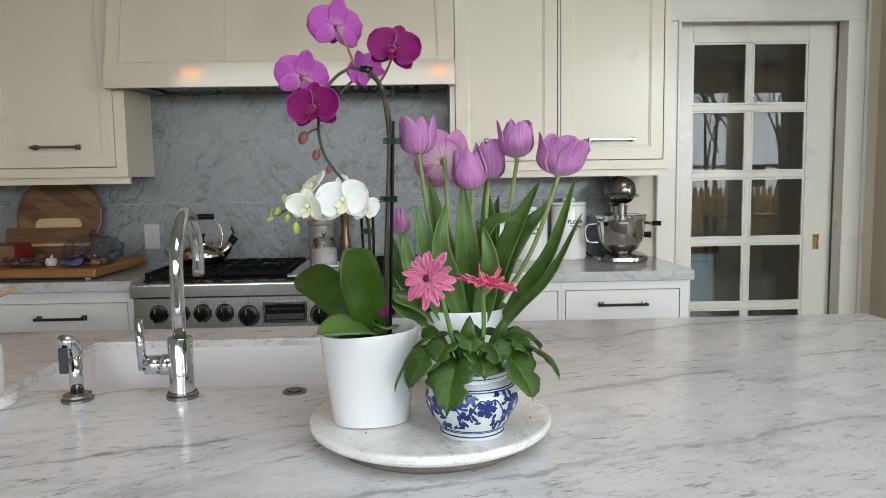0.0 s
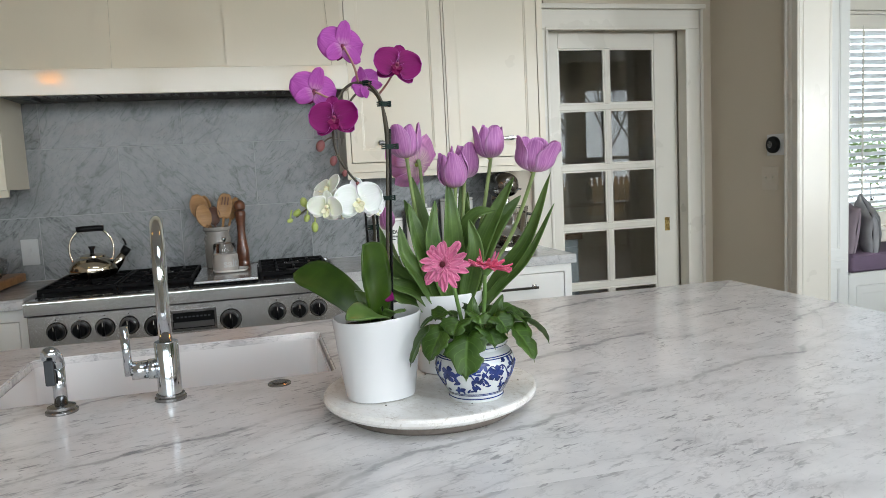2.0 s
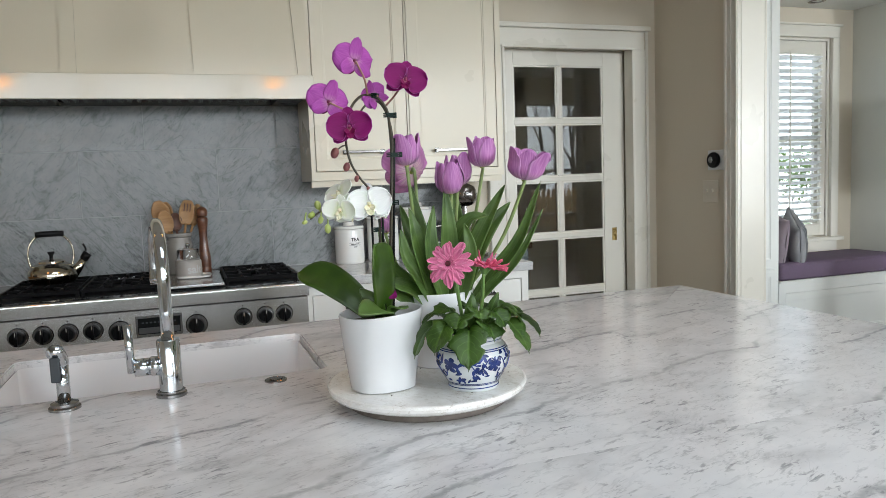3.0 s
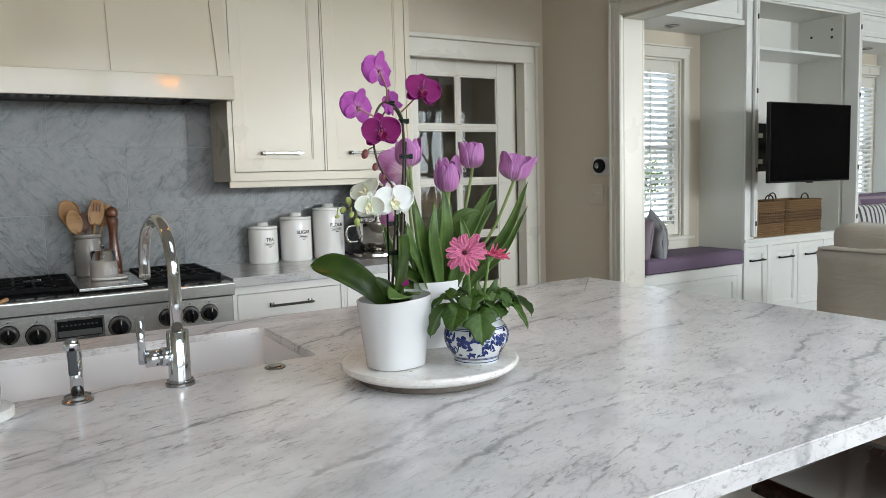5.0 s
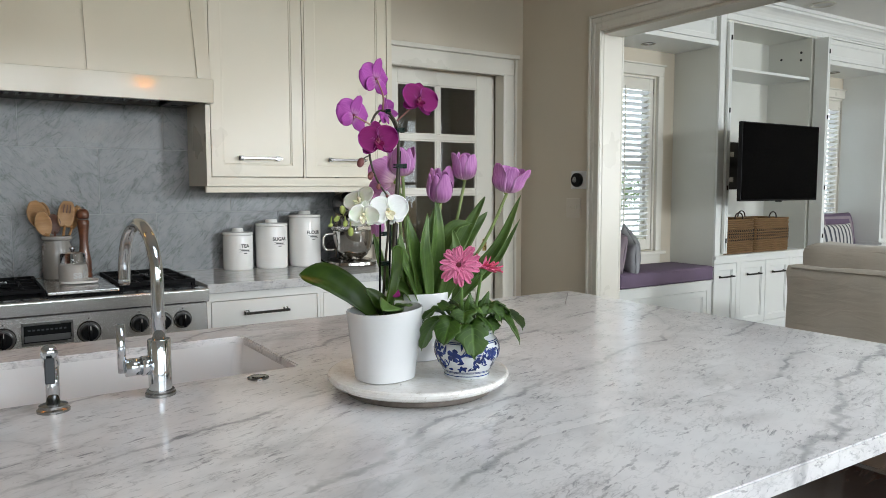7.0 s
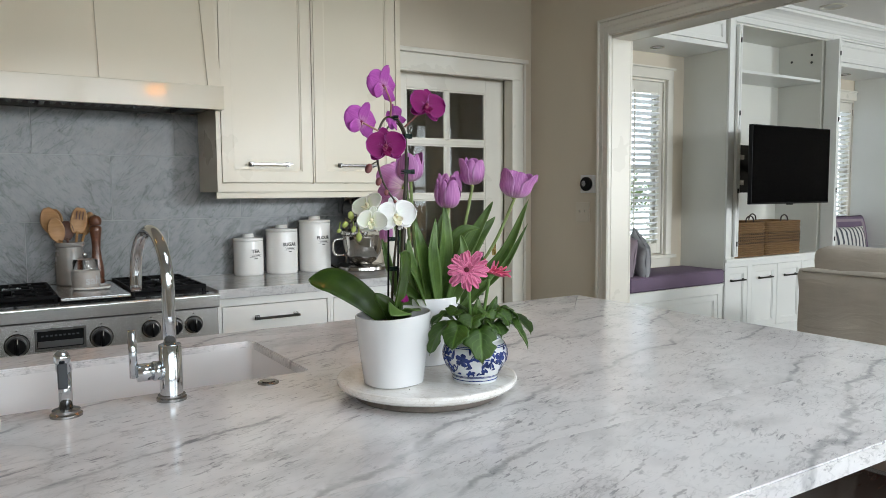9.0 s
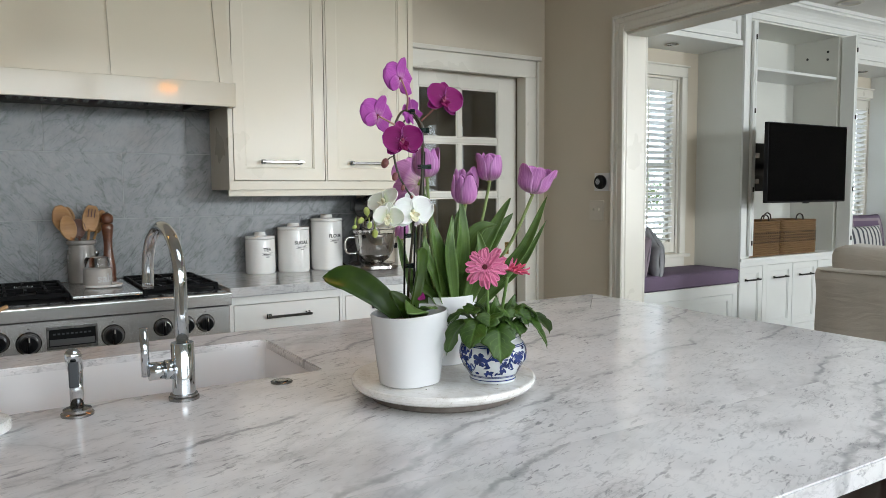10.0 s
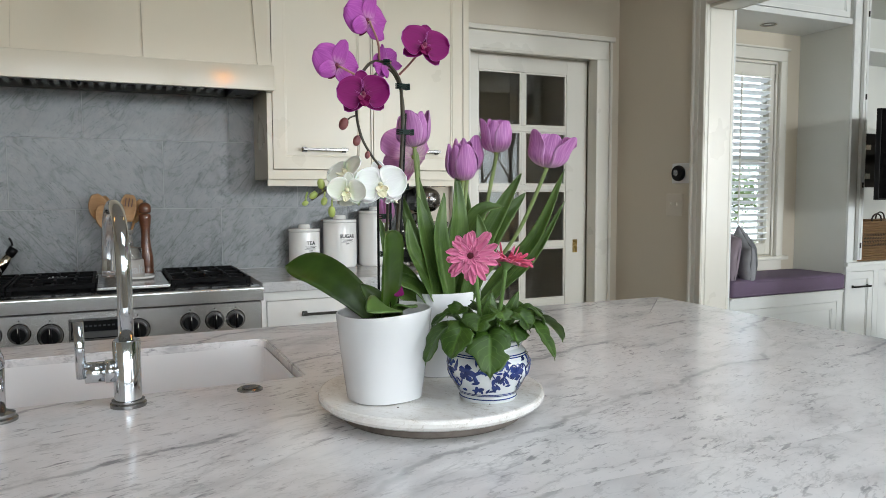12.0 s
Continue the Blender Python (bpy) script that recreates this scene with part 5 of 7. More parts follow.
# ---- faucet ----
FX, FY = -0.155, 1.52
fc = thing("kitchen_faucet", "polished chrome gooseneck kitchen faucet", "faucet", (FX, FY, IZ + 0.0005))
part("base_ring", lathe([(0, 0), (0.031, 0), (0.031, 0.006), (0.028, 0.009), (0.028, 0.012), (0, 0.012)], 40), NICKEL, fc, smooth=True)
part("body", lathe([(0, 0.0122), (0.0235, 0.0122), (0.0235, 0.118), (0.022, 0.12), (0, 0.1205)], 40), CHROME, fc, smooth=True)
R = 0.112
arc = [(0, 0, 0.12), (0, 0, 0.18), (0, 0, 0.235)] + [(-0.012 * (1 - math.cos(a)), R * (1 - math.cos(a)), 0.245 + R * math.sin(a)) for a in [math.pi * k / 24 for k in range(25)]] + [(-0.025, 2 * R, 0.225), (-0.025, 2 * R, 0.215)]
part("spout", tube(arc, 0.0132, 20), CHROME, fc, smooth=True)
part("aerator", tube([(-0.025, 2 * R, 0.2149), (-0.025, 2 * R, 0.21)], 0.0118, 18), NICKEL, fc, smooth=True)
lv = part("valve", tube([(-0.02, 0, 0.066), (-0.036, 0, 0.066)], 0.0205, 26), CHROME, fc, smooth=True)
part("valve_sleeve", tube([(-0.0365, 0, 0.066), (-0.068, 0, 0.066)], 0.0185, 26), CHROME, lv, smooth=True)
part("lever", tube([(-0.074, -0.002, 0.058), (-0.076, -0.006, 0.158)], 0.0085, 18), CHROME, lv, smooth=True)

spy = thing("side_sprayer", "chrome side sprayer with a dark grey trigger", "sprayer", (-0.357, 1.516, IZ + 0.0005), -4)
part("base_ring", lathe([(0, 0), (0.03, 0), (0.03, 0.005), (0.026, 0.008), (0.026, 0.013), (0.018, 0.016), (0, 0.016)], 36), NICKEL, spy, smooth=True)
part("wand", tube([(0, 0, 0.016), (0, 0, 0.09)], 0.0125, 22, 1.02), CHROME, spy, smooth=True)
part("head", tube(curve_points([(0, 0, 0.09), (-0.002, -0.004, 0.108), (-0.004, -0.018, 0.12), (-0.004, -0.03, 0.121)], 6), 0.0145, 20, 1.05), CHROME, spy, smooth=True)
part("trigger", box(-0.013, 0.005, -0.037, -0.0305, 0.062, 0.112, 0.003, 2), RUBBER, spy, "dark grey rubber trigger")

btn = thing("disposal_button", "round brushed nickel disposal button set in the worktop", "button", (0.062, 1.534, IZ + 0.0005))
part("flange", lathe([(0, 0), (0.0245, 0), (0.0245, 0.003), (0.021, 0.005), (0.0165, 0.004), (0, 0.004)], 36), NICKEL, btn, smooth=True)
part("cap", lathe([(0, 0.0042), (0.0145, 0.0042), (0.0145, 0.006), (0, 0.0072)], 30), NICKEL, btn, smooth=True)

sd = thing("soap_dish", "round white marble coaster by the sink", "coaster", (-0.537, 1.495, IZ + 0.0005))
part("disc", lathe([(0, 0), (0.066, 0), (0.069, 0.003), (0.069, 0.018), (0.066, 0.021), (0, 0.021)], 48), TRAY_MARBLE, sd, smooth=False)
bt = thing("soap_bottle", "white ceramic bottle with a wooden brush handle", "bottle", (-0.54, 1.495, IZ + 0.022))
part("body", lathe([(0, 0), (0.048, 0), (0.051, 0.004), (0.051, 0.09), (0.045, 0.112), (0.03, 0.122), (0.02, 0.126), (0.02, 0.14), (0, 0.14)], 40), CERAMIC, bt, smooth=True)
part("stick", tube([(0.0, 0, 0.135), (0.04, 0.02, 0.185), (0.075, 0.035, 0.2)], 0.004, 8), SPOONW, bt, "pale wooden stick")

# ---- stools ----
def stool(at, turn):
    t = thing("counter_stool", "dark espresso wooden counter stool tucked under the island", "stool", at, turn, "stools at the island")
    def seat(u, v):
        x, y = (u - 0.5), (v - 0.5)
        sag = -0.018 * (1 - (2 * x) ** 2) - 0.006 * math.cos(math.pi * y)
        rr = 1 - 0.05 * (2 * abs(y)) ** 2
        return Vector((x * 0.44 * rr, y * 0.36, 0.64 + sag + 0.012))
    part("seat", sheet(seat, 18, 14, 0.038), STOOLW, t)
    for sx in (-1, 1):
        for sy in (-1, 1):
            part("leg", tube([(sx * 0.16, sy * 0.12, 0.605), (sx * 0.2, sy * 0.155, 0.0)], 0.02, 4), STOOLW, t)
        part("stretcher", tube([(sx * 0.185, -0.14, 0.22), (sx * 0.185, 0.14, 0.22)], 0.013, 6), STOOLW, t)
    for sy in (-1, 1):
        part("apron", box(-0.16, 0.16, sy * 0.125 - 0.01, sy * 0.125 + 0.01, 0.545, 0.603), STOOLW, t)
    return t


st = stool((1.2, 0.75, 0), 4)
copy_thing(st, pose(0.42, 0.75, 0, 0, 0, -5))
RUGM, nt, bs = nodes_of("jute_weave")
v = coords(nt, (60, 60, 60), (0, 0, 45))
ck2 = nt.nodes.new("ShaderNodeTexChecker")
ck2.inputs["Color1"].default_value = (0.30, 0.25, 0.19, 1)
ck2.inputs["Color2"].default_value = (0.20, 0.16, 0.12, 1)
nt.links.new(v, ck2.inputs["Vector"])
nt.links.new(ck2.outputs[0], bs.inputs["Base Color"])
bs.inputs["Roughness"].default_value = 0.9
bump(nt, bs, ck2.outputs["Fac"], 0.6, 0.004)
rug = thing("rug", "natural woven rug with a dark border", "rug", (3.6, 0.6, 0.0005))
part("weave", box(-0.1, 3.2, -2.2, 1.9, 0, 0.012, 0.004), RUGM, rug)
part("border", boxes([(-0.14, -0.101, -2.24, 1.94, 0, 0.013), (-0.1, 3.2, 1.901, 1.94, 0, 0.013)], 0.003), GREYCLOTH, rug)

# ---- pendants over the island ----
def pendant(at):
    t = thing("pendant_lamp", "small pendant lamp with a warm bulb above the island", "lamp", at, group="island pendants")
    part("shade", lathe([(0.075, 0.0), (0.07, 0.04), (0.045, 0.09), (0.014, 0.12), (0.012, 0.15), (0.0, 0.151)], 32), NICKEL, t, smooth=True)
    part("rod", tube([(0, 0, 0.15), (0, 0, CEIL - at[2] - 0.02)], 0.005, 8), NICKEL, t)
    part("canopy", lathe([(0, -0.02), (0.05, -0.02), (0.055, 0), (0, 0)], 24, at=(0, 0, CEIL - at[2])), NICKEL, t)
    bm = bmesh.new()
    blob(bm, (0, 0, -0.006), (0.055, 0.055, 0.034), 16, 10)
    part("bulb", bm, BULB, t, smooth=True)


BULB = glow("warm_bulb", (1.0, 0.36, 0.08), 38.0)
pendant((0.46, 1.94, 1.99))
pendant((-1.02, 1.94, 1.99))

# ---- marble turntable ----
TZ = 0.9605
tr = thing("marble_turntable", "round white marble turntable on a low wooden base", "tray", (0.33, 1.268, IZ + 0.0005))
part("base", lathe([(0, 0), (0.159, 0), (0.162, 0.003), (0.162, 0.0165), (0, 0.0165)], 64), TRAYBASE, tr, "grey wooden base")
part("plate", lathe([(0, 0.017), (0.168, 0.017), (0.182, 0.0185), (0.191, 0.023), (0.1962, 0.0285), (0.197, 0.034), (0.1955, 0.0385), (0.192, 0.04), (0, 0.04)], 96), TRAY_MARBLE, tr, smooth=False)
for k in range(9):
    rnd = random.Random(k)
    a, r = rnd.uniform(0, 6.28), rnd.uniform(0.05, 0.17)
    crumb = thing("soil_crumb", "dark crumb of potting soil on the marble", "crumb", (0.33 + r * math.cos(a), 1.268 + r * math.sin(a), TZ + 0.0007), group="soil crumbs")
    bm = bmesh.new()
    blob(bm, (0, 0, 0.0006), (0.0016, 0.0011, 0.0008), 6, 4)
    part("crumb", bm, SOIL, crumb)


def pot(name, label, at, rb, rt, h, power, turn, sx=1.0, dip=0.0):
    t = thing(name, label, "plant pot", at, turn)
    th = 0.005
    prof = [(0, 0), (rb * 0.93, 0), (rb * 0.985, 0.002), (rb, 0.008), (rb + (rt - rb) * 0.5, h * 0.5), (rt - 0.001, h - 0.003), (rt - 0.002, h), (rt - th + 0.001, h), (rt - th, h - 0.004), (rt - th - 0.003, h - 0.03), (0.0, h - 0.03)]
    bm = lathe(prof, 64, power, sx, 1.0)
    for v in bm.verts:
        if v.co.z > h * 0.5:
            v.co.z += dip * (v.co.x / rt) * (v.co.z - h * 0.5) / (h * 0.5)
    part("vessel", bm, CERAMIC, t, smooth=True)
    part("soil", lathe([(rt - th - 0.004, h - 0.022), (rt * 0.5, h - 0.017), (0, h - 0.015)], 40, power, sx, 1.0), SOIL, t, "dark potting bark", smooth=True)
    return t


pot("plant_pot", "glossy white rounded-square ceramic orchid pot", (0.234, 1.243, TZ + 0.0005), 0.056, 0.0715, 0.147, 2.4, 8, 1.10, 0.004)
pot("plant_pot", "white round ceramic tulip pot at the back of the turntable", (0.390, 1.368, TZ + 0.0005), 0.059, 0.080, 0.158, 2.2, 0)


def petal(parent, M, ang, length, width, cup, mats, tip=0.5, ruffle=0.0, base=0.004, name="petal", seed=0, blunt=0.4, droop=0.0):
    """A petal lying in M's x-y plane at the given angle; its front faces +z."""
    a = radians(ang)
    r, s = Vector((math.cos(a), math.sin(a), 0)), Vector((math.sin(a), -math.cos(a), 0))
    def fn(u, v):
        w = width * (math.sin(math.pi * min(1, 0.04 + 0.96 * v ** tip)) ** blunt)
        x = (u - 0.5) * w
        z = cup * v * v - droop * v ** 3 + 0.25 * width * (2 * u - 1) ** 2 * 0.35 + ruffle * math.sin(9 * u + 5 * v + seed) * v
        return M @ (r * (base + length * v) + s * x + Vector((0, 0, z)))
    bm = sheet(fn, 12, 14, 0.0011)
    if len(mats) > 1:
        half = len(bm.faces)
        bm.faces.ensure_lookup_table()
        for i, f in enumerate(bm.faces):
            if i >= 168:
                f.material_index = 1
    ob = part(name, bm, mats[0], parent)
    for m in mats[1:]:
        ob.data.materials.append(m)
    return ob


def facing(at, n, up=(0, 0, 1), roll=0.0):
    n = Vector(n).normalized()
    x = Vector(up).cross(n).normalized()
    y = n.cross(x)
    m = Matrix((x, y, n)).transposed().to_4x4()
    return Matrix.Translation(at) @ m @ pose(0, 0, 0, 0, 0, roll)


def orchid_flower(plant, at, n, s, mats, lipm, roll=0.0, stem_from=None, stem_mat=None, closed=0.0):
    M = facing(at, n, roll=roll)
    bm = bmesh.new()
    blob(bm, M @ Vector((0, 0.002, 0.004)), (0.0035, 0.0035, 0.0055), 10, 6, M.to_3x3())
    fl = part("flower", bm, lipm, plant, smooth=True)
    c = closed
    k = int(at[0] * 1000)
    for a, L, W in ((90, 0.040, 0.030), (214, 0.036, 0.028), (326, 0.036, 0.028)):
        petal(fl, M, a, L * s, W * s, -0.006 * s + c * 0.02, mats, 0.7, 0.0006, name="sepal", seed=a + k)
    M2 = M @ Matrix.Translation((0, 0, 0.0018))
    for a in (14, 166):
        petal(fl, M2, a, 0.041 * s, 0.058 * s, 0.003 * s + c * 0.03, mats, 0.62, 0.0009, seed=a + k)
    M3 = M @ Matrix.Translation((0, -0.002, 0.004))
    petal(fl, M3, 270, 0.020 * s, 0.017 * s, 0.012 * s, [lipm], 0.8, 0.001, 0.0, "lip")
    petal(fl, M3, 215, 0.012 * s, 0.010 * s, 0.012 * s, [lipm], 0.8, 0.0005, 0.0, "lip")
    petal(fl, M3, 325, 0.012 * s, 0.010 * s, 0.012 * s, [lipm], 0.8, 0.0005, 0.0, "lip")
    if stem_from is not None:
        b = M @ Vector((0, 0, -0.003))
        mid = (Vector(stem_from) + b) / 2 + M.to_3x3() @ Vector((0, -0.002, -0.008))
        part("stalk", tube(curve_points([stem_from, mid, b], 5), 0.0021, 8, 0.8), stem_mat or STEM_PINK, fl, smooth=True)
    return fl


def strap_leaf(plant, pts, width, face, mats, fold=0.10, n=18, tip=0.55, name="leaf", wave=0.0, base_w=0.3, seed=0, thick=0.0016):
    """A long leaf along a curve; face is the way its upper side looks."""
    P = curve_points(pts, 8)
    face = Vector(face).normalized()
    L = len(P) - 1
    def fn(u, v):
        k = v * L
        i = min(L - 1, int(k))
        p = P[i].lerp(P[i + 1], k - i)
        d = (P[min(L, i + 2)] - P[max(0, i - 1)]).normalized()
        s = d.cross(face).normalized()
        f = s.cross(d)
        w = width * (base_w + (1 - base_w) * math.sin(math.pi * min(1, v / (2 * (1 - tip)))) if v < (1 - tip) else max(0.0, math.cos(math.pi / 2 * (v - (1 - tip)) / tip)) ** 0.72)
        x = (u - 0.5)
        return p + s * x * w + f * (fold * w * (2 * abs(x)) ** 1.5 + wave * width * math.sin(8 * v + 4 * u + seed))
    bm = sheet(fn, 8, n, thick)
    ob = part(name, bm, mats[0], plant)
    return ob


# ---- orchid ----
oc = thing("orchid", "magenta and white moth orchids staked in the white pot", "orchid", (0, 0, 0), group="potted plants")
strap_leaf(oc, [(0.238, 1.255, 1.085), (0.235, 1.225, 1.14), (0.222, 1.185, 1.20), (0.207, 1.155, 1.24)], 0.074, (0.42, -0.86, 0.3), [ORCHID_LEAF], 0.12, tip=0.30, base_w=0.45, thick=0.0028)
strap_leaf(oc, [(0.23, 1.268, 1.09), (0.19, 1.295, 1.135), (0.145, 1.335, 1.168), (0.1, 1.372, 1.175)], 0.066, (-0.55, -0.35, 0.8), [ORCHID_LEAF], 0.12, tip=0.28, base_w=0.45, thick=0.0028)
strap_leaf(oc, [(0.25, 1.25, 1.09), (0.226, 1.198, 1.118), (0.198, 1.158, 1.128), (0.168, 1.130, 1.126)], 0.05, (-0.15, -0.72, 0.7), [ORCHID_UNDER], 0.10, tip=0.5, base_w=0.6, thick=0.0028)
strap_leaf(oc, [(0.238, 1.255, 1.09), (0.225, 1.245, 1.12), (0.2, 1.26, 1.15)], 0.03, (-0.3, -0.8, 0.3), [ORCHID_LEAF], 0.16, tip=0.5, base_w=0.5, thick=0.0025)
strap_leaf(oc, [(0.25, 1.25, 1.09), (0.262, 1.222, 1.112), (0.262, 1.19, 1.118)], 0.04, (0.1, -0.5, 0.85), [ORCHID_UNDER], 0.1, tip=0.5, base_w=0.6, thick=0.0028)
spike = [(0.256, 1.262, 1.09), (0.262, 1.256, 1.2), (0.268, 1.252, 1.31), (0.272, 1.25, 1.401), (0.268, 1.242, 1.455), (0.262, 1.238, 1.485), (0.243, 1.236, 1.507), (0.215, 1.225, 1.508), (0.192, 1.208, 1.49), (0.178, 1.196, 1.462), (0.172, 1.185, 1.42), (0.178, 1.18, 1.385), (0.192, 1.18, 1.36), (0.206, 1.18, 1.342)]
part("flower_stem", tube(curve_points(spike, 6), 0.0034, 10, 0.55), STEM_DARK, oc, smooth=True)
sp2 = [(0.262, 1.264, 1.09), (0.268, 1.26, 1.3), (0.276, 1.256, 1.40), (0.27, 1.246, 1.46), (0.25, 1.24, 1.497), (0.222, 1.228, 1.492), (0.2, 1.214, 1.468)]
part("flower_stem", tube(curve_points(sp2, 6), 0.0026, 10, 0.7), STEM_DARK, oc, smooth=True)
part("stake", tube([(0.266, 1.268, 1.08), (0.279, 1.254, 1.432)], 0.0028, 8), BLACK, oc, "black plant stake")
part("stake", tube([(0.232, 1.262, 1.08), (0.226, 1.244, 1.292)], 0.0022, 8), BLACK, oc, "black plant stake")
part("stake", tube([(0.245, 1.245, 1.08), (0.245, 1.236, 1.30)], 0.0022, 8), BLACK, oc, "black plant stake")


def clip(at, s=1.0, turn=0):
    bm = bmesh.new()
    m = pose(*at, 0, 0, turn)
    add_box(bm, -0.006 * s, 0.006 * s, -0.0045, 0.0045, -0.004, 0.004, m)
    for sx in (-1, 1):
        for k in (-1, 0, 1):
            add_box(bm, *sorted((sx * 0.006 * s, sx * 0.0125 * s)), -0.005, 0.005, k * 0.0032 - 0.001, k * 0.0032 + 0.001, m)
    add_box(bm, 0.0125 * s, 0.015 * s, -0.005, 0.005, -0.005, 0.005, m)
    part("clip", bm, GREENCLIP, oc, "dark green plastic stem clip")


clip((0.276, 1.25, 1.401), 1.05, 10)
clip((0.268, 1.253, 1.311), 0.95, -15)
clip((0.268, 1.239, 1.474), 0.85, 20)
clip((0.241, 1.234, 1.509), 0.8, 60)
clip((0.236, 1.24, 1.262), 0.75, 0)
clip((0.236, 1.246, 1.20), 0.6, 0)
FM = [MAGENTA, ORCHID_BACK]
orchid_flower(oc, (0.172, 1.152, 1.444), (-0.22, -0.95, 0.12), 0.86, FM, LIP, 4, (0.176, 1.188, 1.44))
orchid_flower(oc, (0.285, 1.188, 1.530), (-0.05, -0.96, 0.22), 0.88, FM, LIP, -14, (0.262, 1.236, 1.492))
orchid_flower(oc, (0.200, 1.208, 1.566), (-0.40, 0.91, 0.08), 0.94, FM, LIP, 5, (0.225, 1.228, 1.511))
orchid_flower(oc, (0.148, 1.202, 1.493), (-0.28, 0.94, 0.15), 0.90, FM, LIP, 12, (0.186, 1.203, 1.478))
orchid_flower(oc, (0.240, 1.236, 1.508), (-0.45, 0.88, -0.12), 0.66, FM, LIP, -30, (0.236, 1.234, 1.509), closed=-0.2)


def bud(plant, at, size, direction, material, stem_from=None, stem=None):
    rot = Vector((0, 0, 1)).rotation_difference(Vector(direction)).to_matrix()
    bm = bmesh.new()
    size *= 0.8
    blob(bm, at, (size * 0.72, size * 0.66, size), 12, 8, rot)
    b = part("bud", bm, material, plant, smooth=True)
    if stem_from is not None:
        part("stalk", tube(curve_points([stem_from, (Vector(stem_from) + Vector(at)) / 2 + Vector((0, 0, 0.003)), at], 4), 0.0014, 6), stem or STEM_DARK, b)


bud(oc, (0.150, 1.18, 1.404), 0.0125, (-0.4, 0, -1), BUD_RED, (0.173, 1.186, 1.418))
bud(oc, (0.169, 1.176, 1.379), 0.0105, (-0.3, 0, -1), BUD_RED, (0.178, 1.18, 1.388))
bud(oc, (0.186, 1.177, 1.358), 0.0075, (-0.2, 0, -1), BUD_RED, (0.190, 1.18, 1.362))
bud(oc, (0.207, 1.18, 1.340), 0.0055, (0.5, 0, -1), BUD_RED)
wsp = [(0.236, 1.258, 1.09), (0.238, 1.246, 1.2), (0.238, 1.232, 1.27), (0.228, 1.215, 1.312), (0.2, 1.202, 1.326), (0.162, 1.2, 1.322), (0.132, 1.2, 1.308), (0.104, 1.2, 1.29)]
part("flower_stem", tube(curve_points(wsp, 6), 0.0028, 10, 0.6), STEM_DARK, oc, smooth=True)
WM, CMt = [WHITEP], [CREAMP]
orchid_flower(oc, (0.206, 1.176, 1.311), (-0.2, -0.97, 0.15), 0.90, WM, YELLOWLIP, 6, (0.215, 1.205, 1.322), BUD_GREEN)
orchid_flower(oc, (0.160, 1.205, 1.331), (-0.75, -0.35, 0.55), 0.72, CMt, YELLOWLIP, 20, (0.17, 1.2, 1.322), BUD_GREEN)
orchid_flower(oc, (0.154, 1.180, 1.304), (-0.35, -0.9, -0.2), 0.62, CMt, YELLOWLIP, -8, (0.16, 1.2, 1.32), BUD_GREEN, 0.35)
orchid_flower(oc, (0.236, 1.205, 1.298), (0.7, -0.6, -0.1), 0.52, WM, YELLOWLIP, 0, (0.226, 1.214, 1.313), BUD_GREEN)
orchid_flower(oc, (0.176, 1.214, 1.300), (-0.45, -0.4, -0.7), 0.66, CMt, YELLOWLIP, 30, (0.18, 1.2, 1.322), BUD_GREEN, 0.2)
for at, s_, d in (((0.118, 1.195, 1.314), 0.0105, (-0.2, 0, 1)), ((0.106, 1.196, 1.297), 0.009, (-0.6, 0, -0.4)), ((0.121, 1.19, 1.288), 0.0085, (-0.3, 0, -0.9)), ((0.133, 1.192, 1.272), 0.011, (0, 0, -1)), ((0.094, 1.198, 1.285), 0.0065, (-0.8, 0, -0.3)), ((0.14, 1.19, 1.298), 0.0095, (0.2, -0.4, -0.9))):
    bud(oc, at, s_, d, BUD_GREEN, (at[0] + 0.004, 1.2, 1.302), BUD_GREEN)
petal(oc, facing((0.258, 1.232, 1.126), (-0.3, -0.7, 0.5)), 100, 0.022, 0.016, 0.004, [MAGENTA], name="fallen_petal")

# ---- tulips ----
tp = thing("tulips", "pink-lilac tulips with broad green leaves in the white pot", "tulips", (0, 0, 0), group="potted plants")


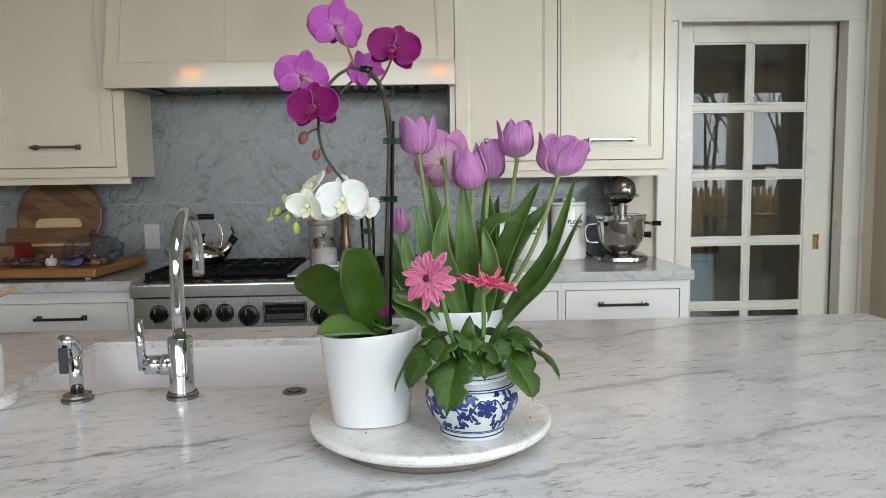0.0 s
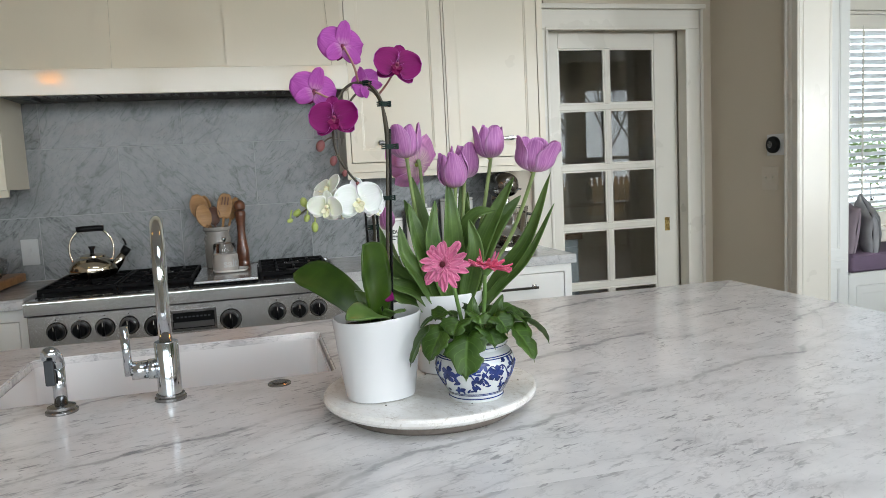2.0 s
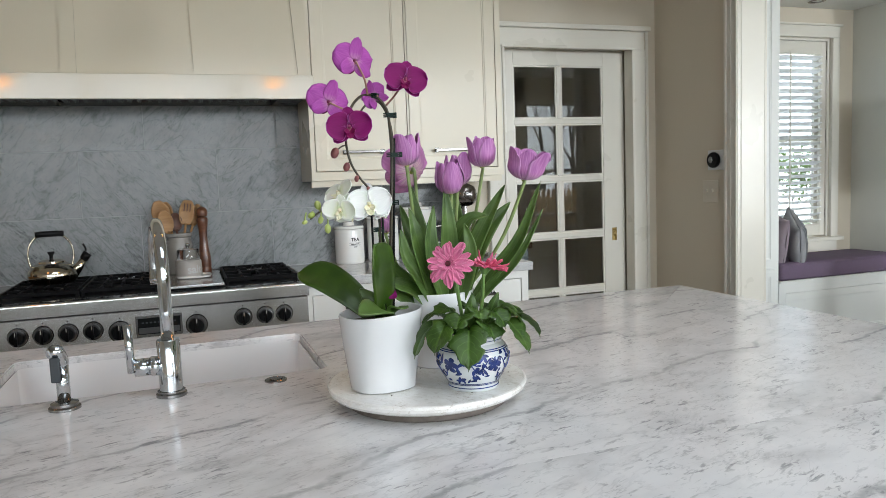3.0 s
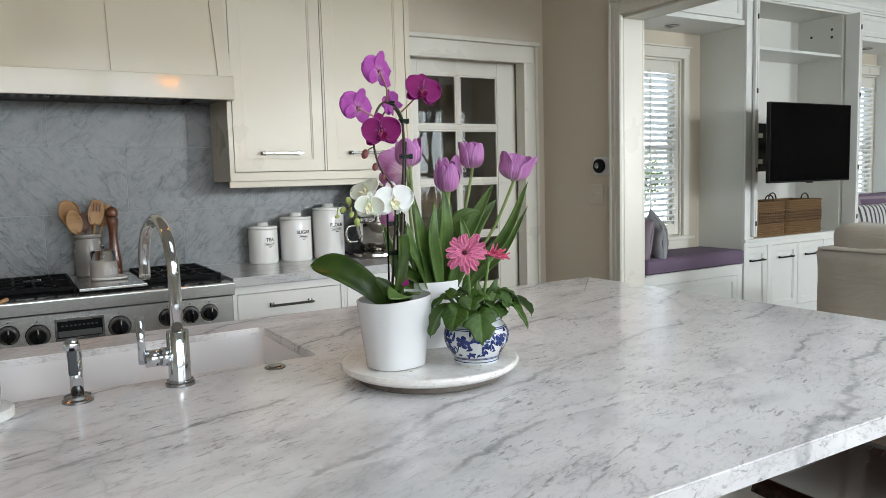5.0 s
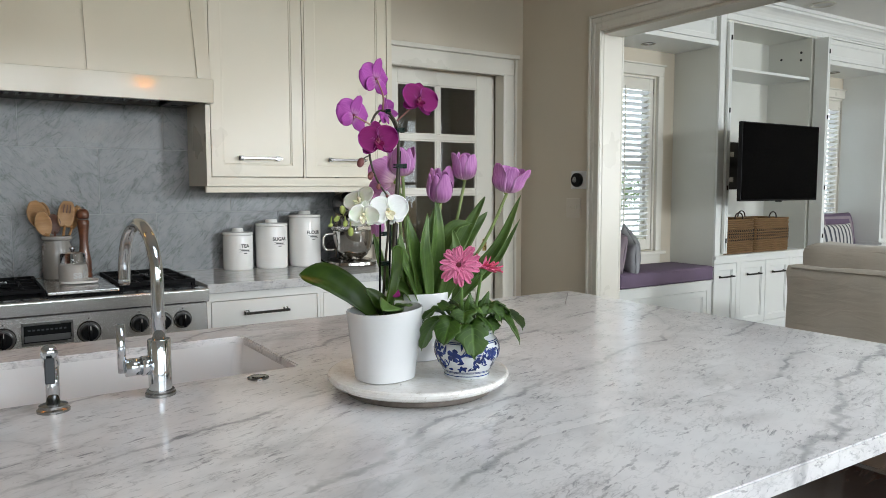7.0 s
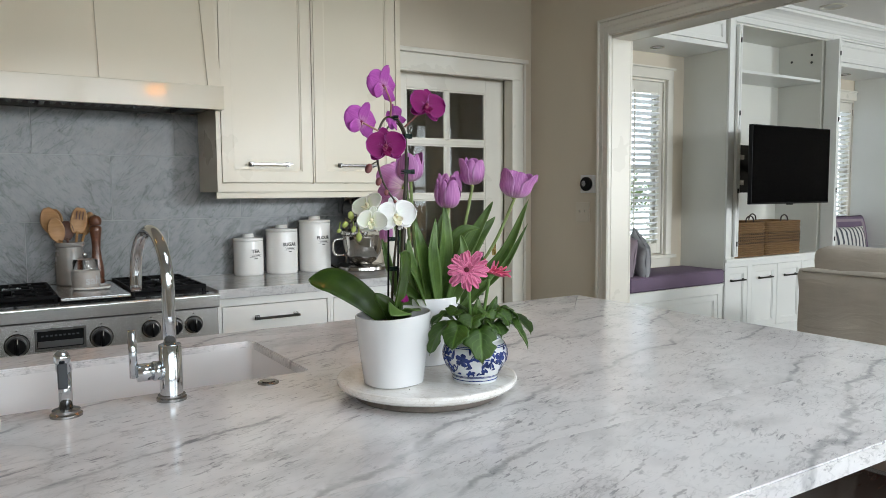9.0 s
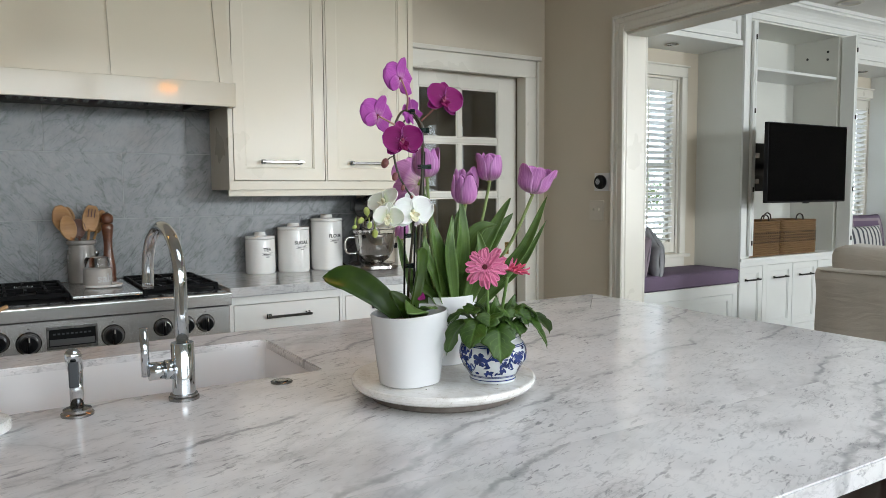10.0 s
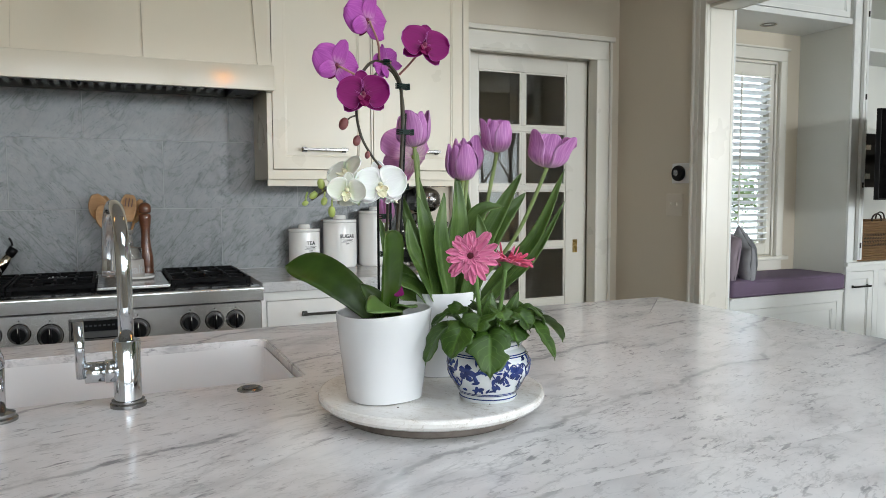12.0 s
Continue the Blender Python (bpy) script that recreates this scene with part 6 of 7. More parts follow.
def tulip(base, head, axis, size, height, openness, mats, seed=0):
    base, head, axis = Vector(base), Vector(head), Vector(axis).normalized()
    foot = head - axis * height * 0.5
    mid = base.lerp(foot, 0.5) + Vector((0.0, 0.0, 0.0)) + (Vector((foot.x - base.x, foot.y - base.y, 0)) * 0.14)
    part("stem", tube(curve_points([base, mid, foot - axis * 0.012, foot + axis * 0.003], 7), 0.0039, 10, 0.85), TULIP_STEM, tp, smooth=True)
    M = facing(foot, axis, (0.3, 1, 0.1) if abs(axis.z) > 0.6 else (0, 0, 1))
    bm = bmesh.new()
    blob(bm, M @ Vector((0, 0, 0.004)), (0.006, 0.006, 0.008), 10, 6, M.to_3x3())
    bl = part("blossom", bm, BUD_GREEN, tp, smooth=True)
    rnd = random.Random(seed)
    for k in range(6):
        inner = k % 2
        a0 = radians(60 * k + rnd.uniform(-7, 7) + seed * 13)
        hh = height * rnd.uniform(0.94, 1.05)
        op = openness * (1.0 + rnd.uniform(-0.12, 0.2) - 0.15 * inner)
        wide = radians(92 if not inner else 80)
        rnds = rnd.uniform(0, 6)
        def fn(u, v):
            prof = math.sin(math.pi * min(0.5, 0.5 * (v / 0.5) ** 0.62)) if v < 0.5 else 1 - (1 - op) * ((v - 0.5) / 0.5) ** 1.6
            rad = size * 0.5 * prof * (0.88 if inner else 1.0) + 0.002
            t = 0.995 if v > 0.99 else v
            half = wide * (1.0 if t < 0.5 else 1 - 0.24 * ((t - 0.5) / 0.5) ** 2)
            ang = a0 + (u - 0.5) * half * (1.0 if rad < size * 0.55 else size * 0.55 / rad)
            rib = 0.0011 * math.cos((u - 0.5) * math.pi * 2) * v + 0.0012 * math.sin(6 * v + rnds + 3 * u)
            rad += rib + 0.0022 * (2 * u - 1) ** 2 * (v ** 2)
            z = hh * (v ** 1.15) - 0.24 * hh * abs(2 * u - 1) ** 2.6 * v ** 3
            return M @ Vector((rad * math.cos(ang), rad * math.sin(ang), z))
        ob = part("petal", sheet(fn, 12, 14, 0.0009), mats[0], bl)
    return bl


PB = 1.09
tulip((0.375, 1.36, PB), (0.317, 1.312, 1.411), (-0.08, -0.02, 1), 0.058, 0.061, 0.82, [TULIP], 1)
tulip((0.39, 1.39, PB), (0.356, 1.44, 1.376), (-0.25, 0.9, 0.3), 0.078, 0.045, 1.45, [TULIP_OPEN], 2)
tulip((0.4, 1.35, PB), (0.399, 1.285, 1.355), (-0.12, -0.22, 0.95), 0.054, 0.068, 0.72, [TULIP], 3)
tulip((0.41, 1.37, PB), (0.437, 1.338, 1.37), (0.06, 0.05, 1), 0.054, 0.066, 0.75, [TULIP], 4)
tulip((0.42, 1.365, PB), (0.479, 1.305, 1.404), (0.0, -0.05, 1), 0.055, 0.061, 0.88, [TULIP], 5)
tulip((0.43, 1.35, PB), (0.534, 1.212, 1.373), (0.16, -0.12, 1), 0.068, 0.060, 1.12, [TULIP], 6)
tulip((0.355, 1.38, PB), (0.284, 1.365, 1.268), (-0.05, 0.0, 1), 0.026, 0.045, 0.45, [TULIP_OPEN], 7)


def tleaf(tip, base, width, face=(0, -0.9, 0.3), bend=(0, 0, 0), seed=0, fold=0.22):
    tip, base = Vector(tip), Vector(base)
    m1 = base.lerp(tip, 0.33) + Vector(bend) * 0.8 + Vector((0, 0, 0.012))
    m2 = base.lerp(tip, 0.68) + Vector(bend)
    strap_leaf(tp, [base, m1, m2, tip], width, face, [TULIP_LEAF], fold, 22, 0.66, wave=0.03, base_w=0.55, seed=seed)


tleaf((0.388, 1.285, 1.335), (0.4, 1.33, PB), 0.042, (0.1, -0.95, 0.2), (0, -0.012, 0), 1)
tleaf((0.512, 1.27, 1.335), (0.43, 1.345, PB), 0.036, (-0.4, -0.85, 0.3), (-0.012, 0, 0), 2)
tleaf((0.475, 1.27, 1.276), (0.4, 1.325, PB + 0.01), 0.042, (-0.45, -0.5, 0.75), (-0.012, 0, 0.045), 3)
tleaf((0.553, 1.19, 1.342), (0.45, 1.335, PB - 0.01), 0.027, (-0.55, -0.8, 0.25), (0.006, 0, -0.03), 4, 0.28)
tleaf((0.566, 1.21, 1.285), (0.44, 1.32, PB - 0.02), 0.019, (-0.55, -0.7, 0.45), (0.0, 0, -0.03), 5, 0.3)
tleaf((0.312, 1.285, 1.298), (0.375, 1.325, PB), 0.042, (0.15, -0.95, 0.2), (-0.004, -0.01, 0), 6)
tleaf((0.334, 1.345, 1.345), (0.385, 1.36, PB), 0.036, (0.3, -0.9, 0.2), (0, 0, 0), 7)
tleaf((0.264, 1.345, 1.255), (0.36, 1.35, PB), 0.034, (0.2, -0.9, 0.4), (-0.012, 0, -0.02), 8)
tleaf((0.258, 1.31, 1.205), (0.36, 1.335, PB - 0.005), 0.036, (0.25, -0.9, 0.4), (-0.012, -0.01, -0.03), 9)
tleaf((0.292, 1.28, 1.258), (0.37, 1.315, PB), 0.034, (0.3, -0.95, 0.25), (-0.018, -0.01, 0), 10)
tleaf((0.432, 1.35, 1.335), (0.415, 1.365, PB), 0.036, (-0.2, -0.95, 0.2), (0.01, 0, 0), 11)
tleaf((0.53, 1.285, 1.30), (0.43, 1.335, PB), 0.044, (-0.4, -0.85, 0.3), (-0.014, 0, 0.01), 12)
tleaf((0.36, 1.275, 1.30), (0.39, 1.315, PB), 0.038, (0.25, -0.95, 0.15), (-0.02, -0.012, 0), 13)
tleaf((0.42, 1.265, 1.262), (0.415, 1.312, PB), 0.036, (-0.2, -0.95, 0.2), (0.012, -0.012, 0), 14)
tleaf((0.33, 1.41, 1.30), (0.39, 1.395, PB), 0.036, (0.2, -0.9, 0.2), (0, 0.01, 0), 15)
tleaf((0.46, 1.40, 1.31), (0.42, 1.395, PB), 0.036, (-0.2, -0.9, 0.2), (0, 0.01, 0), 16)
tleaf((0.27, 1.29, 1.165), (0.365, 1.33, PB - 0.005), 0.032, (0.25, -0.85, 0.5), (-0.02, -0.012, 0.01), 17)

# ---- gerbera ----
GX, GY = 0.391, 1.171
gp = thing("ginger_jar_pot", "blue and white porcelain pot with painted flowers", "plant pot", (GX, GY, TZ + 0.0005))
gprof = [(r_ * 1.05, z_) for r_, z_ in ((0.045, 0.0), (0.046, 0.004), (0.044, 0.008), (0.0455, 0.011), (0.055, 0.027), (0.0635, 0.045), (0.066, 0.06), (0.0635, 0.073), (0.057, 0.083), (0.0525, 0.087), (0.0525, 0.09), (0.055, 0.095), (0.056, 0.099))]
part("vessel", lathe([(0, 0)] + gprof + [(0.053, 0.1005), (0.049, 0.096), (0.049, 0.085), (0, 0.083)], 72), PORCELAIN, gp, smooth=True)


def on_pot(a, z, out=0.0009):
    for (r0, z0), (r1, z1) in zip(gprof, gprof[1:]):
        if z0 <= z <= z1 and z1 > z0:
            r = r0 + (r1 - r0) * (z - z0) / (z1 - z0) + out
            return Vector((r * math.cos(a), r * math.sin(a), z))
    return Vector(((0.05 + out) * math.cos(a), (0.05 + out) * math.sin(a), z))


def painted(name, shape):
    """A flat painted patch laid on the round wall; shape gives (angle, height) outline points."""
    bm = bmesh.new()
    ca = sum(p[0] for p in shape) / len(shape)
    cz_ = sum(p[1] for p in shape) / len(shape)
    c = bm.verts.new(on_pot(ca, cz_))
    mid = [bm.verts.new(on_pot(ca + (a - ca) * 0.5, cz_ + (z - cz_) * 0.5)) for a, z in shape]
    vs = [bm.verts.new(on_pot(a, z)) for a, z in shape]
    for i in range(len(vs)):
        j = (i + 1) % len(vs)
        bm.faces.new((c, mid[i], mid[j]))
        bm.faces.new((mid[i], vs[i], vs[j], mid[j]))
    bmesh.ops.recalc_face_normals(bm, faces=bm.faces[:])
    return part(name, bm, COBALT, gp, smooth=True)


for z in (0.006, 0.0125, 0.015, 0.0765, 0.0795, 0.0935):
    bm = bmesh.new()
    n = 64
    rr = [[bm.verts.new(on_pot(2 * math.pi * k / n, z + h)) for k in range(n)] for h in (-0.0008, 0.0008)]
    for k in range(n):
        j = (k + 1) % n
        bm.faces.new((rr[0][k], rr[0][j], rr[1][j], rr[1][k]))
    part("blue_line", bm, COBALT, gp)
rnd = random.Random(5)
for f in range(5):
    a0 = radians(-90 + 72 * f + 14)
    z0 = 0.047 + 0.006 * (-1) ** f
    for ring_r, nn in ((0.0092, 5), (0.0, 1)):
        for k in range(nn):
            pa = 2 * math.pi * k / 5
            ax, az = a0 + ring_r * math.cos(pa) / 0.064, z0 + ring_r * math.sin(pa)
            painted("painted_petal", [(ax + 0.0057 * (1 + 0.18 * math.cos(5 * t)) * math.cos(t) / 0.064, az + 0.0055 * (1 + 0.18 * math.sin(4 * t)) * math.sin(t)) for t in [2 * math.pi * i / 14 for i in range(14)]])
    for k in range(46):
        la = a0 + rnd.uniform(0.17, 0.75) * rnd.choice((-1, 1))
        lz = rnd.uniform(0.020, 0.074)
        th_ = rnd.uniform(0, 6.28)
        L, W = rnd.uniform(0.004, 0.009), rnd.uniform(0.0017, 0.0036)
        pts = []
        for i in range(12):
            t = 2 * math.pi * i / 12
            px, pz = L * math.cos(t), W * math.sin(t) * (1 - 0.5 * math.cos(t))
            pts.append((la + (px * math.cos(th_) - pz * math.sin(th_)) / 0.064, lz + px * math.sin(th_) + pz * math.cos(th_)))
        painted("painted_leaf", pts)
    bm = bmesh.new()
    path = [on_pot(a0 + s * 1.25 / 20, z0 + 0.013 * math.sin(s * 0.55 + f), 0.0006) for s in range(21)]
    part("painted_vine", tube(path, 0.0012, 5, 1.0, bm), COBALT, gp)
part("soil", lathe([(0.049, 0.087), (0, 0.09)], 32), SOIL, gp, "dark potting soil")

gb = thing("gerbera", "pink gerbera daisies with broad lobed green leaves", "gerbera", (0, 0, 0), group="potted plants")


def gleaf(ang, length, width, rise, droop, roll=0.0, seed=0, start=0.02, zb=0.0):
    """A broad lobed leaf on a short stalk, rising from the pot and hanging over its rim."""
    a = radians(ang)
    r, s = Vector((math.cos(a), math.sin(a), 0)), Vector((-math.sin(a), math.cos(a), 0))
    o = Vector((GX, GY, TZ + 0.085 + zb)) + r * start
    rl = radians(roll)
    def spine(v):
        return o + r * length * (v - 0.22 * v ** 3) + Vector((0, 0, rise * 1.12 * math.sin(math.pi * 0.5 * min(1.0, v * 1.7)) - droop * max(0.0, v - 0.3) ** 1.6 * 2.0))
    def fn(u, v):
        if v < 0.25:
            w = width * 0.07
        else:
            q_ = (v - 0.25) / 0.75
            ph = seed + (2.1 if u < 0.5 else 0.0)
            saw = abs(math.sin(q_ * 6.4 + ph))
            lob = 0.60 + 0.50 * saw ** 0.7 + 0.08 * math.sin(q_ * 37 + ph * 2)
            w = width * 0.86 * max(0.03, (math.sin(math.pi * q_ ** 1.35)) ** 0.5) * lob
        x = (u - 0.5) * w
        e = 2 * abs(u - 0.5)
        up = 0.26 * width * e - 0.15 * width * e ** 2.4 + 0.04 * width * math.sin(10 * v + 6 * u + seed) * e + 0.012 * width * math.cos(v * 46) * (1 - e)
        side = s * math.cos(rl) + Vector((0, 0, math.sin(rl)))
        return spine(v) + side * x + Vector((0, 0, up))
    part("leaf", sheet(fn, 14, 28, 0.0009), GERB_LEAF, gb)


for i, g in enumerate(((-14, 0.142, 0.066, 0.045, 0.045), (-44, 0.118, 0.076, 0.040, 0.055), (-80, 0.074, 0.062, 0.040, 0.030), (-116, 0.094, 0.080, 0.034, 0.066), (-150, 0.112, 0.066, 0.045, 0.050), (-178, 0.122, 0.062, 0.042, 0.060), (-205, 0.095, 0.058, 0.050, 0.025),
                        (10, 0.115, 0.062, 0.058, 0.030), (36, 0.095, 0.056, 0.055, 0.020), (72, 0.085, 0.05, 0.055, 0.020), (-30, 0.095, 0.068, 0.060, 0.030), (-62, 0.078, 0.062, 0.058, 0.030), (-130, 0.08, 0.06, 0.056, 0.025), (-95, 0.06, 0.055, 0.062, 0.02), (120, 0.08, 0.05, 0.05, 0.015), (-165, 0.07, 0.05, 0.065, 0.015))):
    gleaf(*g, roll=((i * 37) % 24) - 12, seed=i * 1.7)
# upright young leaves
strap_leaf(gb, [(0.383, 1.165, 1.05), (0.385, 1.158, 1.1), (0.388, 1.155, 1.14)], 0.026, (0, -0.95, 0.3), [GERB_LEAF], 0.2, 24, 0.5, wave=0.10, base_w=0.3, thick=0.0009)
strap_leaf(gb, [(0.412, 1.172, 1.05), (0.43, 1.168, 1.1), (0.445, 1.165, 1.135)], 0.02, (-0.3, -0.95, 0.2), [GERB_LEAF], 0.25, 24, 0.5, wave=0.10, base_w=0.3, thick=0.0009)


def gerbera_head(at, n, radius, mats, foot, count=(17, 13, 10), cup=1.0):
    M = facing(at, n)
    bm = bmesh.new()
    blob(bm, M @ Vector((0, 0, -0.002)), (radius * 0.19, radius * 0.19, 0.011), 14, 8, M.to_3x3())
    hd = part("flower_head", bm, GERB_EYE, gb, "pink daisy flower head", smooth=True)
    rnd = random.Random(int(at[0] * 1000))
    for lay, c in enumerate(count):
        for k in range(c):
            a = 360 * k / c + lay * 9 + rnd.uniform(-7, 7)
            L = radius * (1.0, 0.78, 0.34)[lay] * rnd.uniform(0.82, 1.1)
            petal(hd, M @ Matrix.Translation((0, 0, 0.001 + 0.0022 * lay)), a, L, radius * (0.33, 0.27, 0.15)[lay], cup * radius * (0.20, 0.32, 0.4)[lay] * rnd.uniform(0.3, 1.5), mats, 0.75, 0.0011, 0.004, "petal", rnd.uniform(0, 6), 0.26, radius * rnd.uniform(0.0, 0.45 / cup))
    b = M @ Vector((0, 0, -0.006))
    part("calyx", lathe([(0.004, -0.012), (0.009, -0.004), (0.012, 0.0), (0, 0.001)], 16), GERB_STEM, hd, smooth=True).matrix_basis = M @ pose(0, 0, -0.001)
    mid = Vector(foot).lerp(b, 0.55) + Vector((0.004, 0.004, 0))
    part("stem", tube(curve_points([foot, mid, M @ Vector((0, 0, -0.02)), b], 6), 0.0036, 10, 0.9), GERB_STEM, gb, smooth=True)


gerbera_head((0.328, 1.108, 1.203), (-0.62, -0.74, 0.22), 0.039, [GERB], (0.380, 1.168, 1.04))
gerbera_head((0.412, 1.146, 1.186), (0.24, 0.10, 0.96), 0.043, [GERB, GERB_BACK], (0.398, 1.168, 1.04), (22, 14, 8), 1.25)

# ---- living room built-ins ----
BY = 3.85
LW = BUILTIN
left_end = thing("bookcase_end", "white painted end panel of the built-in wall", "cabinet")
part("panel", boxes([(3.0, 3.7, BY, 4.299, 0.0, 2.8)], 0.002), LW, left_end)
shaker(left_end, "door", 3.3, 3.66, 0.1, 0.66, BY - 0.021, LW, 0.05)
shaker(left_end, "door", 3.3, 3.66, 0.68, 2.7, BY - 0.021, LW, 0.05)


SLATP = paint("bright_white_shutter_paint", (0.84, 0.85, 0.85), 0.35, 0.01, 0.02)


def alcove(x0, x1, wx, drawer):
    seat = thing("window_seat", "white painted window seat with a panelled front", "window seat", group="window seats")
    frame_box(seat, "body", x0, x1, BY, 4.299, 0.0, 0.553, [(x0 + 0.06, x1 - 0.06, 0.14, 0.48)], LW)
    part("ledge", box(x0, x1, BY - 0.015, 4.299, 0.5535, 0.568, 0.004), LW, seat)
    d = shaker(seat, "drawer", x0 + 0.063, x1 - 0.063, 0.143, 0.477, BY + 0.001, LW, 0.05, 0.012)
    cush = thing("seat_cushion", "plum linen window seat cushion with piped edges", "cushion", group="seat cushions")
    part("pad", box(x0 + 0.004, x1 - 0.004, BY - 0.022, 4.28, 0.569, 0.69, 0.022, 3), PLUM, cush, smooth=True)
    for z in (0.585, 0.674):
        part("piping", tube([(x0 + 0.01, BY - 0.020, z), (x1 - 0.01, BY - 0.020, z)], 0.0045, 8), PLUM, cush)
    hd = thing("overhead_cabinet", "white cabinet bridging over the window seat", "cabinet", group="overhead cabinets")
    part("body", boxes([(x0, x1, BY + 0.022, 4.299, 2.528, 2.8), (x0, x1, BY, BY + 0.0215, 2.528, 2.568), (x0, x1, BY, BY + 0.0215, 2.77, 2.8)], 0.001), LW, hd)
    shaker(hd, "door", x0 + 0.01, x1 - 0.03, 2.573, 2.765, BY + 0.001, LW, 0.04, 0.012)
    dl = thing("recessed_light", "small recessed ceiling light over the window seat", "light", group="recessed lights")
    part("trim_ring", lathe([(0.05, 2.5275), (0.06, 2.522), (0.045, 2.521), (0.035, 2.527)], 32, at=((x0 + x1) / 2, 4.1, 0)), NICKEL, dl)
    # window with a louvred shutter
    a, b = wx
    win = setting(thing("window_1", "white window with a louvred shutter, slats half open", "window"), "white window with a louvred shutter, slats half open", "window")
    zb, zt = 0.8, 2.31
    part("window_frame", boxes([(a - 0.07, a, 4.27, 4.2995, zb - 0.02, zt), (b, b + 0.07, 4.27, 4.2995, zb - 0.02, zt), (a - 0.07, b + 0.07, 4.27, 4.2995, zt, zt + 0.085), (a - 0.085, b + 0.085, 4.255, 4.2995, zt + 0.085, zt + 0.1), (a, a + 0.02, 4.3, 4.42, zb, zt), (b - 0.02, b, 4.3, 4.42, zb, zt), (a + 0.02, b - 0.02, 4.3, 4.42, zt - 0.02, zt)], 0.003), WHITE, win)
    part("window_sill", box(a - 0.1, b + 0.1, 4.235, 4.31, zb - 0.03, zb - 0.002, 0.005), WHITE, win)
    part("apron", box(a - 0.07, b + 0.07, 4.28, 4.2995, zb - 0.11, zb - 0.0305), WHITE, win)
    sh = part("shutter", boxes([(a + 0.022, a + 0.072, 4.315, 4.34, zb + 0.01, zt - 0.022), (b - 0.072, b - 0.022, 4.315, 4.34, zb + 0.01, zt - 0.022), (a + 0.0725, b - 0.0725, 4.315, 4.34, zt - 0.12, zt - 0.022), (a + 0.0725, b - 0.0725, 4.315, 4.34, zb + 0.01, zb + 0.1)], 0.002), WHITE, win)
    n = 26
    for k in range(n):
        z = zb + 0.125 + (zt - zb - 0.27) * k / (n - 1)
        bm = bmesh.new()
        add_box(bm, a + 0.073, b - 0.073, -0.031, 0.031, -0.0035, 0.0035, pose(0, 4.3275, z, -20))
        part("slat", bm, SLATP, sh)
    part("tilt_rod", box((a + b) / 2 - 0.006, (a + b) / 2 + 0.006, 4.285, 4.293, zb + 0.1, zt - 0.1, 0.002), WHITE, sh)
    for z in (0.95, 1.55, 2.15):
        part("hinge", box(b - 0.02, b - 0.008, 4.308, 4.3145, z, z + 0.07), NICKEL, sh)
    gz = part("pane", box(a + 0.02, b - 0.02, 4.40, 4.404, zb, zt - 0.02), CLEAR, win)
    gz.visible_shadow = False
    part("sash", boxes([(a + 0.02, b - 0.02, 4.385, 4.415, 1.54, 1.58), (a + 0.02, a + 0.06, 4.385, 4.415, zb, 1.54), (b - 0.06, b - 0.02, 4.385, 4.415, zb, 1.54), (a + 0.02, a + 0.06, 4.385, 4.415, 1.58, zt - 0.02), (b - 0.06, b - 0.02, 4.385, 4.415, 1.58, zt - 0.02)]), WHITE, win)


alcove(3.702, 4.842, WX[0], True)
alcove(6.5, 7.62, WX[1], True)
right_end = thing("bookcase_cabinet", "white built-in cabinet at the end of the media wall", "cabinet")
part("body", boxes([(7.622, 8.28, BY, 4.299, 0.0, 0.742), (7.622, 8.28, BY, 4.299, 0.771, 2.8)], 0.002), LW, right_end)
part("counter", box(7.622, 8.28, BY - 0.03, 4.299, 0.7425, 0.7705, 0.004), LW, right_end)
shaker(right_end, "door", 7.66, 8.24, 0.12, 0.70, BY - 0.021, LW, 0.05)
du = shaker(right_end, "door", 7.66, 8.24, 0.81, 2.7, BY - 0.021, LW, 0.05)
bar_handle(du, 7.78, 1.0, BY - 0.021, 0.16, BRONZE, 0.013, label="dark bronze bar handle")

med = thing("media_cabinet", "white built-in media cabinet with an open niche", "cabinet")
NX0, NX1 = 4.99, 6.22
for n_, r in (("post", (4.844, NX0, BY, 4.298, 0.0, 2.8)), ("post", (NX1, 6.498, BY, 4.298, 0.0, 2.8)), ("niche_top", (NX0, NX1, BY, 4.298, 2.74, 2.8)), ("niche_back", (NX0, NX1, 4.285, 4.298, 0.77, 2.74))):
    part(n_, box(*r), NICHE, med)
part("face_frame", boxes([(4.844, 4.92, BY - 0.02, BY - 0.0005, 0.7705, 2.8), (6.36, 6.498, BY - 0.02, BY - 0.0005, 0, 2.8), (4.92, 6.36, BY - 0.02, BY - 0.0005, 2.755, 2.8)], 0.002), LW, med)
part("shelf", box(NX0, NX1, BY + 0.01, 4.284, 2.352, 2.377, 0.003), LW, med)
part("counter", box(4.846, 6.36, BY - 0.03, 4.284, 0.742, 0.77, 0.004), LW, med)
DOORS = ((4.856, 5.158), (5.215, 5.588), (5.592, 5.968), (6.0, 6.3))
frame_box(med, "base", 4.846, 6.359, BY - 0.018, 4.28, 0.1, 0.741, [(a, b, 0.14, 0.70) for a, b in DOORS], LW)
part("toe_kick", box(4.846, 6.359, BY + 0.01, 4.25, 0.0, 0.1), LW, med)
for a, b in DOORS:
    d = shaker(med, "door", a + 0.003, b - 0.003, 0.143, 0.697, BY - 0.017, LW, 0.055, 0.013)
    bar_handle(d, (a + b) / 2, 0.585, BY - 0.017, 0.19, BRONZE, 0.013, label="dark bronze bar handle")
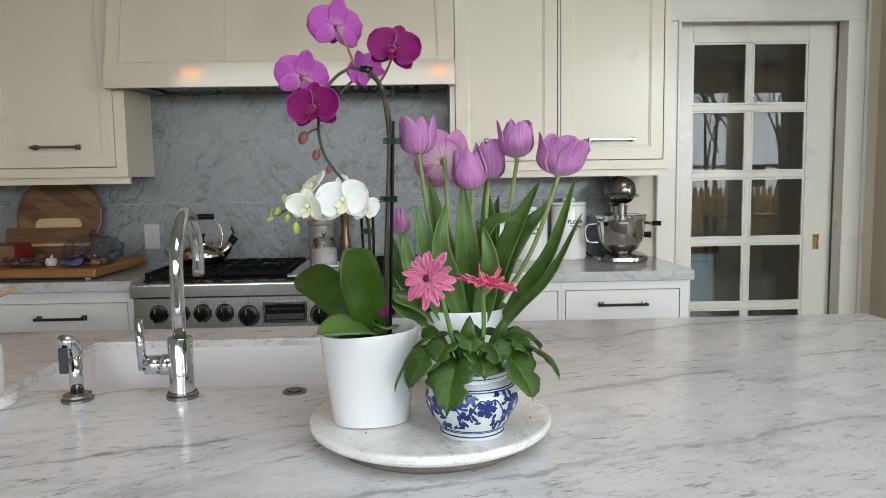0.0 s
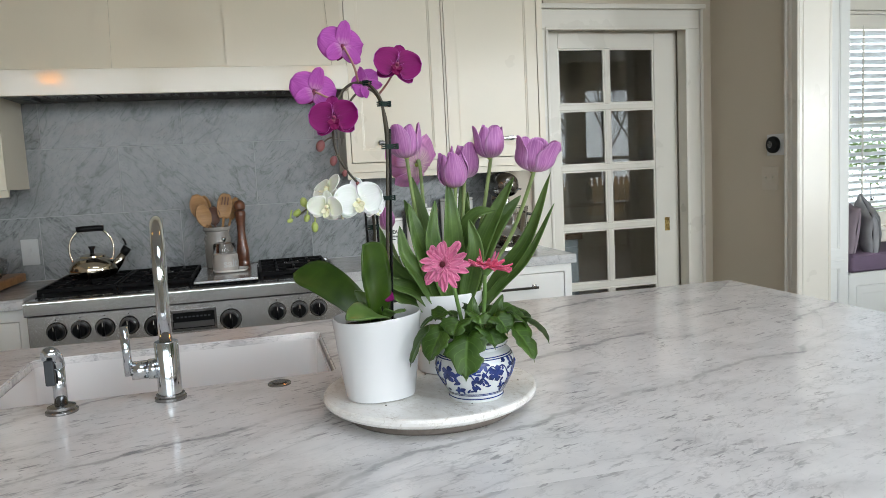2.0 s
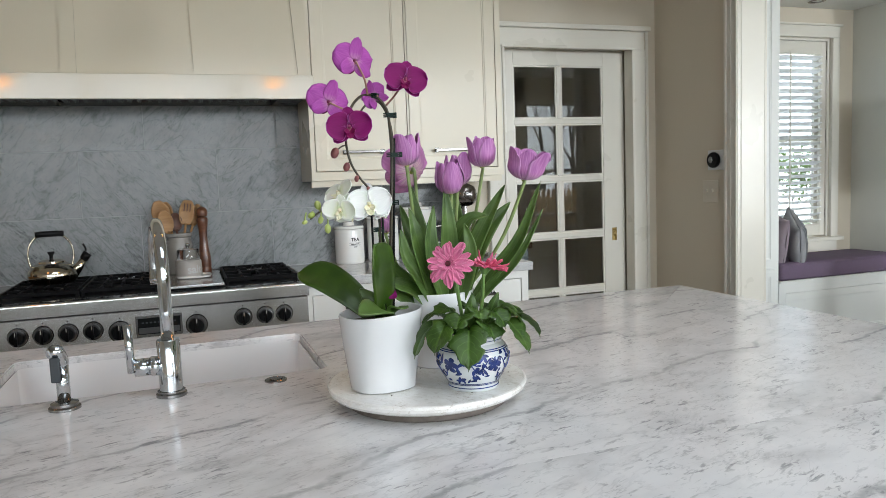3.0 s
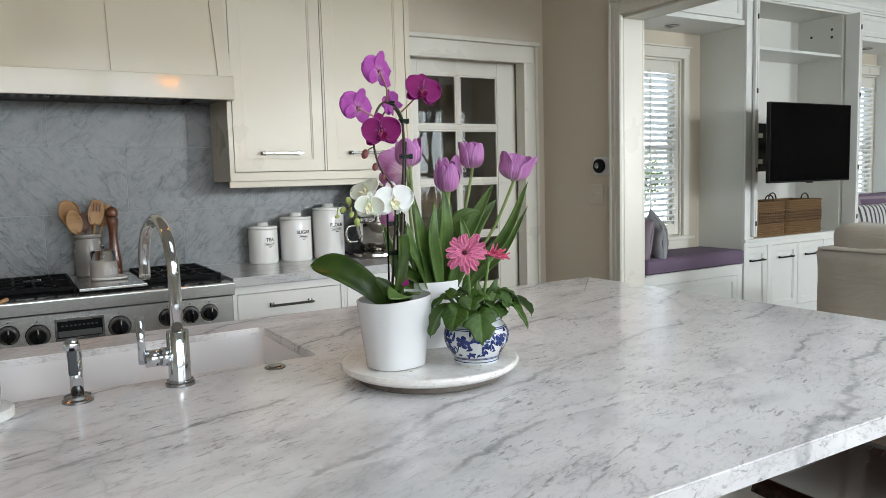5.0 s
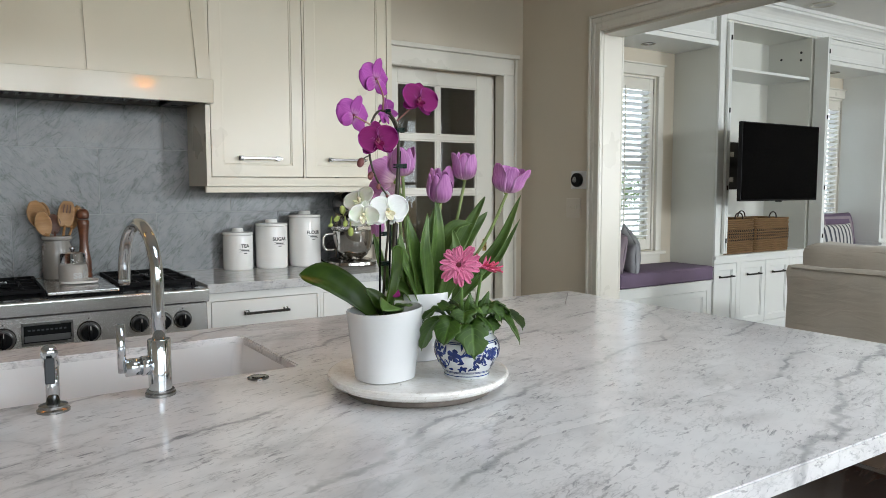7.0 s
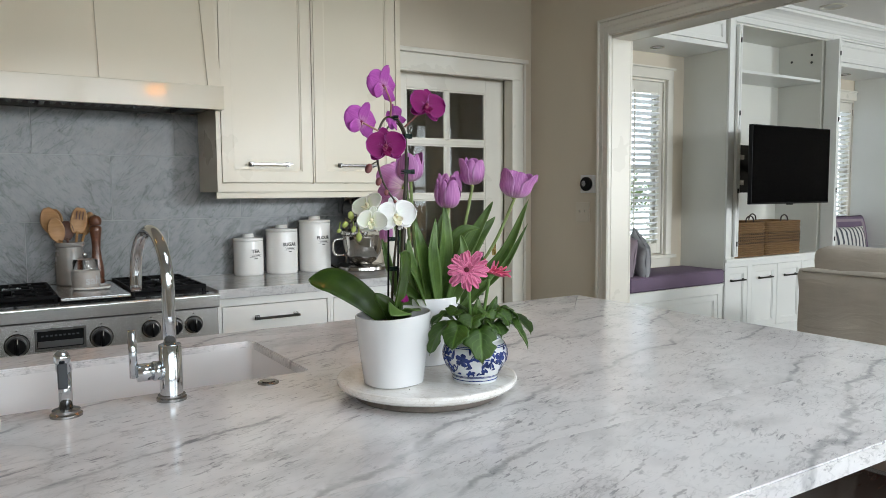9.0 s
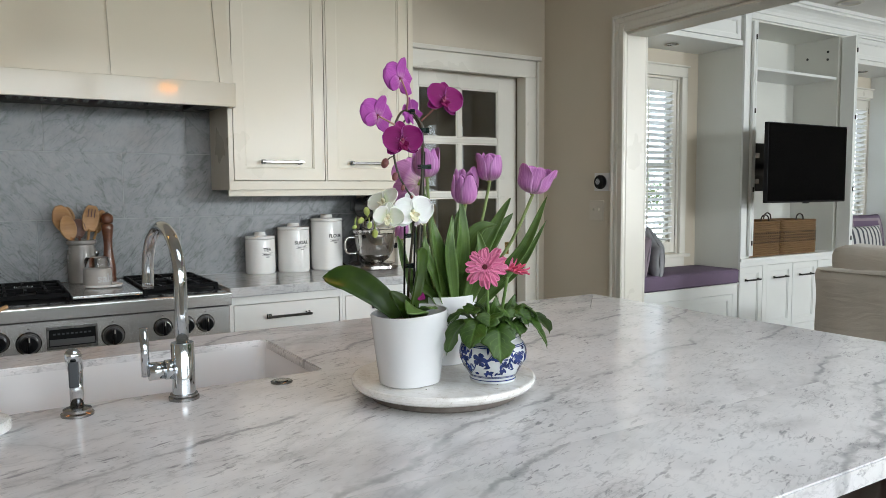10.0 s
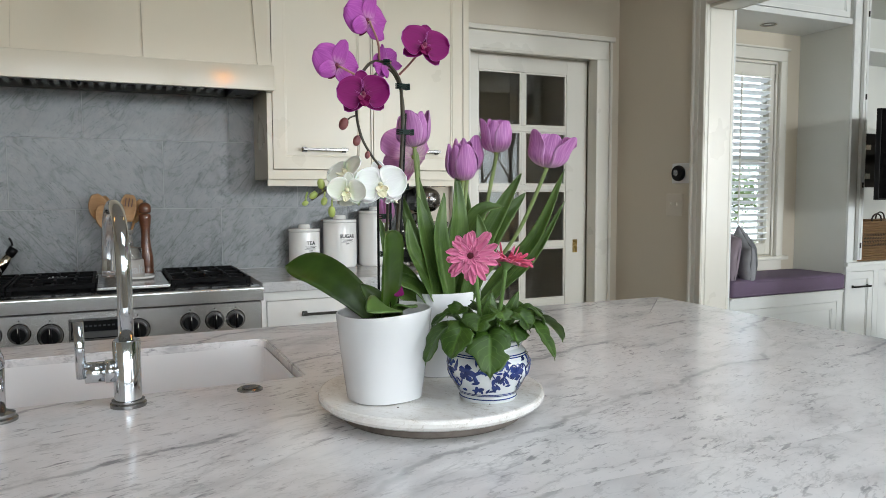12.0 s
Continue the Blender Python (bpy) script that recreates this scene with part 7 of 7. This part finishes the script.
# folded bifold doors standing out at each side of the niche
for x, out_ in ((4.922, 0.05), (6.235, 0.15)):
    for k in range(2):
        xx = x + k * 0.026
        part("folding_door", boxes([(xx, xx + 0.022, BY - out_, BY - 0.022, 0.79, 2.73)], 0.002), LW, med)
    for z in (0.9, 1.35, 2.0, 2.6):
        part("hinge", tube([(x + 0.024, BY - out_ - 0.004, z - 0.02), (x + 0.024, BY - out_ - 0.004, z + 0.02)], 0.006, 8), BRONZE, med, "dark bronze hinge")
wb = part("wall_box", boxes([(5.0, 5.42, 3.90, 3.95, 1.335, 1.745), (5.2, 5.36, 3.9505, 4.284, 1.42, 1.66)], 0.004), BLACK, med, "black wall mount box")
part("mount_plate", boxes([(5.06, 5.10, 3.896, 3.8995, 1.40, 1.66), (5.1005, 5.16, 3.896, 3.8995, 1.62, 1.66), (5.1005, 5.16, 3.896, 3.8995, 1.40, 1.44)]), NICKEL, wb)
# Dark discs on the niche side, coloured as the shade inside cable openings.
for x, z in ((5.9, 2.55), (6.1, 2.58), (5.9, 2.62)):
    part("cable_hole", tube([(NX1 - 0.001, x - 1.95, z), (NX1 - 0.003, x - 1.95, z)], 0.012, 12), GAP, med)

tv = thing("television", "slim black television on a wall arm, switched off", "television")
part("bezel", box(4.56, 5.62, 3.405, 3.44, 1.245, 1.862, 0.004), BLACK, tv)
part("screen", box(4.568, 5.612, 3.4015, 3.4047, 1.258, 1.854), SCREEN, tv, "dark glossy screen")
part("back_housing", box(4.8, 5.4, 3.4402, 3.49, 1.3, 1.65, 0.012), BLACK, tv)
part("sensor", box(5.06, 5.12, 3.41, 3.43, 1.236, 1.2448), BLACK, tv)
part("wall_arm", boxes([(5.25, 5.32, 3.4902, 3.8985, 1.52, 1.58)], 0.004), BLACK, tv)


def basket(at, w, d, h, turn=0):
    t = thing("storage_basket", "woven water-hyacinth basket with a dark braided band", "basket", at, turn, "storage baskets")
    rnd = random.Random(int(at[0] * 100))
    HY = BASKETM
    nrow = 16
    for k in range(nrow):
        z = h * (k + 0.5) / nrow
        bm = bmesh.new()
        pts = []
        o = rounded(-w / 2, w / 2, -d / 2, d / 2, 0.03, 3)
        P = []
        for i in range(len(o)):
            a, b = Vector((*o[i], z)), Vector((*o[(i + 1) % len(o)], z))
            m = max(1, int((b - a).length / 0.016))
            for q_ in range(m):
                P.append(a.lerp(b, q_ / m))
        for i, p in enumerate(P):
            nrm = Vector((p.x / (w / 2), p.y / (d / 2), 0)).normalized()
            pts.append(p + nrm * (0.006 if (i + k) % 2 else -0.003))
        tube(pts + [pts[0]], h / nrow * 0.56, 6, 1.0, bm)
        part("weave", bm, HY, t, smooth=True)
    part("lining", boxes([(-w / 2 + 0.008, w / 2 - 0.008, -d / 2 + 0.008, d / 2 - 0.008, 0.0, 0.02), (-w / 2 + 0.004, -w / 2 + 0.008, -d / 2 + 0.01, d / 2 - 0.01, 0.02, h - 0.01), (w / 2 - 0.008, w / 2 - 0.004, -d / 2 + 0.01, d / 2 - 0.01, 0.02, h - 0.01), (-w / 2 + 0.01, w / 2 - 0.01, -d / 2 + 0.004, -d / 2 + 0.008, 0.02, h - 0.01), (-w / 2 + 0.01, w / 2 - 0.01, d / 2 - 0.008, d / 2 - 0.004, 0.02, h - 0.01)]), BASKETM, t)
    bm = bmesh.new()
    for k in range(4):
        z = h * (0.40 + 0.085 * k)
        for face, half in (((0, -1), w / 2), ((-1, 0), d / 2), ((1, 0), d / 2)):
            n_ = int(2 * half / 0.03)
            for i in range(n_):
                u = -half + 2 * half * (i + 0.5) / n_
                m = Matrix.Translation((u, -d / 2 - 0.009, z)) if face[1] else Matrix.Translation((face[0] * (w / 2 + 0.009), u, z)) @ pose(0, 0, 0, 0, 0, 90)
                m = m @ pose(0, 0, 0, 0, 38 if k % 2 else -38, 0)
                blob(bm, (0, 0, 0), (0.0145, 0.006, 0.0062), 6, 4)
                bm.verts.ensure_lookup_table()
                for v in bm.verts[-(6 * 3 + 2):]:
                    v.co = m @ v.co
    part("braid", bm, BRAID, t, "dark braided band")
    for y in (-d / 2, d / 2):
        part("handle", tube(curve_points([(-0.06, y, h - 0.02), (-0.045, y, h + 0.035), (0, y, h + 0.055), (0.045, y, h + 0.035), (0.06, y, h - 0.02)], 5), 0.006, 8), BASKETD, t, smooth=True)


BASKETM = wood("water_hyacinth", (0.085, 0.042, 0.015), (0.25, 0.14, 0.055), 0.75, 6.0)
BRAID = wood("black_braid", (0.004, 0.003, 0.003), (0.02, 0.013, 0.009), 0.8, 9.0)
BASKETD = wood("dark_braid", (0.02, 0.013, 0.01), (0.06, 0.04, 0.03), 0.8, 6.0)
basket((5.222, 4.03, 0.771), 0.43, 0.32, 0.305)
basket((5.725, 4.03, 0.771), 0.52, 0.32, 0.305, 1)


def pillow(name, label, m, w, h, t, mats, stripes=0, tassels=0, flange=None):
    ob = thing(name, label, "pillow")
    ob.matrix_basis = m
    def fn_side(sgn):
        def fn(u, v):
            x, z = 2 * u - 1, 2 * v - 1
            e = max(abs(x), abs(z))
            puff = max(0.0, (1 - abs(x) ** 2.6)) ** 0.55 * max(0.0, (1 - abs(z) ** 2.6)) ** 0.55
            pin = 1 - 0.06 * (1 - abs(x) ** 2) * abs(z) ** 3 - 0.0
            return Vector((x * w / 2 * (1 - 0.07 * (1 - z * z) * 0.6), sgn * (t / 2 * puff + 0.002) + 0.006 * noise.noise(Vector((x * 2, z * 2, sgn))), z * h / 2 * pin + h / 2))
        return fn
    part("front", sheet(fn_side(-1), 20, 20, 0.001), mats[0], ob)
    part("back", sheet(lambda u, v: fn_side(1)(1 - u, v), 20, 20, 0.001), mats[0], ob)
    if stripes:
        for k in range(stripes):
            u0 = 0.1 + 0.8 * k / max(1, stripes - 1)
            f0 = fn_side(-1)
            part("stripe", sheet(lambda u, v: f0(u0 + (u - 0.5) * 0.045, 0.03 + 0.94 * v) + Vector((0, -0.0022, 0)), 2, 20), mats[1], ob)
    if flange:
        f0 = fn_side(-1)
        for uu0, uu1, vv0, vv1 in ((0.12, 0.2, 0.12, 0.88), (0.8, 0.88, 0.12, 0.88), (0.2, 0.8, 0.12, 0.2), (0.2, 0.8, 0.8, 0.88)):
            part("border", sheet(lambda u, v: f0(uu0 + (uu1 - uu0) * u, vv0 + (vv1 - vv0) * v) + Vector((0, -0.0025, 0)), 10, 10), flange, ob)
    for k in range(tassels):
        z = h * (0.04 + 0.92 * k / (tassels - 1))
        part("tassel", tube([(w / 2 - 0.01, 0, z), (w / 2 + 0.022, -0.004, z - 0.01)], 0.006, 6, 1.3), mats[1], ob)
    return ob


OFFW = paint("offwhite_cotton", (0.60, 0.59, 0.57), 0.9, 0.06, 0.4, 8.0, fine=400.0)
NAVY = paint("charcoal_stripe", (0.07, 0.075, 0.09), 0.9, 0.1, 0.3, 8.0, fine=400.0)
SLATE = paint("slate_stripe", (0.16, 0.17, 0.18), 0.9, 0.1, 0.3, 8.0, fine=400.0)
pillow("throw_pillow", "mauve linen throw pillow against the alcove end", pose(3.80, 4.06, 0.689, 0, -14, 75), 0.42, 0.36, 0.13, [PLUM2])
pillow("throw_pillow", "grey striped throw pillow with fringed ends", pose(3.99, 4.0, 0.689, -6, -22, 58), 0.38, 0.33, 0.14, [GREYCLOTH, SLATE], 9, 9)
pillow("throw_pillow", "plum throw pillow with a pale inset border", pose(7.36, 4.16, 0.689, -10, 0, -10), 0.62, 0.40, 0.14, [PLUM], flange=PLUM2)
pillow("throw_pillow", "striped navy and white throw pillow", pose(7.10, 4.0, 0.689, -12, 0, -8), 0.52, 0.29, 0.13, [OFFW, NAVY], 8)

# ---- sofa ----
so = thing("sofa", "beige linen slipcovered sofa with rolled arms", "sofa", (3.92, 0, 0))
YA, YB = 0.5, 2.63


def cushiony(x0, x1, y0, y1, z0, z1, r, amp=0.008, seed=0.0, cuts=10):
    bm = box(x0, x1, y0, y1, z0, z1)
    bmesh.ops.subdivide_edges(bm, edges=bm.edges[:], cuts=cuts, use_grid_fill=True)
    c = Vector(((x0 + x1) / 2, (y0 + y1) / 2, (z0 + z1) / 2))
    hx, hy, hz = (x1 - x0) / 2, (y1 - y0) / 2, (z1 - z0) / 2
    for v in bm.verts:
        d = v.co - c
        inner = Vector((max(-hx + r, min(hx - r, d.x)), max(-hy + r, min(hy - r, d.y)), max(-hz + r, min(hz - r, d.z))))
        o = d - inner
        if o.length > 1e-6:
            o = o.normalized() * r
        d = inner + o
        k = noise.noise(Vector((v.co.x * 5 + seed, v.co.y * 3.2, v.co.z * 4.5)))
        v.co = c + d + (o.normalized() if o.length > 1e-6 else Vector((0, 0, 0))) * amp * k * 1.6
    return bm


part("back", cushiony(0.0, 0.24, YA, YB, 0.06, 0.862, 0.05, 0.012, 1.0, 16), LINEN, so, smooth=True)
part("base", cushiony(0.2, 0.95, YA + 0.05, YB - 0.05, 0.06, 0.42, 0.03, 0.008, 2.0, 8), LINEN, so, smooth=True)
for y0, y1 in ((YA - 0.06, YA + 0.16), (YB - 0.16, YB + 0.025)):
    part("arm", cushiony(0.05, 0.96, y0, y1, 0.06, 0.66, 0.08, 0.01, 3.0 + y0, 10), LINEN, so, smooth=True)
for k in range(2):
    y0 = YA + 0.17 + k * 0.905
    part("seat_cushion", cushiony(0.25, 0.94, y0, y0 + 0.9, 0.42, 0.57, 0.05, 0.008, 5.0 + k, 8), LINEN, so, smooth=True)
    part("back_cushion", cushiony(0.07, 0.36, y0 - 0.06 + 0.07 * k, y0 + 0.91 + 0.09 * k, 0.57, 1.005, 0.07, 0.014, 7.0 + k, 12), LINEN, so, smooth=True)
for k in range(2):
    y0 = YA + 0.17 + k * 0.905
    part("piping", tube([(0.085, y0 - 0.04 + 0.07 * k, 0.965), (0.085, y0 + 0.45, 0.972), (0.085, y0 + 0.88 + 0.09 * k, 0.965)], 0.005, 6), LINEN, so, smooth=True)
part("piping", tube([(0.004, YA + 0.05, 0.842), (0.001, (YA + YB) / 2, 0.846), (0.004, YB - 0.05, 0.842)], 0.005, 6), LINEN, so, smooth=True)
for sx in (0.06, 0.88):
    for sy in (YA + 0.06, YB - 0.06):
        part("foot", tube([(sx, sy, 0.06), (sx, sy, 0.0)], 0.025, 12, 0.8), STOOLW, so)
part("skirt_seam", tube([(-0.004, YA + 0.03, 0.10), (-0.004, YB - 0.03, 0.10)], 0.004, 6), LINEN, so)

# ceiling downlights in the living room
for x, y in ((5.9, 3.58), (7.4, 3.6), (6.2, 1.6)):
    dl = thing("recessed_light", "white recessed ceiling downlight", "light", (x, y, CEIL - 0.001), group="recessed lights")
    part("trim_ring", lathe([(0.075, 0.0), (0.11, -0.001), (0.114, -0.007), (0.09, -0.012), (0.07, -0.002)], 36), WHITE, dl)
    part("lens", lathe([(0.07, -0.0025), (0, -0.0025)], 30), OFFW, dl)

# ---- windows behind the camera, and the table lamp they show in the glass ----
for x0, x1 in LIVING_WINDOWS:
    w = setting(thing("window_2", "tall white two-sash living room window, the end pair added for light", "window"), "tall white two-sash living room window, the end pair added for light", "window")
    part("window_frame", boxes([(x0, x0 + 0.05, -3.58, -3.5, 0.45, 2.55), (x1 - 0.05, x1, -3.58, -3.5, 0.45, 2.55), (x0 + 0.05, x1 - 0.05, -3.58, -3.5, 0.45, 0.5), (x0 + 0.05, x1 - 0.05, -3.58, -3.5, 2.50, 2.55), (x0 + 0.05, x1 - 0.05, -3.57, -3.52, 1.4, 1.45)]), WHITE, w)
for x0, x1 in ((-2.9, -1.14), (-1.13, 0.63), (0.64, 2.4)):
    w = setting(thing("window_3", "white kitchen window", "window"), "white kitchen window", "window")
    part("window_frame", boxes([(x0, x0 + 0.05, -3.58, -3.5, 0.8, 2.88), (x1 - 0.05, x1, -3.58, -3.5, 0.8, 2.88), (x0 + 0.05, x1 - 0.05, -3.58, -3.5, 0.8, 0.85), (x0 + 0.05, x1 - 0.05, -3.58, -3.5, 2.83, 2.88), (x0 + 0.05, x1 - 0.05, -3.57, -3.52, 1.6, 1.64)]), WHITE, w)
tb = thing("console_table", "dark wooden console table under the living room windows", "table", (5.0, -2.75, 0))
part("top", box(-0.7, 0.7, -0.2, 0.2, 0.72, 0.76, 0.004), STOOLW, tb)
for sx in (-0.64, 0.64):
    for sy in (-0.15, 0.15):
        part("leg", box(sx - 0.025, sx + 0.025, sy - 0.025, sy + 0.025, 0, 0.72), STOOLW, tb)
SHADE = paint("dark_lamp_shade", (0.05, 0.045, 0.04), 0.8, 0.1, 0.2)
tl = thing("table_lamp", "table lamp with a dark drum shade, unlit", "lamp", (4.9, -2.75, 0.7605))
part("base", lathe([(0, 0), (0.07, 0), (0.07, 0.02), (0.02, 0.04), (0.05, 0.12), (0.055, 0.2), (0.02, 0.3), (0.012, 0.42), (0, 0.42)], 28), STOOLW, tl, smooth=True)
part("shade", lathe([(0.2, 0.38), (0.2, 0.68), (0.197, 0.68), (0.197, 0.38)], 36), SHADE, tl)

# ---- outdoors ----
SKYM = glow("bright_hazy_sky", (0.80, 0.91, 1.0), 7.0)
SKYS = glow("bright_winter_sky", (0.90, 0.95, 1.0), 2.8)
setting(part("backdrop", box(-8, 30, 16, 16.1, -0.14, 16), SKYM), "bright hazy sky beyond the garden", "sky")
setting(part("backdrop", box(-25, 40, -32.1, -32, -0.14, 22), SKYS), "pale winter sky beyond the yard", "sky")
GRASS = paint("winter_lawn", (0.10, 0.12, 0.05), 0.9, 0.4, 0.5, 1.2)
gr = part("ground", boxes([(-60, 60, -60, 60, -0.5, -0.14)]), GRASS)
setting(gr, "patchy winter lawn round the house", "ground")
FENCEW = wood("cedar_fence", (0.34, 0.18, 0.06), (0.55, 0.33, 0.14), 0.7)
fe = thing("picket_fence", "cedar picket fence along the yard", "fence", (0, -11, -0.14))
me_p = None
for k in range(70):
    x = 3.6 + k * 0.16
    if me_p is None:
        bm = extrude_plan([(-0.055, 0), (0.055, 0), (0.055, 1.0), (0, 1.08), (-0.055, 1.0)], -0.012, 0.012)
        bm.transform(pose(0, 0, 0, 90))
        ob = part("picket", bm, FENCEW, fe)
        me_p = ob.data
    else:
        ob = new("picket", me_p)
        ob.parent = fe
    ob.location = (x, 0, 0.05)
for z in (0.3, 0.8):
    part("rail", box(3.5, 14.9, 0.02, 0.06, z, z + 0.09), FENCEW, fe)
BARK = paint("grey_bark", (0.10, 0.085, 0.07), 0.9, 0.4, 0.8, 6.0)
TREEL = leafy("evergreen_leaf", (0.20, 0.32, 0.10), (0.36, 0.48, 0.18), 0.6)


def tree(at, h, seed, leaves=0):
    t = thing("tree", "bare grey winter tree in the yard" if not leaves else "green shrub outside the window seat", "tree" if not leaves else "shrub", at)
    rnd = random.Random(seed)
    bm = bmesh.new()
    tips = []
    def limb(p, d, L, r, depth):
        q_ = p + d * L
        tube([p, p.lerp(q_, 0.5) + Vector((rnd.uniform(-1, 1), rnd.uniform(-1, 1), 0)) * L * 0.06, q_], r, 5, 0.6, bm)
        tips.append(q_)
        if depth > 0:
            for k in range(3 if depth > 1 else 3):
                nd = (d + Vector((rnd.uniform(-1, 1), rnd.uniform(-1, 1), rnd.uniform(-0.2, 0.8))) * 0.75).normalized()
                limb(p.lerp(q_, rnd.uniform(0.55, 1.0)), nd, L * rnd.uniform(0.5, 0.75), r * 0.55, depth - 1)
    limb(Vector((0, 0, 0)), Vector((rnd.uniform(-0.08, 0.08), 0, 1)).normalized(), h * 0.4, h * (0.006 if leaves else 0.009), 4 if not leaves else 3)
    part("trunk", bm, BARK, t)
    if leaves:
        bm = bmesh.new()
        for k in range(leaves):
            p = rnd.choice(tips) + Vector((rnd.gauss(0, 1), rnd.gauss(0, 1), rnd.gauss(0, 1))) * 0.16
            a = Vector((rnd.uniform(-1, 1), rnd.uniform(-1, 1), rnd.uniform(-1, 1))).normalized() * 0.055
            b = a.orthogonal().normalized() * 0.022
            vs = [bm.verts.new(p + o) for o in (-a, b, a, -b)]
            bm.faces.new(vs)
        part("crown", bm, TREEL, t)
    return t


for k, (x, y, h) in enumerate(((6.4, -14, 7), (7.8, -16, 9), (8.6, -13.5, 6.5), (9.6, -15, 8), (10.6, -13.6, 7), (9.0, -19, 9), (11.6, -18, 10), (12.6, -15, 8), (13.8, -17, 9))):
    tree((x, y, -0.14), h, k + 1)
for k, (x, y, h) in enumerate(((7.2, 9.6, 2.1), (10.2, 10.2, 2.4))):
    tree((x, y, -0.14), h, 30 + k, 1500)

# ---- backsplash tiles, one by one ----
TW, TH, J = 0.61, 0.305, 0.0025
tile_mesh = {}
for r, (z0, z1, off) in enumerate(((0.947, 1.235, 0.304), (1.235, 1.54, -0.555), (1.54, 1.845, -0.265))):
    k0 = int((-2.4 - off) / TW) - 1
    for k in range(k0, k0 + 9):
        x0, x1 = off + k * TW, off + (k + 1) * TW
        a, b = max(x0, -2.4), min(x1, 1.249)
        if b - a < 0.02:
            continue
        key = (round(b - a, 3), round(z1 - z0, 3))
        if key not in tile_mesh:
            me = bpy.data.meshes.new("tile")
            bm = box(J / 2, b - a - J / 2, -0.0016, 0.004, J / 2, z1 - z0 - J / 2, 0.0004, 1)
            bm.to_mesh(me)
            bm.free()
            me.materials.append(TILE_MARBLE)
            tile_mesh[key] = me
        ob = new("tile", tile_mesh[key])
        ob.parent = splash
        ob.location = (a, 3.6575, z0)
        if (r, k - k0) in ((1, 4), (0, 3), (2, 5)):
            ob.scale = (-1, 1, 1)
            ob.location = (b, 3.6575, z0)

# ---- floor planks, one by one ----
floor = bpy.data.objects["floor"]
plank_mesh = {}
PW = 0.165
row = 0
y = -3.48
rnd = random.Random(11)
while y < 4.29:
    x = -3.28 - rnd.uniform(0, 1.5)
    while x < 8.28:
        L = rnd.choice((1.8, 2.2, 2.6))
        a, b = max(x, -3.28), min(x + L, 8.28)
        key = round(b - a, 2)
        if b - a > 0.05:
            if key not in plank_mesh:
                me = bpy.data.meshes.new("plank")
                bm = box(0.001, key - 0.001, 0.001, PW - 0.001, -0.02, 0, 0.0015, 1)
                bm.to_mesh(me)
                bm.free()
                me.materials.append(FLOORW)
                plank_mesh[key] = me
            ob = new("plank", plank_mesh[key])
            ob.parent = floor
            ob.location = (a, y, -0.0006)
        x += L
    y += PW
